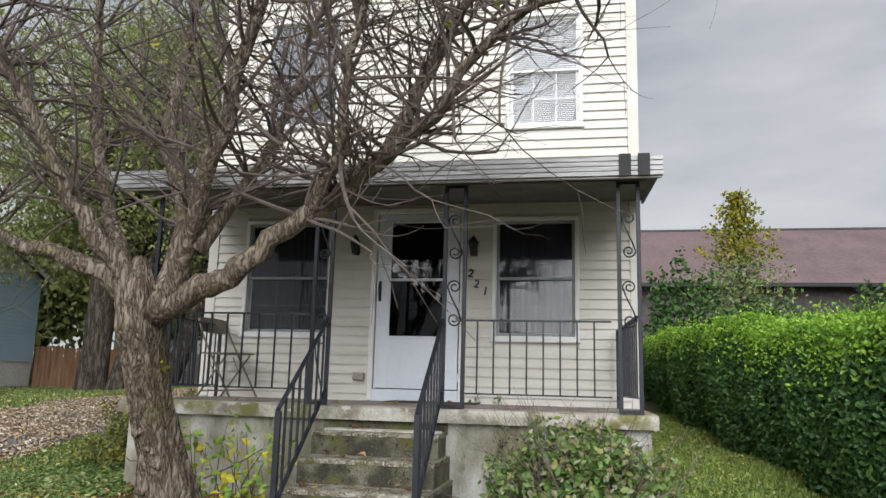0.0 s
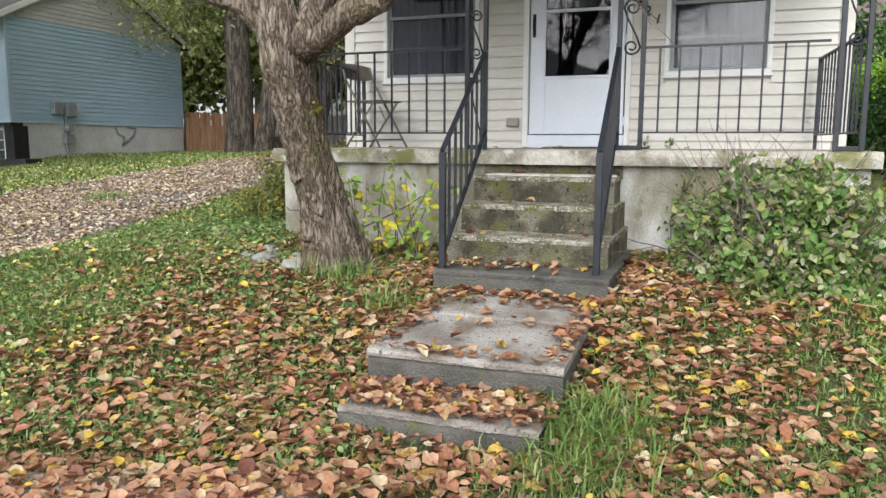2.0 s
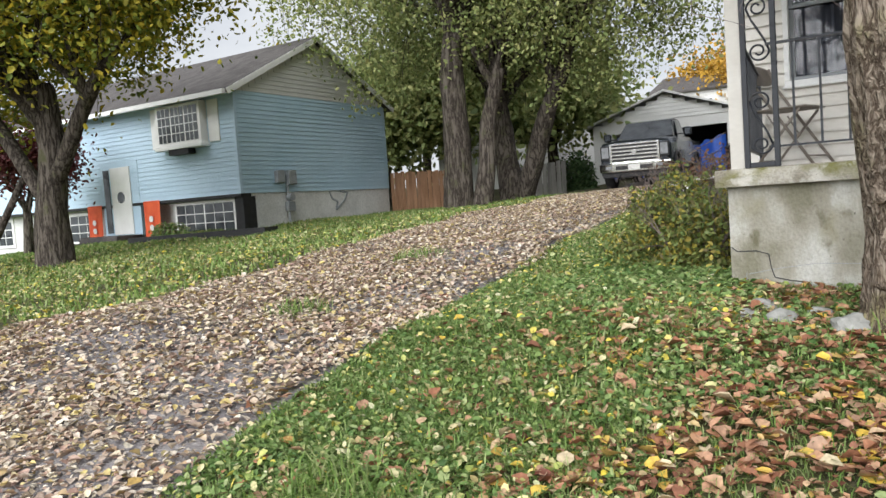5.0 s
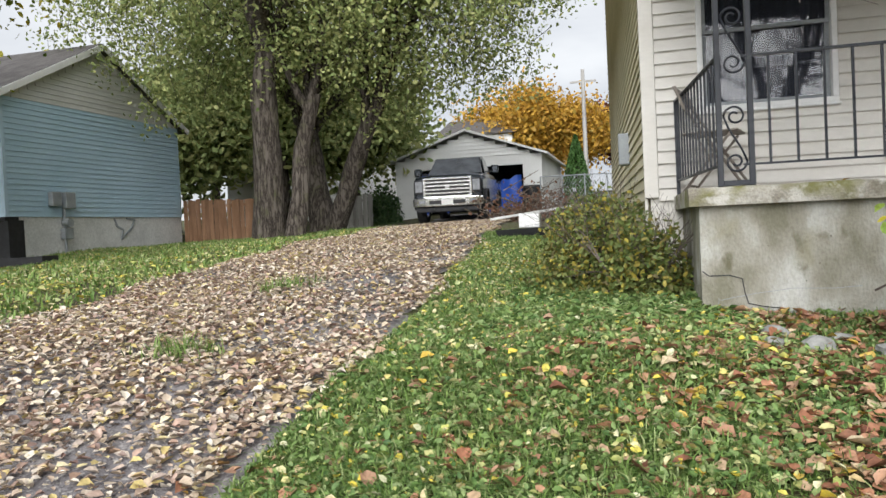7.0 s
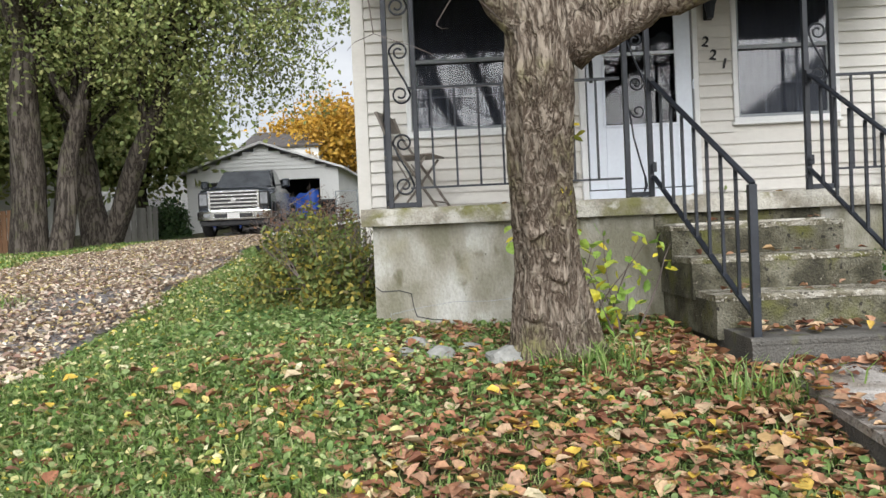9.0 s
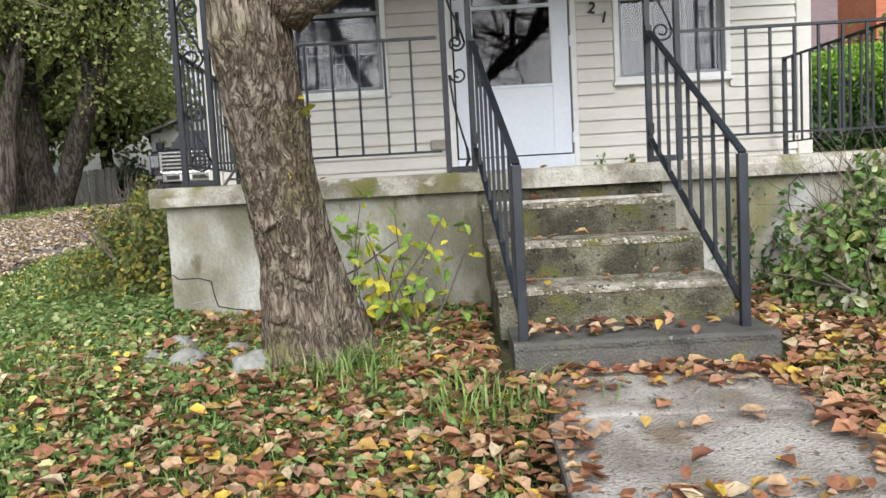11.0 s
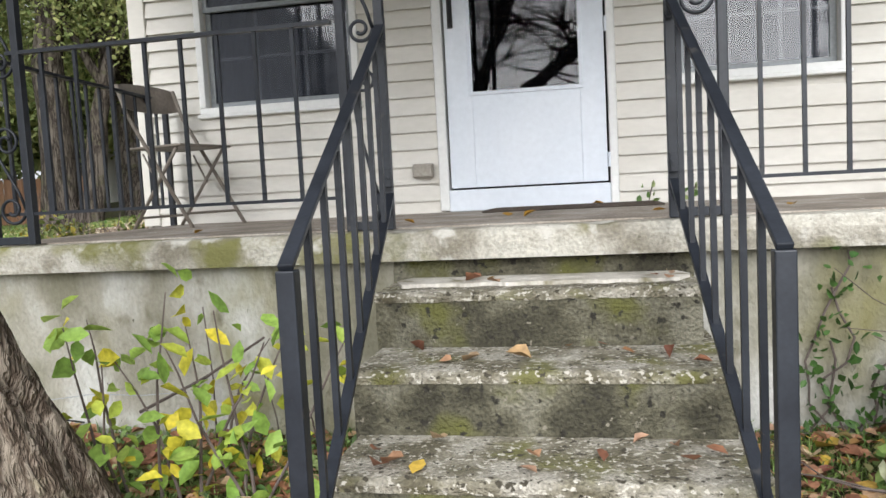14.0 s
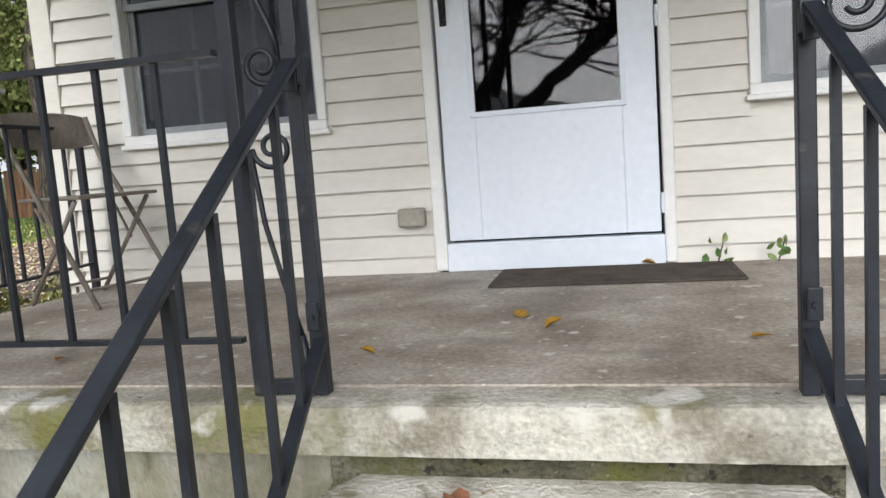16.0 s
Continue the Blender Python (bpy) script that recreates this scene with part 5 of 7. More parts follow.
# the young sapling between tree and steps
sap = thing("sapling", "thin sapling with yellow-green leaves against the porch", "sapling")
r = random.Random(5); g = Geo(); lv = []
for k in range(12):
    x, y = -1.08 + r.gauss(0, 0.17), 6.2 + r.gauss(0, 0.10)
    pts = [Vector((x, y, 0.34))]
    d = Vector((r.gauss(0, 0.28), r.gauss(-0.1, 0.2), 1)).normalized()
    for j in range(5):
        pts.append(pts[-1] + d * r.uniform(0.09, 0.16)); d = (d + Vector((r.gauss(0, 0.12), r.gauss(0, 0.12), 0))).normalized()
        for _ in range(3):
            lv.append(tuple(pts[-1] + Vector((r.gauss(0, 0.05), r.gauss(0, 0.05), r.gauss(0, 0.03)))))
    part("stem", Geo().tube(pts, [0.006, 0.005, 0.005, 0.004, 0.003, 0.002], 5), TWIG, sap)
ob = new("foliage", leaf_cloud("foliage", np.array(lv), rng.uniform(0.05, 0.10, len(lv)), leaf_material("sapling_leaves", [(0.20, 0.34, 0.07), (0.32, 0.48, 0.10), (0.70, 0.58, 0.05), (0.24, 0.40, 0.08), (0.40, 0.52, 0.12)], trans=0.35), flat=0.45)); ob.parent = sap


for x, y, z in ((-1.345, 5.46, 1.13), (-1.29, 5.42, 1.40)):
    sh_ = thing("trunk_sprout", "small yellow-green sprout growing from the trunk bark", "sprout", "trunk sprouts")
    part("stem", Geo().tube([(x - 0.05, y + 0.06, z - 0.05), (x, y, z)], [0.004, 0.002], 4), TWIG, sh_)
    q = np.array([(x + dx, y + dy, z + dz) for dx, dy, dz in ((-0.03, 0, 0.01), (0.03, 0.0, 0), (0.0, -0.02, 0.035), (0.01, 0.0, -0.03))])
    ob = new("foliage", leaf_cloud("foliage", q, 0.06, L_YELL, flat=0.4)); ob.parent = sh_
stk = thing("bare_stems", "thin dark bare stems leaning against the porch wall", "stems")
for pa, pb, w in (((-1.50, 6.5, 0.56), (-1.06, 6.6, 0.80), 0.006), ((-1.27, 6.6, 0.40), (-1.33, 6.68, 0.90), 0.0035), ((-1.02, 6.6, 0.36), (-1.10, 6.66, 0.66), 0.003), ((-0.88, 6.6, 0.36), (-0.97, 6.66, 0.64), 0.003), ((-0.86, 6.6, 0.36), (-0.80, 6.66, 0.60), 0.003)):
    a_, b_v = Vector(pa), Vector(pb)
    part("stem", Geo().tube([a_, a_.lerp(b_v, 0.5) + Vector((0.012, 0, -0.01)), b_v], [w, w * 0.9, w * 0.7], 6), TWIG, stk, smooth=True)
ivy = thing("wall_ivy", "dark green ivy climbing the porch wall beside the steps", "ivy")
rv = random.Random(15); lvs = []
for k in range(7):
    pv = Vector((0.86 + rv.gauss(0, 0.09), 6.69, 0.40)); line = [pv]
    for j in range(rv.randint(5, 9)):
        pv = pv + Vector((rv.gauss(0.01, 0.035), 0, rv.uniform(0.05, 0.085))); pv.y = 6.70; pv.z = min(pv.z, 1.03); line.append(pv.copy())
        for _ in range(4):
            lvs.append((pv.x + rv.gauss(0, 0.035), 6.695 - abs(rv.gauss(0, 0.018)), pv.z + rv.gauss(0, 0.03)))
    part("vine", Geo().tube(line, 0.004, 5), TWIG, ivy)
ob = new("foliage", leaf_cloud("foliage", np.array(lvs), rng.uniform(0.025, 0.05, len(lvs)), L_CONI)); ob.parent = ivy


# hedge
def hedge():
    h = thing("hedge", "long clipped privet hedge, bright green on top", "hedge")
    rg = np.random.default_rng(91)
    x0, x1 = 2.92, 4.7
    n = 150000
    y = 4.6 + 17.0 * rg.random(n) ** 1.5
    u = rg.random(n); top = u > 0.52
    gzv = ground_z(np.full(n, 2.8), y); height = 1.50 + 0.08 * np.sin(y * 1.3) + 0.07 * np.sin(y * 3.1 + 1)
    bulge = 0.10 * np.sin(y * 2.3) + 0.07 * np.sin(y * 5.2 + 0.7)
    zf = rg.random(n)
    off = 0.8 * np.clip(1 - (y - 4.6) / 9, 0, 1)
    side = np.stack([off + x0 - 0.16 * np.sin(zf * np.pi) + bulge + np.abs(rg.normal(0, 0.09, n)), y, gzv + 0.05 + zf * (height - 0.05)], 1)
    tx = rg.random(n)
    tp = np.stack([off + x0 + 0.06 + tx * (x1 - x0), y, gzv + height + 0.05 * np.sin(tx * 9 + y * 2) - np.abs(rg.normal(0, 0.05, n)) + (rg.random(n) < 0.06) * rg.random(n) * 0.2], 1)
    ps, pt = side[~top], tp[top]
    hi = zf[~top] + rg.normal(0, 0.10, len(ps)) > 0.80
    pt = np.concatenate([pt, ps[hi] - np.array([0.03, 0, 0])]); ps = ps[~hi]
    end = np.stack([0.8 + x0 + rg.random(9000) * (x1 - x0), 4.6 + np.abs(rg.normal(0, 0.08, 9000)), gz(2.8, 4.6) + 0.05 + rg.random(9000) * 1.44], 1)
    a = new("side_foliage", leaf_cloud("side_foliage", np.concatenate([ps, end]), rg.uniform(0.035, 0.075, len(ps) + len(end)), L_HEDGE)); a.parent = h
    b = new("top_foliage", leaf_cloud("top_foliage", pt, rg.uniform(0.03, 0.055, len(pt)), L_HTOP)); b.parent = h; b["label"] = "bright green leaves on the hedge top"
    g = Geo()
    ys = np.arange(4.75, 21.6, 0.8)
    for ya, yb in zip(ys, ys[1:]):
        za, zb = gz(2.8, ya), gz(2.8, yb)
        oa = 0.8 * max(0, 1 - (ya - 4.6) / 9) + 0.04
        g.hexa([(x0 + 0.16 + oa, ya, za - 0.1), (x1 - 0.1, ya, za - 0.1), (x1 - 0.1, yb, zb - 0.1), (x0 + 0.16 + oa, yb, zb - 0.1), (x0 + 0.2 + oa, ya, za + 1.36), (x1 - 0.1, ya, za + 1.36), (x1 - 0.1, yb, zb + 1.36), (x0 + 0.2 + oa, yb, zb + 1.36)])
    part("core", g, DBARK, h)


hedge()

# ---- ground cover ----
def scatter(n, x0, x1, y0, y1, lift=0.012, keepf=None):
    p = np.stack([rng.uniform(x0, x1, n), rng.uniform(y0, y1, n)], 1)
    if keepf is not None:
        p = p[keepf(p[:, 0], p[:, 1])]
    return np.column_stack([p, ground_z(p[:, 0], p[:, 1]) + lift + np.abs(rng.normal(0, 0.012, len(p)))])


def on_paving(x, y):
    return ((x > -0.47) & (x < 0.48) & (y > 4.06) & (y < 5.5)) | ((x > -0.6) & (x < 0.52) & (y > 5.44)) | ((x > -2.31) & (x < 1.95) & (y > 6.72))


def drive_mask(x, y):
    l = -7.15 - (y - 5) * 0.10 - np.maximum(0, 6.0 - y) * 1.6; rr = -4.15 - np.maximum(0, y - 7) * 0.125
    return (x > l) & (x < rr) & (y > 3)


def patch(x, y, f, o=0.0):
    return np.sin(x * f + 1.3 * np.sin(y * f * 0.7 + o)) * np.sin(y * f * 1.1 + 0.8 * np.sin(x * f * 0.9 + o)) 


def grass_ok(x, y):
    edge = 3.70 + 0.22 * x
    brown = np.maximum(np.exp(-(((x + 0.2) / 1.6) ** 2 + ((y - 4.6) / 1.3) ** 2)), 1.35 * np.exp(-((x / 1.3) ** 2 + ((y - 5.7) / 0.7) ** 2)))
    return (~on_paving(x, y)) & (~drive_mask(x, y)) & (y > edge) & (rng.random(len(x)) > 0.62 * brown + 0.25 * (patch(x, y, 3.1) > 0.25)) & ~((x > HX0) & (x < HX1) & (y > 8.3))


p = scatter(170000, -4.6, 5.2, 3.2, 7.2, 0.0, grass_ok)
stuff("grass", blade_cloud("grass", p, 0.05, L_GRASS, 1.1, 0.0026), "uneven green grass in the front yard", "grass")
p = scatter(110000, -5.6, -2.3, 4.2, 14, 0.0, grass_ok)
stuff("grass", blade_cloud("grass", p, 0.065, L_GRASS, 1.1, 0.0032), "longer grass between driveway and house", "grass")
p = scatter(95000, 1.7, 4.2, 3.9, 16, 0.0, grass_ok)
stuff("grass", blade_cloud("grass", p, 0.05, L_MOWN, 0.9, 0.005), "mown grass strip beside the hedge", "grass")
p = scatter(60000, -24, -7.2, 5.0, 22, 0.0, grass_ok)
stuff("grass", blade_cloud("grass", p, 0.09, L_GRASS, 0.8, 0.010), "leaf-strewn lawn beyond the driveway", "grass")
tuft = []
for cx, cy, n in ((-2.9, 3.75, 500), (-2.55, 3.65, 500), (-3.3, 3.9, 300), (-0.62, 5.15, 160), (0.62, 4.3, 500), (0.58, 4.0, 300), (-1.2, 5.55, 250), (-5.3, 6.0, 200), (-5.7, 8.2, 200)):
    q = rng.normal(size=(n, 2)) * np.array([0.14, 0.1]) + np.array([cx, cy]); tuft.append(q)
q = np.concatenate(tuft)
stuff("grass_tufts", blade_cloud("grass_tufts", np.column_stack([q, ground_z(q[:, 0], q[:, 1])]), 0.15, L_GRASS, 1.0, 0.004), "long arching grass tufts at the kerb side", "grass")
p = scatter(75000, -4.6, 4.5, 3.4, 8.0, 0.03, lambda x, y: (~on_paving(x, y)) & (~drive_mask(x, y)) & (patch(x, y, 2.4, 2.0) > -0.25) & (rng.random(len(x)) < np.clip(0.45 - 0.22 * x, 0.22, 1.0) - 0.4 * np.exp(-((x / 1.3) ** 2 + ((y - 5.7) / 0.7) ** 2))) & (y > 3.76 + 0.22 * x))
stuff("weeds", leaf_cloud("weeds", p, rng.uniform(0.014, 0.05, len(p)), L_WEED, flat=0.5), "broad-leaved weeds among the grass", "weeds")
p = scatter(60000, -5.2, -2.2, 3.9, 13, 0.03, lambda x, y: (~drive_mask(x, y)) & (patch(x, y, 2.9, 0.6) > -0.3) & ~((x > -2.36) & (y > 6.6)))
stuff("weeds", leaf_cloud("weeds", p, rng.uniform(0.014, 0.046, len(p)), L_WEED, flat=0.5), "low leafy weeds in the strip beside the driveway", "weeds")
p = scatter(9000, -3.6, -2.1, 6.2, 9.5, 0.04, lambda x, y: ~((x > -2.31) & (y > 6.7)))
stuff("ground_ivy", leaf_cloud("ground_ivy", p, rng.uniform(0.03, 0.07, len(p)), L_WEED, flat=0.6), "low ivy beside the porch wall", "weeds")


def brown_ok(x, y):
    dens = 0.40 + 0.6 * np.exp(-(((x + 0.3) / 2.0) ** 2 + ((y - 4.3) / 1.3) ** 2)) + 0.25 * patch(x, y, 2.7, 1.0) + 0.7 * np.exp(-((x / 1.35) ** 2 + ((y - 5.6) / 0.75) ** 2))
    dens = dens * np.clip((x + 4.0) / 1.6, 0.12, 1) * np.where(x > 1.4, 0.6, 1)
    return (rng.random(len(x)) < dens) & (~((x > -0.47) & (x < 0.48) & (y > 4.45) & (y < 5.36) & (rng.random(len(x)) > 0.05 + 0.5 * (np.abs(x) > 0.36) + 0.3 * (y > 5.2)))) & ~((x > -0.6) & (x < 0.52) & (y > 5.44)) & ~((x > -2.31) & (x < 1.95) & (y > 6.70)) & (y > 3.42 + 0.22 * x + 0.30 * np.clip(x + 0.3, 0, 1) + 0.12 * np.sin(x * 2.3 + 1))


p = scatter(52000, -4.4, 5.0, 2.8, 6.75, 0.024, brown_ok)
p = np.concatenate([p, scatter(4500, -2.9, 0.9, 2.55, 3.9, 0.02, lambda x, y: (y < 3.75 + 0.22 * x) & (y > 2.9 + 0.22 * x + 0.2 * np.sin(x * 3)) & (rng.random(len(x)) < 0.10 + 0.75 * (x < -1.9) + 0.35 * (x > -1.2) * (x < -0.2)))])
on_step = (p[:, 0] > -0.46) & (p[:, 0] < 0.48) & (p[:, 1] > 4.06) & (p[:, 1] < 4.46)
p[on_step, 2] = 0.10 + rng.random(on_step.sum()) * 0.03
walkp = (p[:, 0] > -0.46) & (p[:, 0] < 0.47) & (p[:, 1] >= 4.40) & (p[:, 1] < 5.46)
p[walkp, 2] = 0.258 + 0.08 * (p[walkp, 1] - 4.4) + rng.random(walkp.sum()) * 0.02
low = p[:, 1] < 3.70 + 0.22 * p[:, 0]
p[low, 2] = -0.02 + np.minimum(p[low, 0], 0) * 0.02 + rng.random(low.sum()) * 0.03
stuff("fallen_leaves", leaf_cloud("fallen_leaves", p, 0.026 + 0.062 * rng.random(len(p)) ** 1.6, L_BROWN, flat=0.8, width=0.85, curl=0.25), "thick litter of fallen brown and orange leaves", "leaves")
p = scatter(330000, -10.5, -3.9, 3.6, 22, 0.036, lambda x, y: drive_mask(x + 0.1 * np.sin(y * 3), y) & (rng.random(len(x)) < 0.55 + 0.32 * patch(x, y, 1.9, 0.5) - 0.25 * np.exp(-(((x + 4.9) / 0.35) ** 2))))
stuff("driveway_leaves", leaf_cloud("driveway_leaves", p, 0.021 + 0.046 * rng.random(len(p)) ** 1.3, L_PALE, flat=0.78, width=0.8, curl=0.3), "pale curled leaves covering the driveway", "leaves")
p = scatter(48000, -24, -6.8, 4.4, 20, 0.03, lambda x, y: (~drive_mask(x, y)) & (rng.random(len(x)) < 0.75 * np.clip((x + 24) / 10, 0.1, 1)))
stuff("lawn_leaves", leaf_cloud("lawn_leaves", p, rng.uniform(0.035, 0.085, len(p)), L_LAWN, flat=0.72, width=0.8), "pale leaves scattered over the lawn", "leaves")
p = scatter(13000, -5.4, -2.0, 3.6, 12, 0.04, lambda x, y: ~drive_mask(x, y))
stuff("scattered_leaves", leaf_cloud("scattered_leaves", p, 0.015 + 0.04 * rng.random(len(p)) ** 1.5, L_LAWN, flat=0.6, width=0.75), "yellowish leaves on the grass strip", "leaves")
p = scatter(1800, 0.6, 4.5, 3.9, 12, 0.04, lambda x, y: (y > 4.2 + 0.22 * (x - 1)) & ~((x < 2) & (y > 6.6)))
stuff("scattered_leaves", leaf_cloud("scattered_leaves", p, rng.uniform(0.025, 0.06, len(p)), L_LAWN, flat=0.6, width=0.6), "leaves on the grass by the hedge", "leaves")
# leaves lying on the steps and porch
q = []
for x0, x1, y0, y1, z, n in ((-0.46, 0.35, 5.50, 5.78, 0.462, 60), (-0.5, 0.4, 5.85, 6.1, 0.627, 12), (-0.5, 0.4, 6.15, 6.4, 0.80, 9), (-0.5, 0.36, 6.46, 6.68, 0.978, 6)):
    q += [(rng.uniform(x0, x1), rng.uniform(y0, y1), z + rng.random() * 0.012) for _ in range(n)]
q = np.array(q)
stuff("step_leaves", leaf_cloud("step_leaves", q, rng.uniform(0.04, 0.075, len(q)), L_BROWN, flat=0.8, width=0.75, curl=0.3), "fallen leaves lying on the steps", "leaves")
for x, y, s in ((-0.28, 7.45, 0.07), (-0.17, 7.30, 0.06), (0.33, 7.12, 0.055), (-0.62, 7.03, 0.045), (-1.5, 7.0, 0.05), (0.12, 8.33, 0.06), (0.8, 7.1, 0.06)):
    tagged(new("fallen_leaf", leaf_cloud("fallen_leaf", np.array([(x, y, PZ + 0.012)]), s, L_GOLD, flat=0.9, width=0.75)), "single yellow-brown leaf lying on the porch floor", "leaf", "porch leaves")

# pale rocks by the trunk
for k, (x, y, s) in enumerate(((-1.92, 5.78, 0.085), (-1.62, 5.68, 0.10), (-2.05, 6.05, 0.075), (-2.1, 5.85, 0.06), (-1.78, 6.0, 0.06))):
    bm = bmesh.new(); bmesh.ops.create_icosphere(bm, subdivisions=3, radius=s)
    for v in bm.verts:
        v.co *= 1 + 0.35 * noise.noise(v.co * 14 + Vector((k * 3, 0, 0))); v.co.z *= 0.7
    me = bpy.data.meshes.new("rock"); bm.to_mesh(me); bm.free(); me.materials.append(ROCKM)
    ob = tagged(new("rock", me), "pale limestone rock lying by the tree trunk", "rock", "rocks by the tree"); ob.location = (x, y, gz(x, y) + s * 0.35)


# ---- the blue house ----
BX, BY0, BY1, BF = -16.35, 16.0, 22.7, -31.5
blue = thing("blue_house", "pale blue split-level house with white gable and foundation", "house")


def lap_siding(x0, x1, y0, y1, z0, z1, step, nrm, top=None):
    """Lapped boards along a wall; nrm is the outward direction; top gives the wall's height at a place along it."""
    g = Geo(); z = z0
    while z < z1 - 1e-3:
        zz = min(z + step, z1)
        ta, tb = 0.0, 1.0
        if top:
            ok = [t for t in np.linspace(0, 1, 81) if top(t) >= zz]
            if not ok:
                break
            ta, tb = ok[0], ok[-1]
        a = Vector((x0 + (x1 - x0) * ta, y0 + (y1 - y0) * ta, 0)); b = Vector((x0 + (x1 - x0) * tb, y0 + (y1 - y0) * tb, 0))
        n0, n1, nb = Vector(nrm) * 0.022, Vector(nrm) * 0.004, Vector(nrm) * -0.02
        Z0, Z1 = Vector((0, 0, z)), Vector((0, 0, zz))
        g.hexa([a + nb + Z0, a + n0 + Z0, b + n0 + Z0, b + nb + Z0, a + nb + Z1, a + n1 + Z1, b + n1 + Z1, b + nb + Z1])
        z = zz
    return g


part("house_core", Geo().box(BF, BX - 0.03, BY0 + 0.03, BY1, 1.65, 4.42), DARK, blue)
part("foundation", Geo().box(BF, BX - 0.02, BY0 + 0.35, BY1, 0.0, 1.70), FOUNDW, blue, "white painted block foundation")
part("side_siding", lap_siding(BX, BX, BY0, BY1, 1.70, 4.42, 0.125, (1, 0, 0)), BLUES, blue, "pale blue lap siding")["kind"] = "stuff"
part("front_siding", lap_siding(BF, BX, BY0, BY0, 1.70, 4.42, 0.125, (0, -1, 0)), BLUEF, blue, "light blue lap siding")["kind"] = "stuff"
part("gable_siding", lap_siding(BX, BX, BY0, BY1, 4.42, 6.08, 0.125, (1, 0, 0), lambda t: 4.42 + 1.66 * (1 - abs(2 * t - 1))), WHITES, blue, "off-white gable siding")["kind"] = "stuff"
ym = (BY0 + BY1) / 2
for s, (ya, yb) in (("front", (BY0 - 0.35, ym)), ("back", (BY1 + 0.35, ym))):
    g = Geo(); za, zb = 4.30, 6.16
    g.hexa([(BF, ya, za), (BX + 0.16, ya, za), (BX + 0.16, yb, zb), (BF, yb, zb), (BF, ya, za + 0.12), (BX + 0.16, ya, za + 0.12), (BX + 0.16, yb, zb + 0.12), (BF, yb, zb + 0.12)])
    part("roof_slope", g, SHINGLE, blue, "brown-grey shingle roof")
    g = Geo().bar((BX + 0.17, ya, za + 0.03), (BX + 0.17, yb, zb + 0.03), 0.03, 0.15); part("rake_board", g, TRIMW, blue)
part("gable_wall", Geo().add([(BX - 0.3, BY0, 4.4), (BX - 0.3, BY1, 4.4), (BX - 0.3, ym, 6.12), (BX + 0.002, BY0, 4.4), (BX + 0.002, BY1, 4.4), (BX + 0.002, ym, 6.12)], [(0, 1, 2), (5, 4, 3), (0, 3, 4, 1), (1, 4, 5, 2), (2, 5, 3, 0)]), WHITES, blue)
part("gutter", Geo().box(BF, BX + 0.1, BY0 - 0.45, BY0 - 0.33, 4.28, 4.40), TRIMW, blue, "white gutter")
part("soffit", Geo().box(BF, BX, BY0 - 0.33, BY0, 4.36, 4.42), TRIMW, blue)
# black strip paints the line of shade beneath the overhang
part("overhang_edge", Geo().box(BF, BX, BY0 - 0.03, BY0 + 0.36, 1.62, 1.70), BLACKM, blue, "underside of the overhang, black for its shade line")
part("corner_trim", Geo().box(BX - 0.06, BX + 0.03, BY0 - 0.035, BY0 + 0.05, 1.7, 4.40), BLUEF, blue)


def blue_window(x0, x1, z0, z1, y, cols, rows, label, deep=0.05):
    w = part("window", Geo().box(x0, x1, y - deep, y + 0.02, z0, z1), TRIMW, blue, label, bevel=0.01)
    n = cols
    for k in range(n):
        a = x0 + 0.07 + (x1 - x0 - 0.14) * k / n + 0.03; b = x0 + 0.07 + (x1 - x0 - 0.14) * (k + 1) / n - 0.03
        part("pane", Geo().box(a, b, y - deep - 0.008, y - deep - 0.002, z0 + 0.1, z1 - 0.09), WINK, w)
        g = Geo()
        for j in range(1, rows):
            z = z0 + 0.1 + (z1 - z0 - 0.19) * j / rows; g.box(a, b, y - deep - 0.014, y - deep - 0.008, z - 0.012, z + 0.012)
        for j in (1, 2):
            x = a + (b - a) * j / 3; g.box(x - 0.01, x + 0.01, y - deep - 0.014, y - deep - 0.008, z0 + 0.1, z1 - 0.09)
        part("muntin_grille", g, TRIMW, w)
    return w


WINK = material("dark_reflecting_glass", [(0.03, 0.035, 0.04), (0.08, 0.09, 0.10)], 3, 0.08, bump=0, spec=0.8)
bay = blue_window(-19.2, -17.4, 3.15, 4.27, BY0, 3, 4, "white bow window with three lights", 0.25)
part("bay_sill", Geo().box(-19.25, -17.35, BY0 - 0.32, BY0, 3.05, 3.15), TRIMW, blue, bevel=0.01)
part("flower_box", Geo().box(-18.7, -17.9, BY0 - 0.3, BY0 - 0.05, 2.90, 3.05), BLACKM, blue, "dark window box")
part("shutter", Geo().box(-17.32, -16.92, BY0 - 0.05, BY0 - 0.01, 3.15, 4.27), TRIMW, blue, bevel=0.01)
part("shutter", Geo().box(-19.68, -19.28, BY0 - 0.05, BY0 - 0.01, 3.15, 4.27), TRIMW, blue, bevel=0.01)
blue_window(-19.4, -16.9, 0.62, 1.60, BY0 + 0.34, 2, 3, "white lower-level window")
for x in (-24.6, -29.4):
    blue_window(x, x + 1.5, 0.55, 1.55, BY0 + 0.34, 1, 3, "white lower-level window")
entry = part("entry_bay", Geo().box(-22.25, -20.5, BY0 - 0.02, BY0 + 0.4, 0.75, 3.0), BLUEF, blue)
fd = part("door", Geo().box(-21.75, -20.85, BY0 - 0.06, BY0 - 0.01, 0.80, 2.80), TRIMW, blue, "white front door with oval glass", bevel=0.01)
part("oval_glass", Geo().tube([(-21.3, BY0 - 0.07, 1.9), (-21.3, BY0 - 0.055, 1.9)], 0.17, 20), WINK, fd).scale = (1, 1, 1)
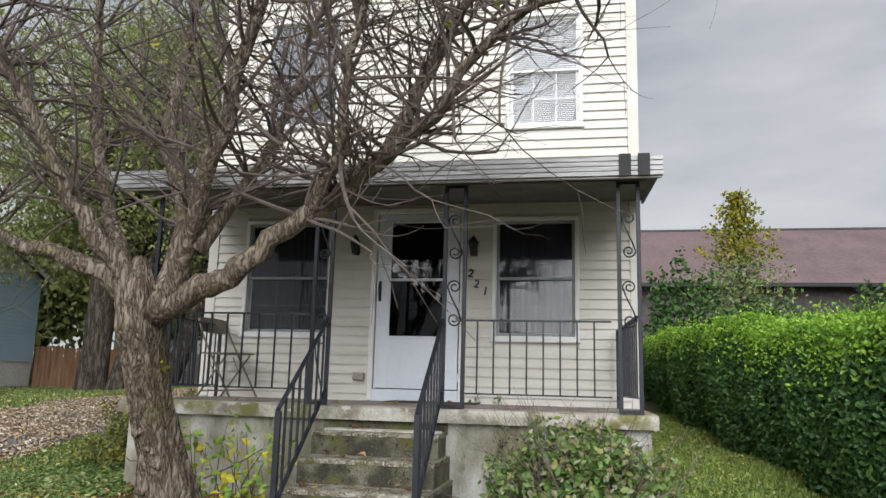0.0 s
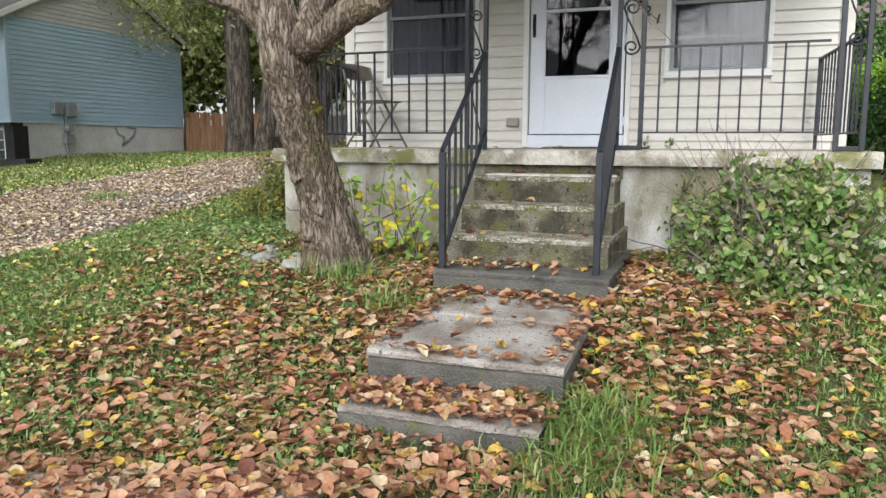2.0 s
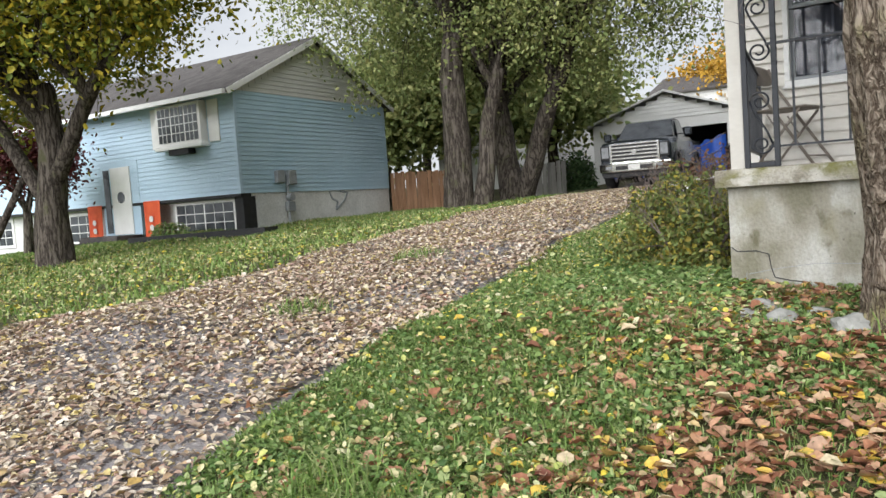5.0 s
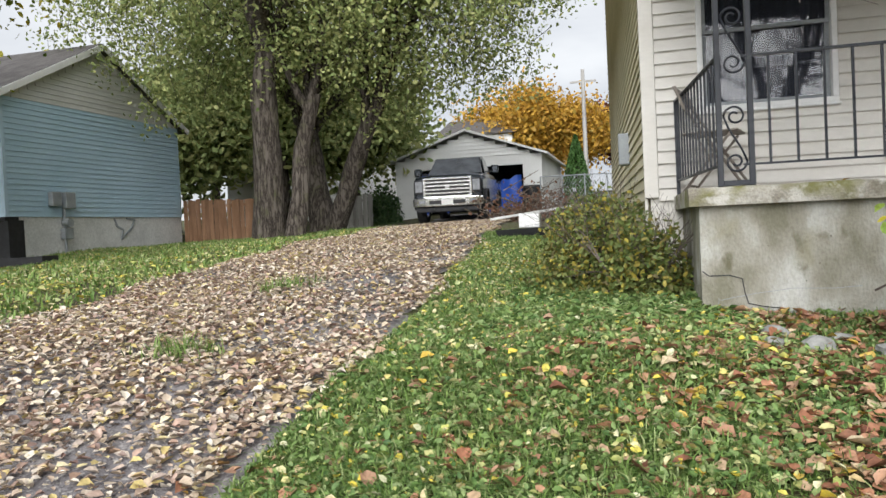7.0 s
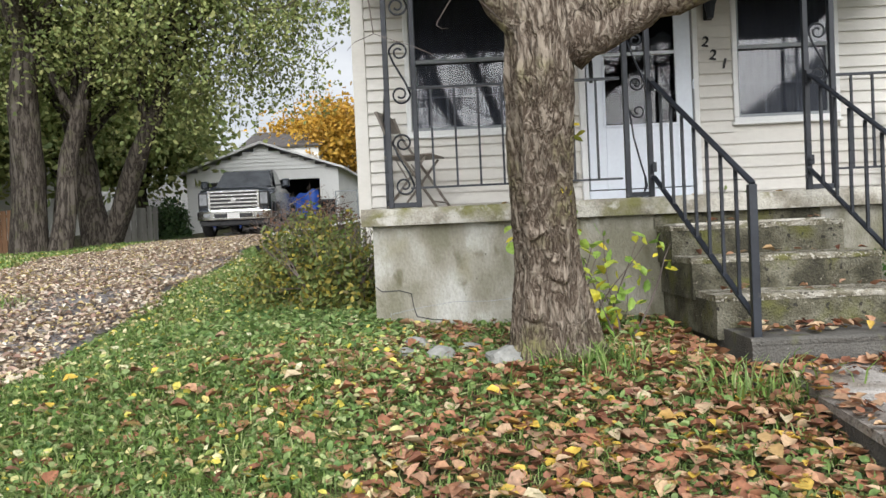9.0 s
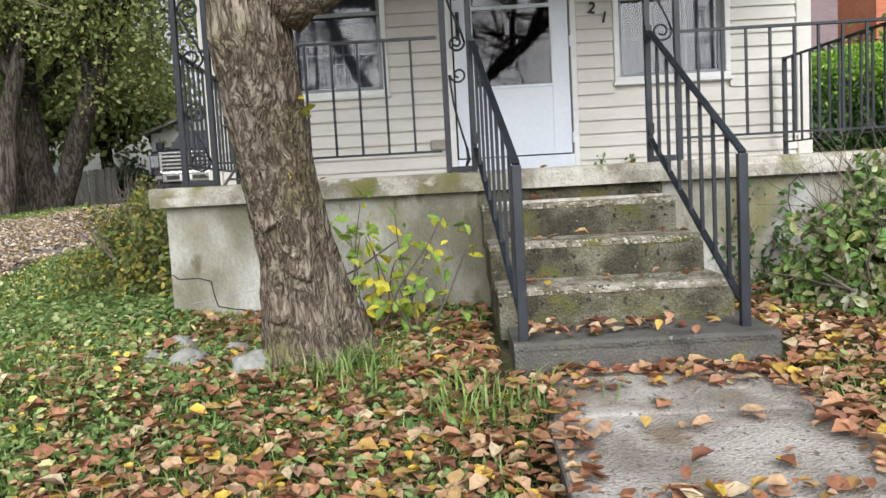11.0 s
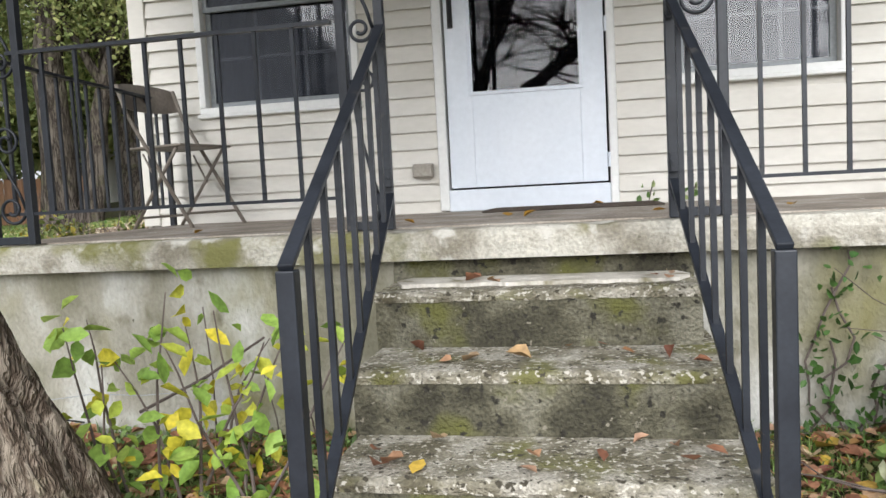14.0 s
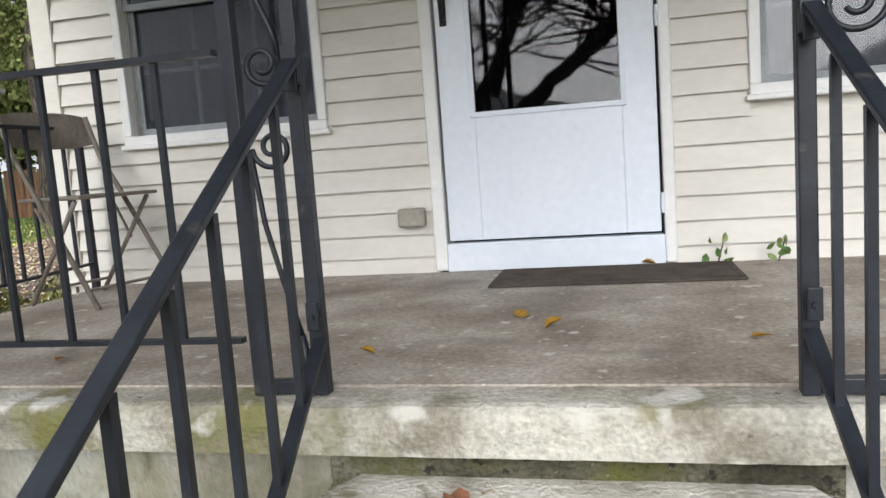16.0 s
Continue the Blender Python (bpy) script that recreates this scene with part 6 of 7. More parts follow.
part("sidelight", Geo().box(-22.1, -21.85, BY0 - 0.05, BY0 - 0.01, 0.85, 2.75), WINK, blue)
part("entry_step", Geo().box(-22.6, -20.2, BY0 - 1.3, BY0, 0.2, 0.62), SHINGLE, blue, bevel=0.02)
part("entry_step", Geo().box(-22.3, -20.5, BY0 - 0.9, BY0 - 0.02, 0.62, 0.78), SHINGLE, blue, bevel=0.02)
for x in (-23.0, -20.3):
    b_ = thing("porch_banner", "orange-red Halloween banner hanging by the blue house door", "banner", "banners")
    vs = []
    for k in range(9):
        vs += [(x + 0.09 * k, BY0 - 0.07 + 0.03 * math.sin(k * 1.4), 0.55), (x + 0.09 * k, BY0 - 0.06, 1.72)]
    part("cloth", Geo().add(vs, [(2 * k, 2 * k + 2, 2 * k + 3, 2 * k + 1) for k in range(8)]), ORANGE, b_)
    for z in (0.95, 1.2):
        part("print", Geo().tube([(x + 0.35, BY0 - 0.115, z), (x + 0.35, BY0 - 0.105, z)], 0.09, 10), FOUNDW, b_)
part("green_panel", Geo().box(-30.4, -29.6, BY0 + 0.28, BY0 + 0.34, 0.3, 1.55), GREENP, blue, "mint green panel")
part("cellar_opening", Geo().box(BX - 0.32, BX + 0.0, BY0 + 0.05, BY0 + 0.5, 0.55, 1.62), BLACKM, blue, "dark covered opening at the corner")
em = thing("electric_meter", "grey electric meter and boxes on the blue wall", "meter")
part("meter_box", Geo().box(BX + 0.02, BX + 0.16, 17.25, 17.55, 1.95, 2.30), GREYM, em, bevel=0.02)
part("meter_box", Geo().box(BX + 0.02, BX + 0.18, 17.68, 18.0, 1.9, 2.3), GREYM, em, bevel=0.02)
part("conduit", Geo().tube([(BX + 0.07, 17.7, 1.9), (BX + 0.07, 17.7, 0.8)], 0.035, 8), GREYM, em)
part("meter_dial", Geo().tube([(BX + 0.02, 17.75, 1.55), (BX + 0.2, 17.75, 1.55)], 0.11, 14), GREYM, em)
part("meter_box", Geo().box(BX + 0.02, BX + 0.15, 17.6, 17.9, 1.15, 1.42), GREYM, em, bevel=0.02)
g = Geo()
for (ya, za), (yb, zb) in zip([(19.6, 1.66), (19.7, 1.45), (19.95, 1.35), (19.85, 1.1), (20.3, 1.4), (20.45, 1.62)], [(19.7, 1.45), (19.95, 1.35), (19.85, 1.1), (20.3, 1.4), (20.45, 1.62), (20.1, 1.66)]):
    g.bar((BX + 0.004 - 0.02, ya, za), (BX + 0.004 - 0.02, yb, zb), 0.05, 0.05)
part("vine_stain", g, GREYM, blue, "grey patched crack in the foundation")

# low dark edging and planks on the lawn by the blue house
pb = thing("landscape_edging", "low dark timber edging lying on the lawn", "edging")
part("timber", Geo().bar((-17.6, 13.6, gz(-17.6, 13.6) + 0.1), (-13.6, 14.2, gz(-13.6, 14.2) + 0.1), 0.5, 0.16), BLACKM, pb)


def fence(name, label, pts, h, mat, w=0.14):
    f = thing(name, label, "fence")
    (xa, ya), (xb, yb) = pts
    L = math.hypot(xb - xa, yb - ya); n = int(L / w)
    me = mesh_of("board", Geo().box(-w * 0.47, w * 0.47, -0.012, 0.012, 0, h), mat)
    for k in range(n):
        t = (k + 0.5) / n
        ob = new("board", me); ob.parent = f
        x, y = xa + (xb - xa) * t, ya + (yb - ya) * t
        ob.matrix_local = pose(x, y, gz(x, y) - 0.05 + 0.02 * math.sin(k * 2.7), 0, 0.8 * math.sin(k * 1.9), math.degrees(math.atan2(yb - ya, xb - xa)))
    for hh in (0.35, h - 0.25):
        part("rail", Geo().bar((xa, ya + 0.03, gz(xa, ya) + hh), (xb, yb + 0.03, gz(xb, yb) + hh), 0.05, 0.08), mat, f)
    return f


fence("wooden_fence", "reddish cedar board fence behind the blue house", ((-16.3, 22.75), (-13.4, 22.9)), 1.35, WOODF)
fence("grey_fence", "leaning weathered grey picket fence by the maples", ((-13.2, 25.6), (-11.2, 25.8)), 1.15, GREYW, 0.16)

# ---- garage, its tarpaulin and bins ----
gar = thing("garage", "white-sided garage with wide open door and low gable", "garage")
GX0, GX1, GYF = -11.7, -6.05, 30.0
gb = gz(-9, 30)
gd = (-10.9, -6.75)
g = Geo(); g.box(GX0, gd[0], GYF, GYF + 0.2, gb - 0.4, 3.6); g.box(gd[1], GX1, GYF, GYF + 0.2, gb - 0.4, 3.6); g.box(gd[0], gd[1], GYF, GYF + 0.2, 3.22, 3.6)
part("front_wall", g, WHITES, gar)
part("gable", lap_siding(GX0, GX1, GYF, GYF, 3.6, 4.5, 0.14, (0, -1, 0), lambda t: 3.6 + 0.95 * (1 - abs(2 * t - 1))), WHITES, gar)
part("side_wall", Geo().box(GX0, GX0 + 0.2, GYF + 0.2, 37, gb - 0.4, 3.6), WHITES, gar)
part("side_wall", Geo().box(GX1 - 0.2, GX1, GYF + 0.2, 37, gb - 0.4, 3.6), WHITES, gar)
part("back_wall", Geo().box(GX0, GX1, 37, 37.2, gb - 0.4, 3.6), WHITES, gar)
xm = (GX0 + GX1) / 2
for xa in (GX0 - 0.25, GX1 + 0.25):
    part("roof_slope", Geo().hexa([(xa, GYF - 0.2, 3.52), (xm, GYF - 0.2, 4.58), (xm, 37.4, 4.58), (xa, 37.4, 3.52), (xa, GYF - 0.2, 3.6), (xm, GYF - 0.2, 4.66), (xm, 37.4, 4.66), (xa, 37.4, 3.6)]), WHITES, gar)
# added black sheet that paints the unlit depth of the garage
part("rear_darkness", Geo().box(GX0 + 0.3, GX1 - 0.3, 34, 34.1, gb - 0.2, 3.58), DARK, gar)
tarp = thing("tarpaulin", "bright blue tarpaulin draped in the garage doorway", "tarpaulin")
vs, n = [], 24
for k in range(n + 1):
    t = k / n; x = -8.6 + 1.75 * t
    vs += [(x, GYF + 0.25 + 0.08 * math.sin(k * 0.9), gb + 0.05), (x, GYF + 0.3 + 0.10 * math.sin(k * 0.7), gb + 0.9 + 0.55 * t + 0.05 * math.sin(k))]
part("sheet", Geo().add(vs, [(2 * k, 2 * k + 2, 2 * k + 3, 2 * k + 1) for k in range(n)]), TARP, tarp, smooth=True)
part("sheet", Geo().box(-10.85, -10.3, GYF + 0.25, GYF + 0.3, gb + 0.9, 3.1), TARP, tarp)
bin_ = thing("rubbish_bin", "black round rubbish bin beside the garage", "bin")
part("bin_body", Geo().tube([(-6.25, 28.6, gz(-6.2, 28.6) + 0.0), (-6.25, 28.6, gz(-6.2, 28.6) + 0.85)], [0.26, 0.33], 18), BLACKM, bin_)
part("bin_lid", Geo().tube([(-6.25, 28.6, gz(-6.2, 28.6) + 0.85), (-6.25, 28.6, gz(-6.2, 28.6) + 0.93)], [0.36, 0.3], 18), BLACKM, bin_)
brush = thing("brush_pile", "heap of cut brown branches beside the truck", "brush pile")
g = Geo(); r = random.Random(77); tps = []
for k in range(150):
    a = r.uniform(0, 6.28); d = Vector((math.cos(a), math.sin(a) * 0.5, r.uniform(-0.1, 0.6)))
    p0 = Vector((-5.5 + r.gauss(0, 0.6), 21.2 + r.gauss(0, 0.4), gz(-5.5, 21) + abs(r.gauss(0, 0.3))))
    g.tube([p0, p0 + d * r.uniform(0.4, 1.0)], [0.014, 0.006], 4); tps.append(tuple(p0 + d * 0.3))
part("sticks", g, BARK, brush)
ob = new("dry_leaves", leaf_cloud("dry_leaves", np.repeat(np.array(tps), 5, 0) + rng.normal(size=(750, 3)) * 0.15, 0.11, leaf_material("dry_brush_leaves", [(0.12, 0.06, 0.04), (0.2, 0.11, 0.07), (0.15, 0.08, 0.05)]))); ob.parent = brush
bd = thing("long_board", "pale board lying on the grass by the brush pile", "board")
part("board", Geo().bar((-5.9, 18.9, gz(-5.9, 18.9) + 0.12), (-4.0, 20.4, gz(-4, 20.4) + 0.35), 0.12, 0.05), FOUNDW, bd)
wb = thing("white_block", "white block on a black tray at the grass edge", "block")
part("block", Geo().box(-4.35, -4.05, 12.9, 13.15, gz(-4.2, 13) + 0.14, gz(-4.2, 13) + 0.34), FOUNDW, wb, bevel=0.02)
part("tray", Geo().hexa([(-4.6, 12.7, gz(-4.3, 13)), (-3.75, 12.8, gz(-4.3, 13) + 0.02), (-3.75, 13.3, gz(-4.3, 13) + 0.05), (-4.6, 13.3, gz(-4.3, 13)), (-4.65, 12.65, gz(-4.3, 13) + 0.12), (-3.7, 12.75, gz(-4.3, 13) + 0.14), (-3.7, 13.35, gz(-4.3, 13) + 0.14), (-4.65, 13.35, gz(-4.3, 13) + 0.12)]), BLACKM, wb)
cf = thing("chain_link_fence", "low chain-link fence beside the garage", "fence")
for k in range(5):
    x = -5.9 + k * 0.75
    part("post", Geo().tube([(x, 28.2, gz(x, 28.2)), (x, 28.2, gz(x, 28.2) + 1.2)], 0.025, 6), GREYM, cf)
part("top_rail", Geo().tube([(-5.9, 28.2, gz(-5.9, 28.2) + 1.2), (-2.9, 28.2, gz(-2.9, 28.2) + 1.2)], 0.02, 6), GREYM, cf)
g = Geo()
for k in range(30):
    x = -5.9 + k * 0.1
    g.bar((x, 28.2, gz(x, 28.2) + 0.05), (x + 0.6 if x < -3.5 else x, 28.2, gz(x, 28.2) + 1.18), 0.006)
    g.bar((x, 28.2, gz(x, 28.2) + 1.18), (x + 0.6 if x < -3.5 else x, 28.2, gz(x, 28.2) + 0.05), 0.006)
part("mesh_wire", g, GREYM, cf)
# cone conifer
con = thing("conifer", "narrow cone-shaped green conifer behind the fence", "conifer")
part("trunk", Geo().tube([(-5.25, 36, gz(-5, 36) - 0.2), (-5.25, 36, gz(-5, 36) + 2.4)], [0.1, 0.03], 8), DBARK, con)
t = rng.random(3500) ** 0.7; a = rng.uniform(0, 6.28, 3500); rr = 0.75 * (1 - t) ** 0.8 * rng.uniform(0.75, 1.05, 3500)
ob = new("foliage", leaf_cloud("foliage", np.column_stack([-5.25 + rr * np.cos(a), 36 + rr * np.sin(a), gz(-5, 36) + 0.1 + t * 2.85]), 0.15, L_CONI)); ob.parent = con
pole = thing("utility_pole", "distant grey wooden utility pole", "pole")
part("shaft", Geo().tube([(-5.7, 50, gz(-5.7, 50)), (-5.7, 50, 10.4)], [0.16, 0.11], 10), GREYW, pole)
part("crossarm", Geo().box(-6.5, -4.9, 49.95, 50.05, 9.6, 9.72), GREYW, pole)


def plain_house(name, label, x0, x1, y0, y1, z1, ridge, mat, axis="y"):
    h = thing(name, label, "house"); zb = gz((x0 + x1) / 2, y0) - 0.5
    part("wall", Geo().box(x0, x1, y0, y1, zb, z1), mat, h)
    part("siding", lap_siding(x0, x1, y0, y0, zb + 0.5, z1, 0.2, (0, -1, 0)), mat, h)
    if axis == "y":
        m = (x0 + x1) / 2
        part("gable", lap_siding(x0, x1, y0, y0, z1, ridge, 0.2, (0, -1, 0), lambda t: z1 + (ridge - z1) * (1 - abs(2 * t - 1))), mat, h)
        for xa in (x0 - 0.3, x1 + 0.3):
            part("roof_slope", Geo().hexa([(xa, y0 - 0.3, z1 - 0.1), (m, y0 - 0.3, ridge), (m, y1, ridge), (xa, y1, z1 - 0.1), (xa, y0 - 0.3, z1), (m, y0 - 0.3, ridge + 0.1), (m, y1, ridge + 0.1), (xa, y1, z1)]), SHINGLE, h)
    else:
        m = (y0 + y1) / 2
        for ya in (y0 - 0.3, y1 + 0.3):
            part("roof_slope", Geo().hexa([(x0 - 0.3, ya, z1 - 0.1), (x1 + 0.3, ya, z1 - 0.1), (x1 + 0.3, m, ridge), (x0 - 0.3, m, ridge), (x0 - 0.3, ya, z1), (x1 + 0.3, ya, z1), (x1 + 0.3, m, ridge + 0.1), (x0 - 0.3, m, ridge + 0.1)]), SHINGLE, h)
    for k in range(2):
        xw = x0 + (x1 - x0) * (0.28 + 0.4 * k)
        w = part("window", Geo().box(xw - 0.5, xw + 0.5, y0 - 0.06, y0 + 0.02, z1 - 1.9, z1 - 0.6), TRIMW, h)
        part("pane", Geo().box(xw - 0.42, xw + 0.42, y0 - 0.07, y0 - 0.062, z1 - 1.82, z1 - 0.68), WINK, w)
    return h


plain_house("neighbour_house", "white-sided house behind the maples", -22.5, -15.6, 36, 46, 6.2, 8.0, WHITES)
plain_house("far_white_house", "tall white house rising behind the garage", -15.5, -10.6, 52, 60, 7.2, 8.6, FOUNDW, "x")
plain_house("left_neighbour_house", "pale grey house at the end of the lawn", -58, -47, 22, 30, 3.4, 5.0, WHITES, "x")

# carport, bins and parked car beyond the lawn
cpt = thing("carport", "white flat-roofed carport beside the blue house", "carport")
part("roof", Geo().box(-43.5, -32, 17.0, 22, 2.35, 2.75), SHINGLE, cpt)
part("fascia", Geo().box(-43.5, -32, 16.9, 17.0, 2.3, 2.75), TRIMW, cpt)
for x in (-43.2, -38.2, -32.6):
    part("pillar", Geo().box(x - 0.2, x + 0.2, 17.1, 17.5, gz(x, 17) - 0.2, 2.35), TRIMW, cpt)
part("back_wall", Geo().box(-43.5, -32, 21.8, 22, gz(-38, 22) - 0.2, 2.35), WHITES, cpt)
for x in (-37.9, -38.7):
    yb = thing("yellow_bin", "yellow plastic recycling bin by the carport", "bin", "yellow bins")
    z = gz(x, 15.9)
    part("bin_body", Geo().hexa([(x - 0.3, 15.6, z), (x + 0.3, 15.6, z), (x + 0.3, 16.2, z), (x - 0.3, 16.2, z), (x - 0.37, 15.55, z + 0.9), (x + 0.37, 15.55, z + 0.9), (x + 0.37, 16.25, z + 0.9), (x - 0.37, 16.25, z + 0.9)]), YELLOW, yb, bevel=0.02)
    part("bin_lid", Geo().box(x - 0.4, x + 0.4, 15.5, 16.3, z + 0.9, z + 0.98), YELLOW, yb, bevel=0.02)


def loft(sections):
    """A shell through closed sections of equal point count."""
    g = Geo(); m = len(sections[0]); vs = [p for s in sections for p in s]
    fs = [(k * m + j, k * m + (j + 1) % m, (k + 1) * m + (j + 1) % m, (k + 1) * m + j) for k in range(len(sections) - 1) for j in range(m)]
    fs += [tuple(reversed(range(m))), tuple((len(sections) - 1) * m + j for j in range(m))]
    return g.add(vs, fs)


def section(y, w, z0, z1, tuck=0.06, crown=0.04):
    return [(-w + tuck, y, z0), (-w, y, z0 + 0.12), (-w, y, z1 - 0.16), (-w + 0.07, y, z1 - 0.02), (-w * 0.5, y, z1 + crown), (w * 0.5, y, z1 + crown), (w - 0.07, y, z1 - 0.02), (w, y, z1 - 0.16), (w, y, z0 + 0.12), (w - tuck, y, z0)]


def wheel(car, x, y, r, w):
    t = part("wheel", Geo().disc((x, y, r), r * 0.62, (1, 0, 0), w * 0.9, 18), CHROME, car)
    g = Geo(); ring = [(w / 2 * 0.8, r * 0.6), (w / 2, r * 0.72), (w / 2, r * 0.94), (w / 2 * 0.8, r), (-w / 2 * 0.8, r), (-w / 2, r * 0.94), (-w / 2, r * 0.72), (-w / 2 * 0.8, r * 0.6)]
    n = 24; vs = [(x + dx, y + rr * math.cos(2 * math.pi * k / n), r + rr * math.sin(2 * math.pi * k / n)) for k in range(n) for dx, rr in ring]
    m = len(ring)
    g.add(vs, [(k * m + j, k * m + (j + 1) % m, ((k + 1) % n) * m + (j + 1) % m, ((k + 1) % n) * m + j) for k in range(n) for j in range(m)])
    part("tyre", g, TYRE, t, smooth=True)


# ---- the pickup truck ----
def pickup():
    c = thing("pickup_truck", "dark grey pickup truck with chrome grille parked on the drive", "truck")
    w = 0.99
    part("front_body", loft([section(0.10, w - 0.10, 0.55, 1.22), section(0.2, w - 0.02, 0.5, 1.29), section(1.0, w, 0.45, 1.34), section(1.55, w, 0.45, 1.37)]), PAINTK, c, smooth=False, bevel=0.02)
    part("cab_body", loft([section(1.55, w, 0.45, 1.37), section(2.5, w, 0.45, 1.37), section(3.9, w, 0.45, 1.37)]), PAINTK, c)
    part("cab_roof", loft([[(-0.86, 1.55, 1.27), (0.86, 1.55, 1.27), (0.80, 1.62, 1.30), (-0.80, 1.62, 1.30)], [(-0.80, 2.25, 1.27), (0.80, 2.25, 1.27), (0.68, 2.32, 1.88), (-0.68, 2.32, 1.88)], [(-0.80, 2.7, 1.27), (0.80, 2.7, 1.27), (0.68, 2.7, 1.93), (-0.68, 2.7, 1.93)], [(-0.82, 3.7, 1.27), (0.82, 3.7, 1.27), (0.66, 3.6, 1.90), (-0.66, 3.6, 1.90)]]), PAINTK, c)
    part("windscreen", Geo().hexa([(-0.79, 1.57, 1.40), (0.79, 1.57, 1.40), (0.79, 1.62, 1.40), (-0.79, 1.62, 1.40), (-0.66, 2.22, 1.86), (0.66, 2.22, 1.86), (0.66, 2.31, 1.86), (-0.66, 2.31, 1.86)]), WINK, c, "dark reflecting windscreen")
    for s in (-1, 1):
        part("side_window", Geo().hexa([(s * 0.845, 2.15, 1.34), (s * 0.845, 3.5, 1.34), (s * 0.83, 3.5, 1.34), (s * 0.83, 2.15, 1.34), (s * 0.72, 2.5, 1.82), (s * 0.72, 3.4, 1.82), (s * 0.70, 3.4, 1.82), (s * 0.70, 2.5, 1.82)]), WINK, c)
    part("cargo_bed", loft([section(3.95, w, 0.5, 1.28, crown=-0.0), section(5.75, w, 0.5, 1.28, crown=0.0)]), PAINTK, c)
    gr = part("grille", Geo().box(-0.66, 0.66, 0.06, 0.14, 0.74, 1.20), BLACKM, c, bevel=0.03)
    for k in range(4):
        part("grille_bar", Geo().box(-0.62, 0.62, 0.03, 0.07, 0.80 + 0.10 * k, 0.845 + 0.10 * k), CHROME, gr)
    g = Geo(); g.box(-0.68, 0.68, 0.035, 0.09, 1.19, 1.24); g.box(-0.68, 0.68, 0.035, 0.09, 0.71, 0.75); g.box(-0.68, -0.61, 0.035, 0.09, 0.75, 1.19); g.box(0.61, 0.68, 0.035, 0.09, 0.75, 1.19)
    part("grille_surround", g, CHROME, gr, bevel=0.01)
    part("badge", Geo().tube([(0, 0.02, 0.99), (0, 0.04, 0.99)], 0.07, 16), CHROME, gr)
    for s in (-1, 1):
        hl = part("headlight", Geo().box(s * 0.80 - 0.13, s * 0.80 + 0.13, 0.05, 0.2, 0.80, 1.20), BLACKM, c, "dark-bezelled headlight", bevel=0.03)
        part("lens", Geo().box(s * 0.80 - 0.10, s * 0.80 + 0.10, 0.035, 0.06, 0.86, 1.16), LAMPG, hl, bevel=0.02)
        part("fog_lamp", Geo().box(s * 0.70 - 0.08, s * 0.70 + 0.08, -0.06, -0.03, 0.55, 0.63), LAMPG, c)
        part("tow_hook", Geo().box(s * 0.42 - 0.04, s * 0.42 + 0.04, -0.02, 0.1, 0.36, 0.42), BLACKM, c)
        m = part("side_mirror", Geo().box(s * 1.16 - 0.11, s * 1.16 + 0.11, 1.85, 1.97, 1.36, 1.60), PAINTK, c, bevel=0.04)
        part("mirror_arm", Geo().box(min(s * 0.86, s * 1.06), max(s * 0.86, s * 1.06), 1.9, 1.94, 1.40, 1.44), BLACKM, m)
        for y in (0.95, 4.65):
            wheel(c, s * 0.86, y, 0.40, 0.27)
            part("wheel_arch", Geo().tube([(s * 1.0, y + 0.47 * math.cos(a), 0.42 + 0.47 * math.sin(a)) for a in np.linspace(-0.1, 3.24, 14)], 0.03, 6), BLACKM, c)
    part("bumper", loft([[(-0.99, 0.15, 0.46), (-0.99, 0.15, 0.70), (-0.97, 0.03, 0.70), (-0.97, 0.03, 0.46)], [(-0.6, 0.1, 0.44), (-0.6, 0.1, 0.72), (-0.6, -0.06, 0.70), (-0.6, -0.06, 0.46)], [(0.6, 0.1, 0.44), (0.6, 0.1, 0.72), (0.6, -0.06, 0.70), (0.6, -0.06, 0.46)], [(0.99, 0.15, 0.46), (0.99, 0.15, 0.70), (0.97, 0.03, 0.70), (0.97, 0.03, 0.46)]]), CHROME, c, "chrome front bumper", bevel=0.02)
    part("air_dam", Geo().box(-0.9, 0.9, 0.05, 0.3, 0.30, 0.45), BLACKM, c, bevel=0.03)
    part("bumper_opening", Geo().box(-0.5, 0.5, -0.066, -0.05, 0.52, 0.62), BLACKM, c)
    part("number_plate", Geo().box(-0.16, 0.16, -0.085, -0.07, 0.50, 0.64), FOUNDW, c, "white number plate")
    part("chassis", Geo().box(-0.7, 0.7, 0.4, 5.5, 0.3, 0.5), BLACKM, c)
    return c


tr = pickup(); tr.matrix_world = pose(-7.72, 22.2, gz(-7.72, 23.5) + 0.0, 1.6, 0, 5)

sedan = thing("parked_car", "dark parked car with red tail lamps under the carport", "car")
zc = gz(-33.5, 16)
part("body", loft([[(x, y * 0.86, z) for x, y, z in section(-2.1, 0.8, 0.4, 0.85)], section(-1.9, 0.86, 0.3, 0.95), section(0, 0.88, 0.3, 0.98), section(2.1, 0.84, 0.32, 0.82)]), REDCAR, sedan)
part("cabin", loft([[(-0.7, -1.5, 0.94), (0.7, -1.5, 0.94), (0.65, -1.4, 0.98), (-0.65, -1.4, 0.98)], [(-0.7, -0.8, 0.94), (0.7, -0.8, 0.94), (0.55, -0.7, 1.42), (-0.55, -0.7, 1.42)], [(-0.7, 0.5, 0.94), (0.7, 0.5, 0.94), (0.55, 0.3, 1.42), (-0.55, 0.3, 1.42)], [(-0.7, 1.2, 0.94), (0.7, 1.2, 0.94), (0.65, 1.1, 0.97), (-0.65, 1.1, 0.97)]]), WINK, sedan)
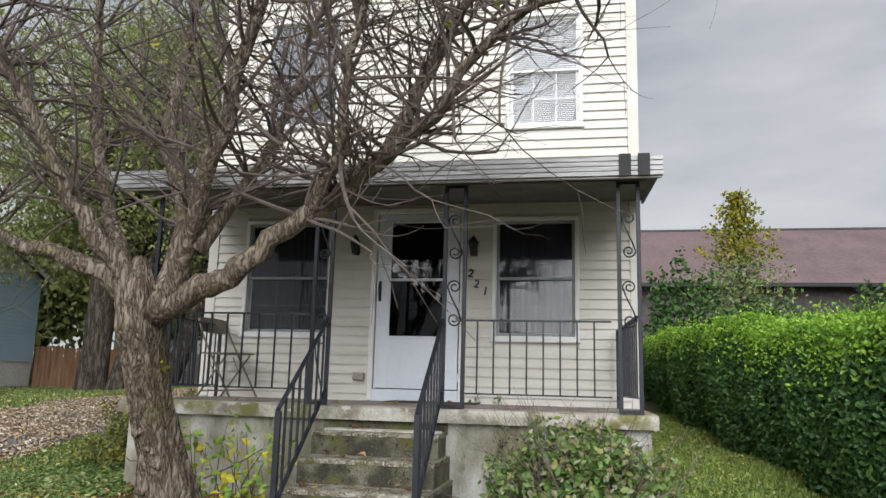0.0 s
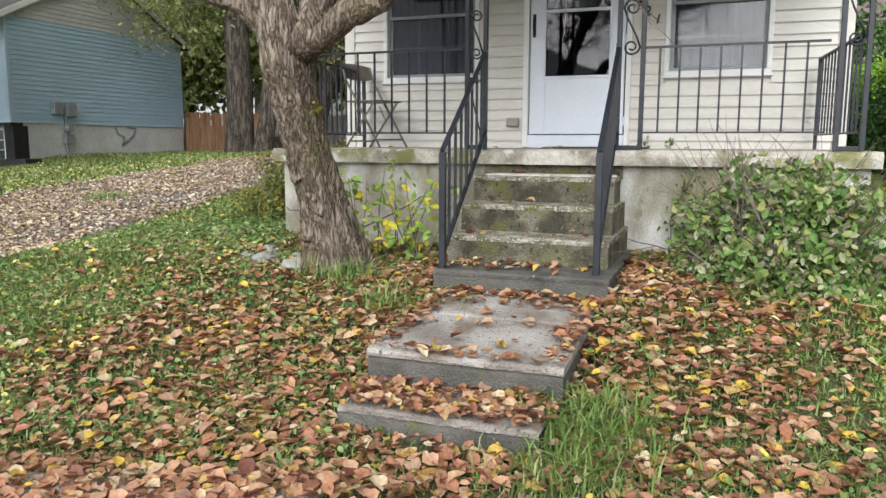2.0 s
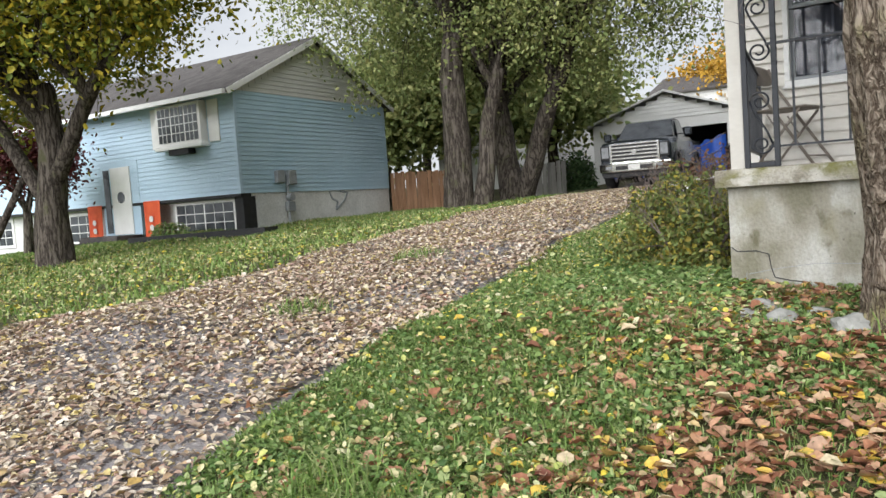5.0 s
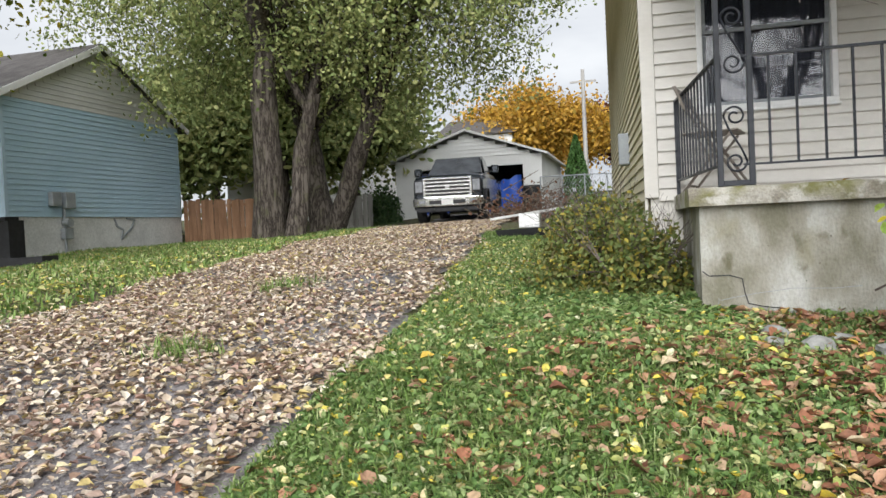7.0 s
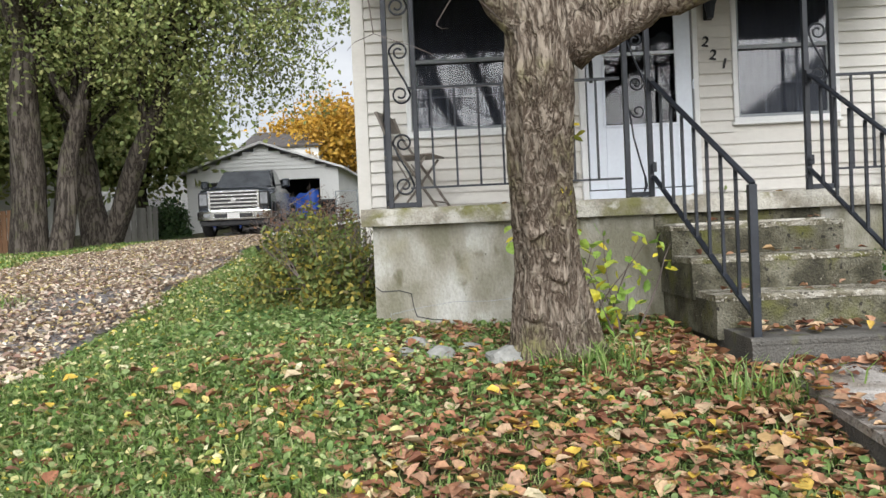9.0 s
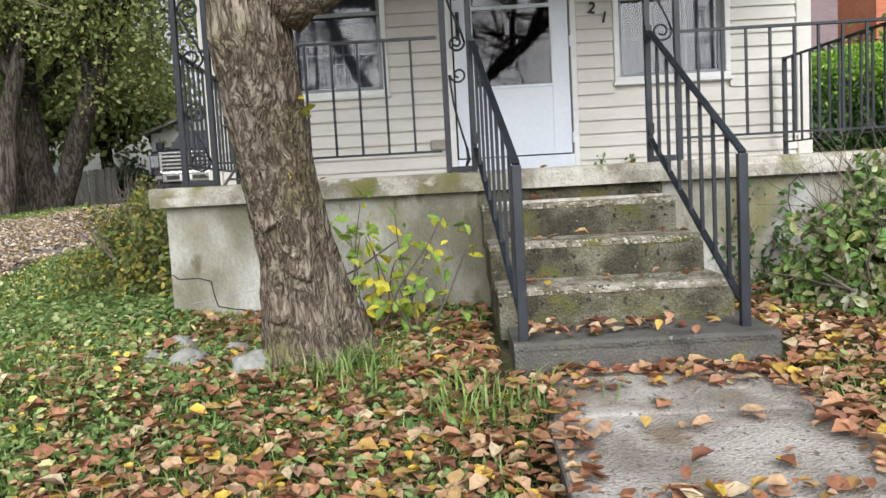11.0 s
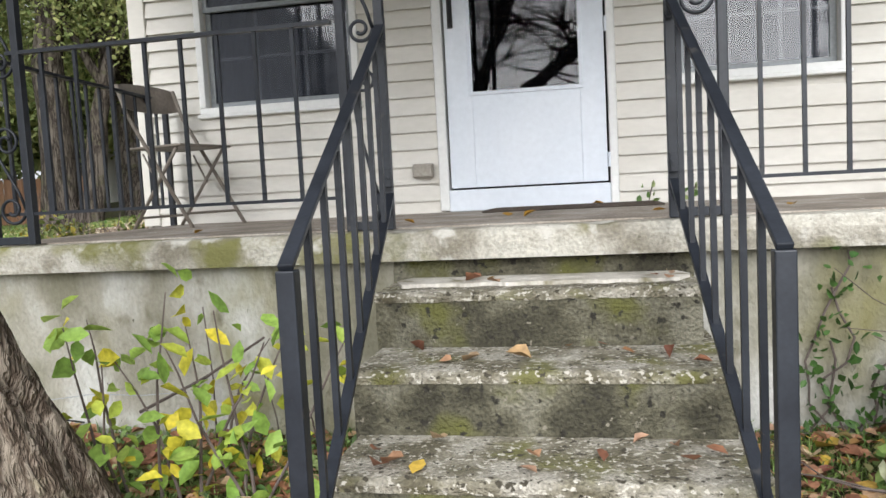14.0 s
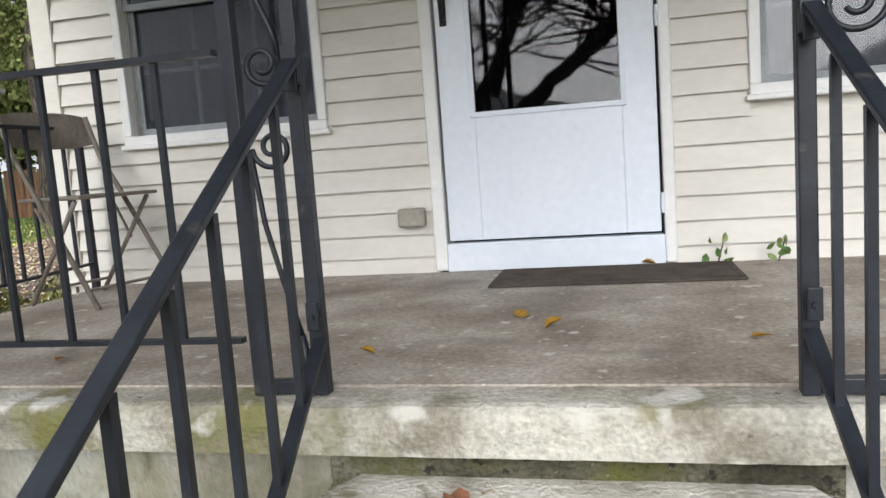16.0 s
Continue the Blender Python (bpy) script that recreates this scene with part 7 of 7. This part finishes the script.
for s in (-1, 1):
    part("tail_lamp", Geo().box(s * 0.6 - 0.2, s * 0.6 + 0.2, -2.12, -2.0, 0.68, 0.82), REDL, sedan)
    for y in (-1.3, 1.35):
        wheel(sedan, s * 0.74, y, 0.31, 0.2)
sedan.matrix_world = pose(-34.0, 16.6, zc, 0, 0, 25)

# ---- long building beyond the hedge ----
bb = thing("long_building", "long low building with a brown shingled roof behind the trees", "building")
# wall borrows the dark shingle colour to paint the shade of the eaves
part("wall", Geo().box(1.0, 60, 45, 61, 1, 7.3), SHINGLE, bb, "wall under the eaves, shade put into its dark colour")
part("roof_slope", Geo().hexa([(0.4, 44.2, 7.1), (60.5, 44.2, 7.1), (60.5, 52, 11.6), (0.4, 52, 11.6), (0.4, 44.2, 7.25), (60.5, 44.2, 7.25), (60.5, 52, 11.75), (0.4, 52, 11.75)]), MEADOW, bb, "brown shingled roof slope")
part("roof_slope", Geo().hexa([(0.4, 52, 11.6), (60.5, 52, 11.6), (60.5, 61.5, 6.5), (0.4, 61.5, 6.5), (0.4, 52, 11.75), (60.5, 52, 11.75), (60.5, 61.5, 6.65), (0.4, 61.5, 6.65)]), MEADOW, bb)
part("ridge_cap", Geo().box(0.4, 60.5, 51.85, 52.15, 11.7, 11.82), SHINGLE, bb)
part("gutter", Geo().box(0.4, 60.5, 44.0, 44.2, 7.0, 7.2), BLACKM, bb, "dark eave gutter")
ob_b = thing("brick_building", "tall orange-red brick building beyond the hedge", "building")
part("wall", Geo().box(13.3, 30, 28, 30.5, 0.8, 7.6), BRICK, ob_b)
for k in range(86):
    if k % 3 == 0:
        part("brick_course", Geo().box(13.29, 30, 27.985, 28, 0.9 + k * 0.078, 0.9 + k * 0.078 + 0.06), BRICK, ob_b)
part("roof", Geo().hexa([(13.15, 27.7, 7.55), (30.2, 27.7, 7.55), (30.2, 30.6, 7.55), (13.15, 30.6, 7.55), (14.2, 29, 8.8), (29, 29, 8.8), (29, 29.4, 8.8), (14.2, 29.4, 8.8)]), SHINGLE, ob_b)
part("fascia", Geo().box(13.15, 30.2, 27.6, 27.7, 7.45, 7.7), TRIMW, ob_b)

# service box on the side wall and small plants at the sill
sb = thing("service_box", "small grey service box on the side wall", "service box")
part("box", Geo().box(side_x(HX0, 10.9) - 0.12, side_x(HX0, 10.9) + 0.02, 10.8, 11.05, 1.6, 1.95), GREYM, sb, bevel=0.015)
for x in (0.38, 0.60):
    wp = thing("wall_weed", "small green weed growing at the foot of the siding", "weed", "wall weeds")
    part("stem", Geo().tube([(x, 8.33, PZ), (x + 0.02, 8.31, PZ + 0.09)], 0.003, 4), TWIG, wp)
    q = np.array([(x + rng.normal(0, 0.03), 8.31 + rng.normal(0, 0.015), PZ + rng.uniform(0.02, 0.11)) for _ in range(7)])
    ob = new("foliage", leaf_cloud("foliage", q, 0.045, L_WEED)); ob.parent = wp

# ---- lap siding boards of the cream house ----
ROW = 0.0981
z = 1.134
while z < HT - 0.1:
    holes = [(a - 0.04, b + 0.04, c - 0.06, d + 0.04) for a, b, c, d in OPEN]
    for a, b in spans(z + ROW / 2, holes, HX0 + 0.086, HX1 - 0.086):
        if b - a < 0.03:
            continue
        g = Geo()
        prof = [(-0.023, -0.009), (-0.017, -0.009), (-0.012, 0.004), (0.019, 0.004), (0.019, ROW - 0.001), (-0.001, ROW - 0.001)]
        g.add([(x, HY + dy, z + dz) for x in (a, b) for dy, dz in prof], [(5, 4, 3, 2, 1, 0), (6, 7, 8, 9, 10, 11)] + [(k, (k + 1) % 6, 6 + (k + 1) % 6, 6 + k) for k in range(6)])
        part("siding_board", g, SIDING, wall_front)
    if z > 0.9:
        g = Geo(); ya, yb = HY + 0.112, HB
        xa, xb = side_x(HX0, ya), side_x(HX0, yb)
        g.hexa([(xa - 0.018, ya, z), (xa + 0.019, ya, z), (xb + 0.019, yb, z), (xb - 0.018, yb, z), (xa - 0.001, ya, z + ROW - 0.001), (xa + 0.019, ya, z + ROW - 0.001), (xb + 0.019, yb, z + ROW - 0.001), (xb - 0.001, yb, z + ROW - 0.001)])
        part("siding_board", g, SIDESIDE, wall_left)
    z += ROW
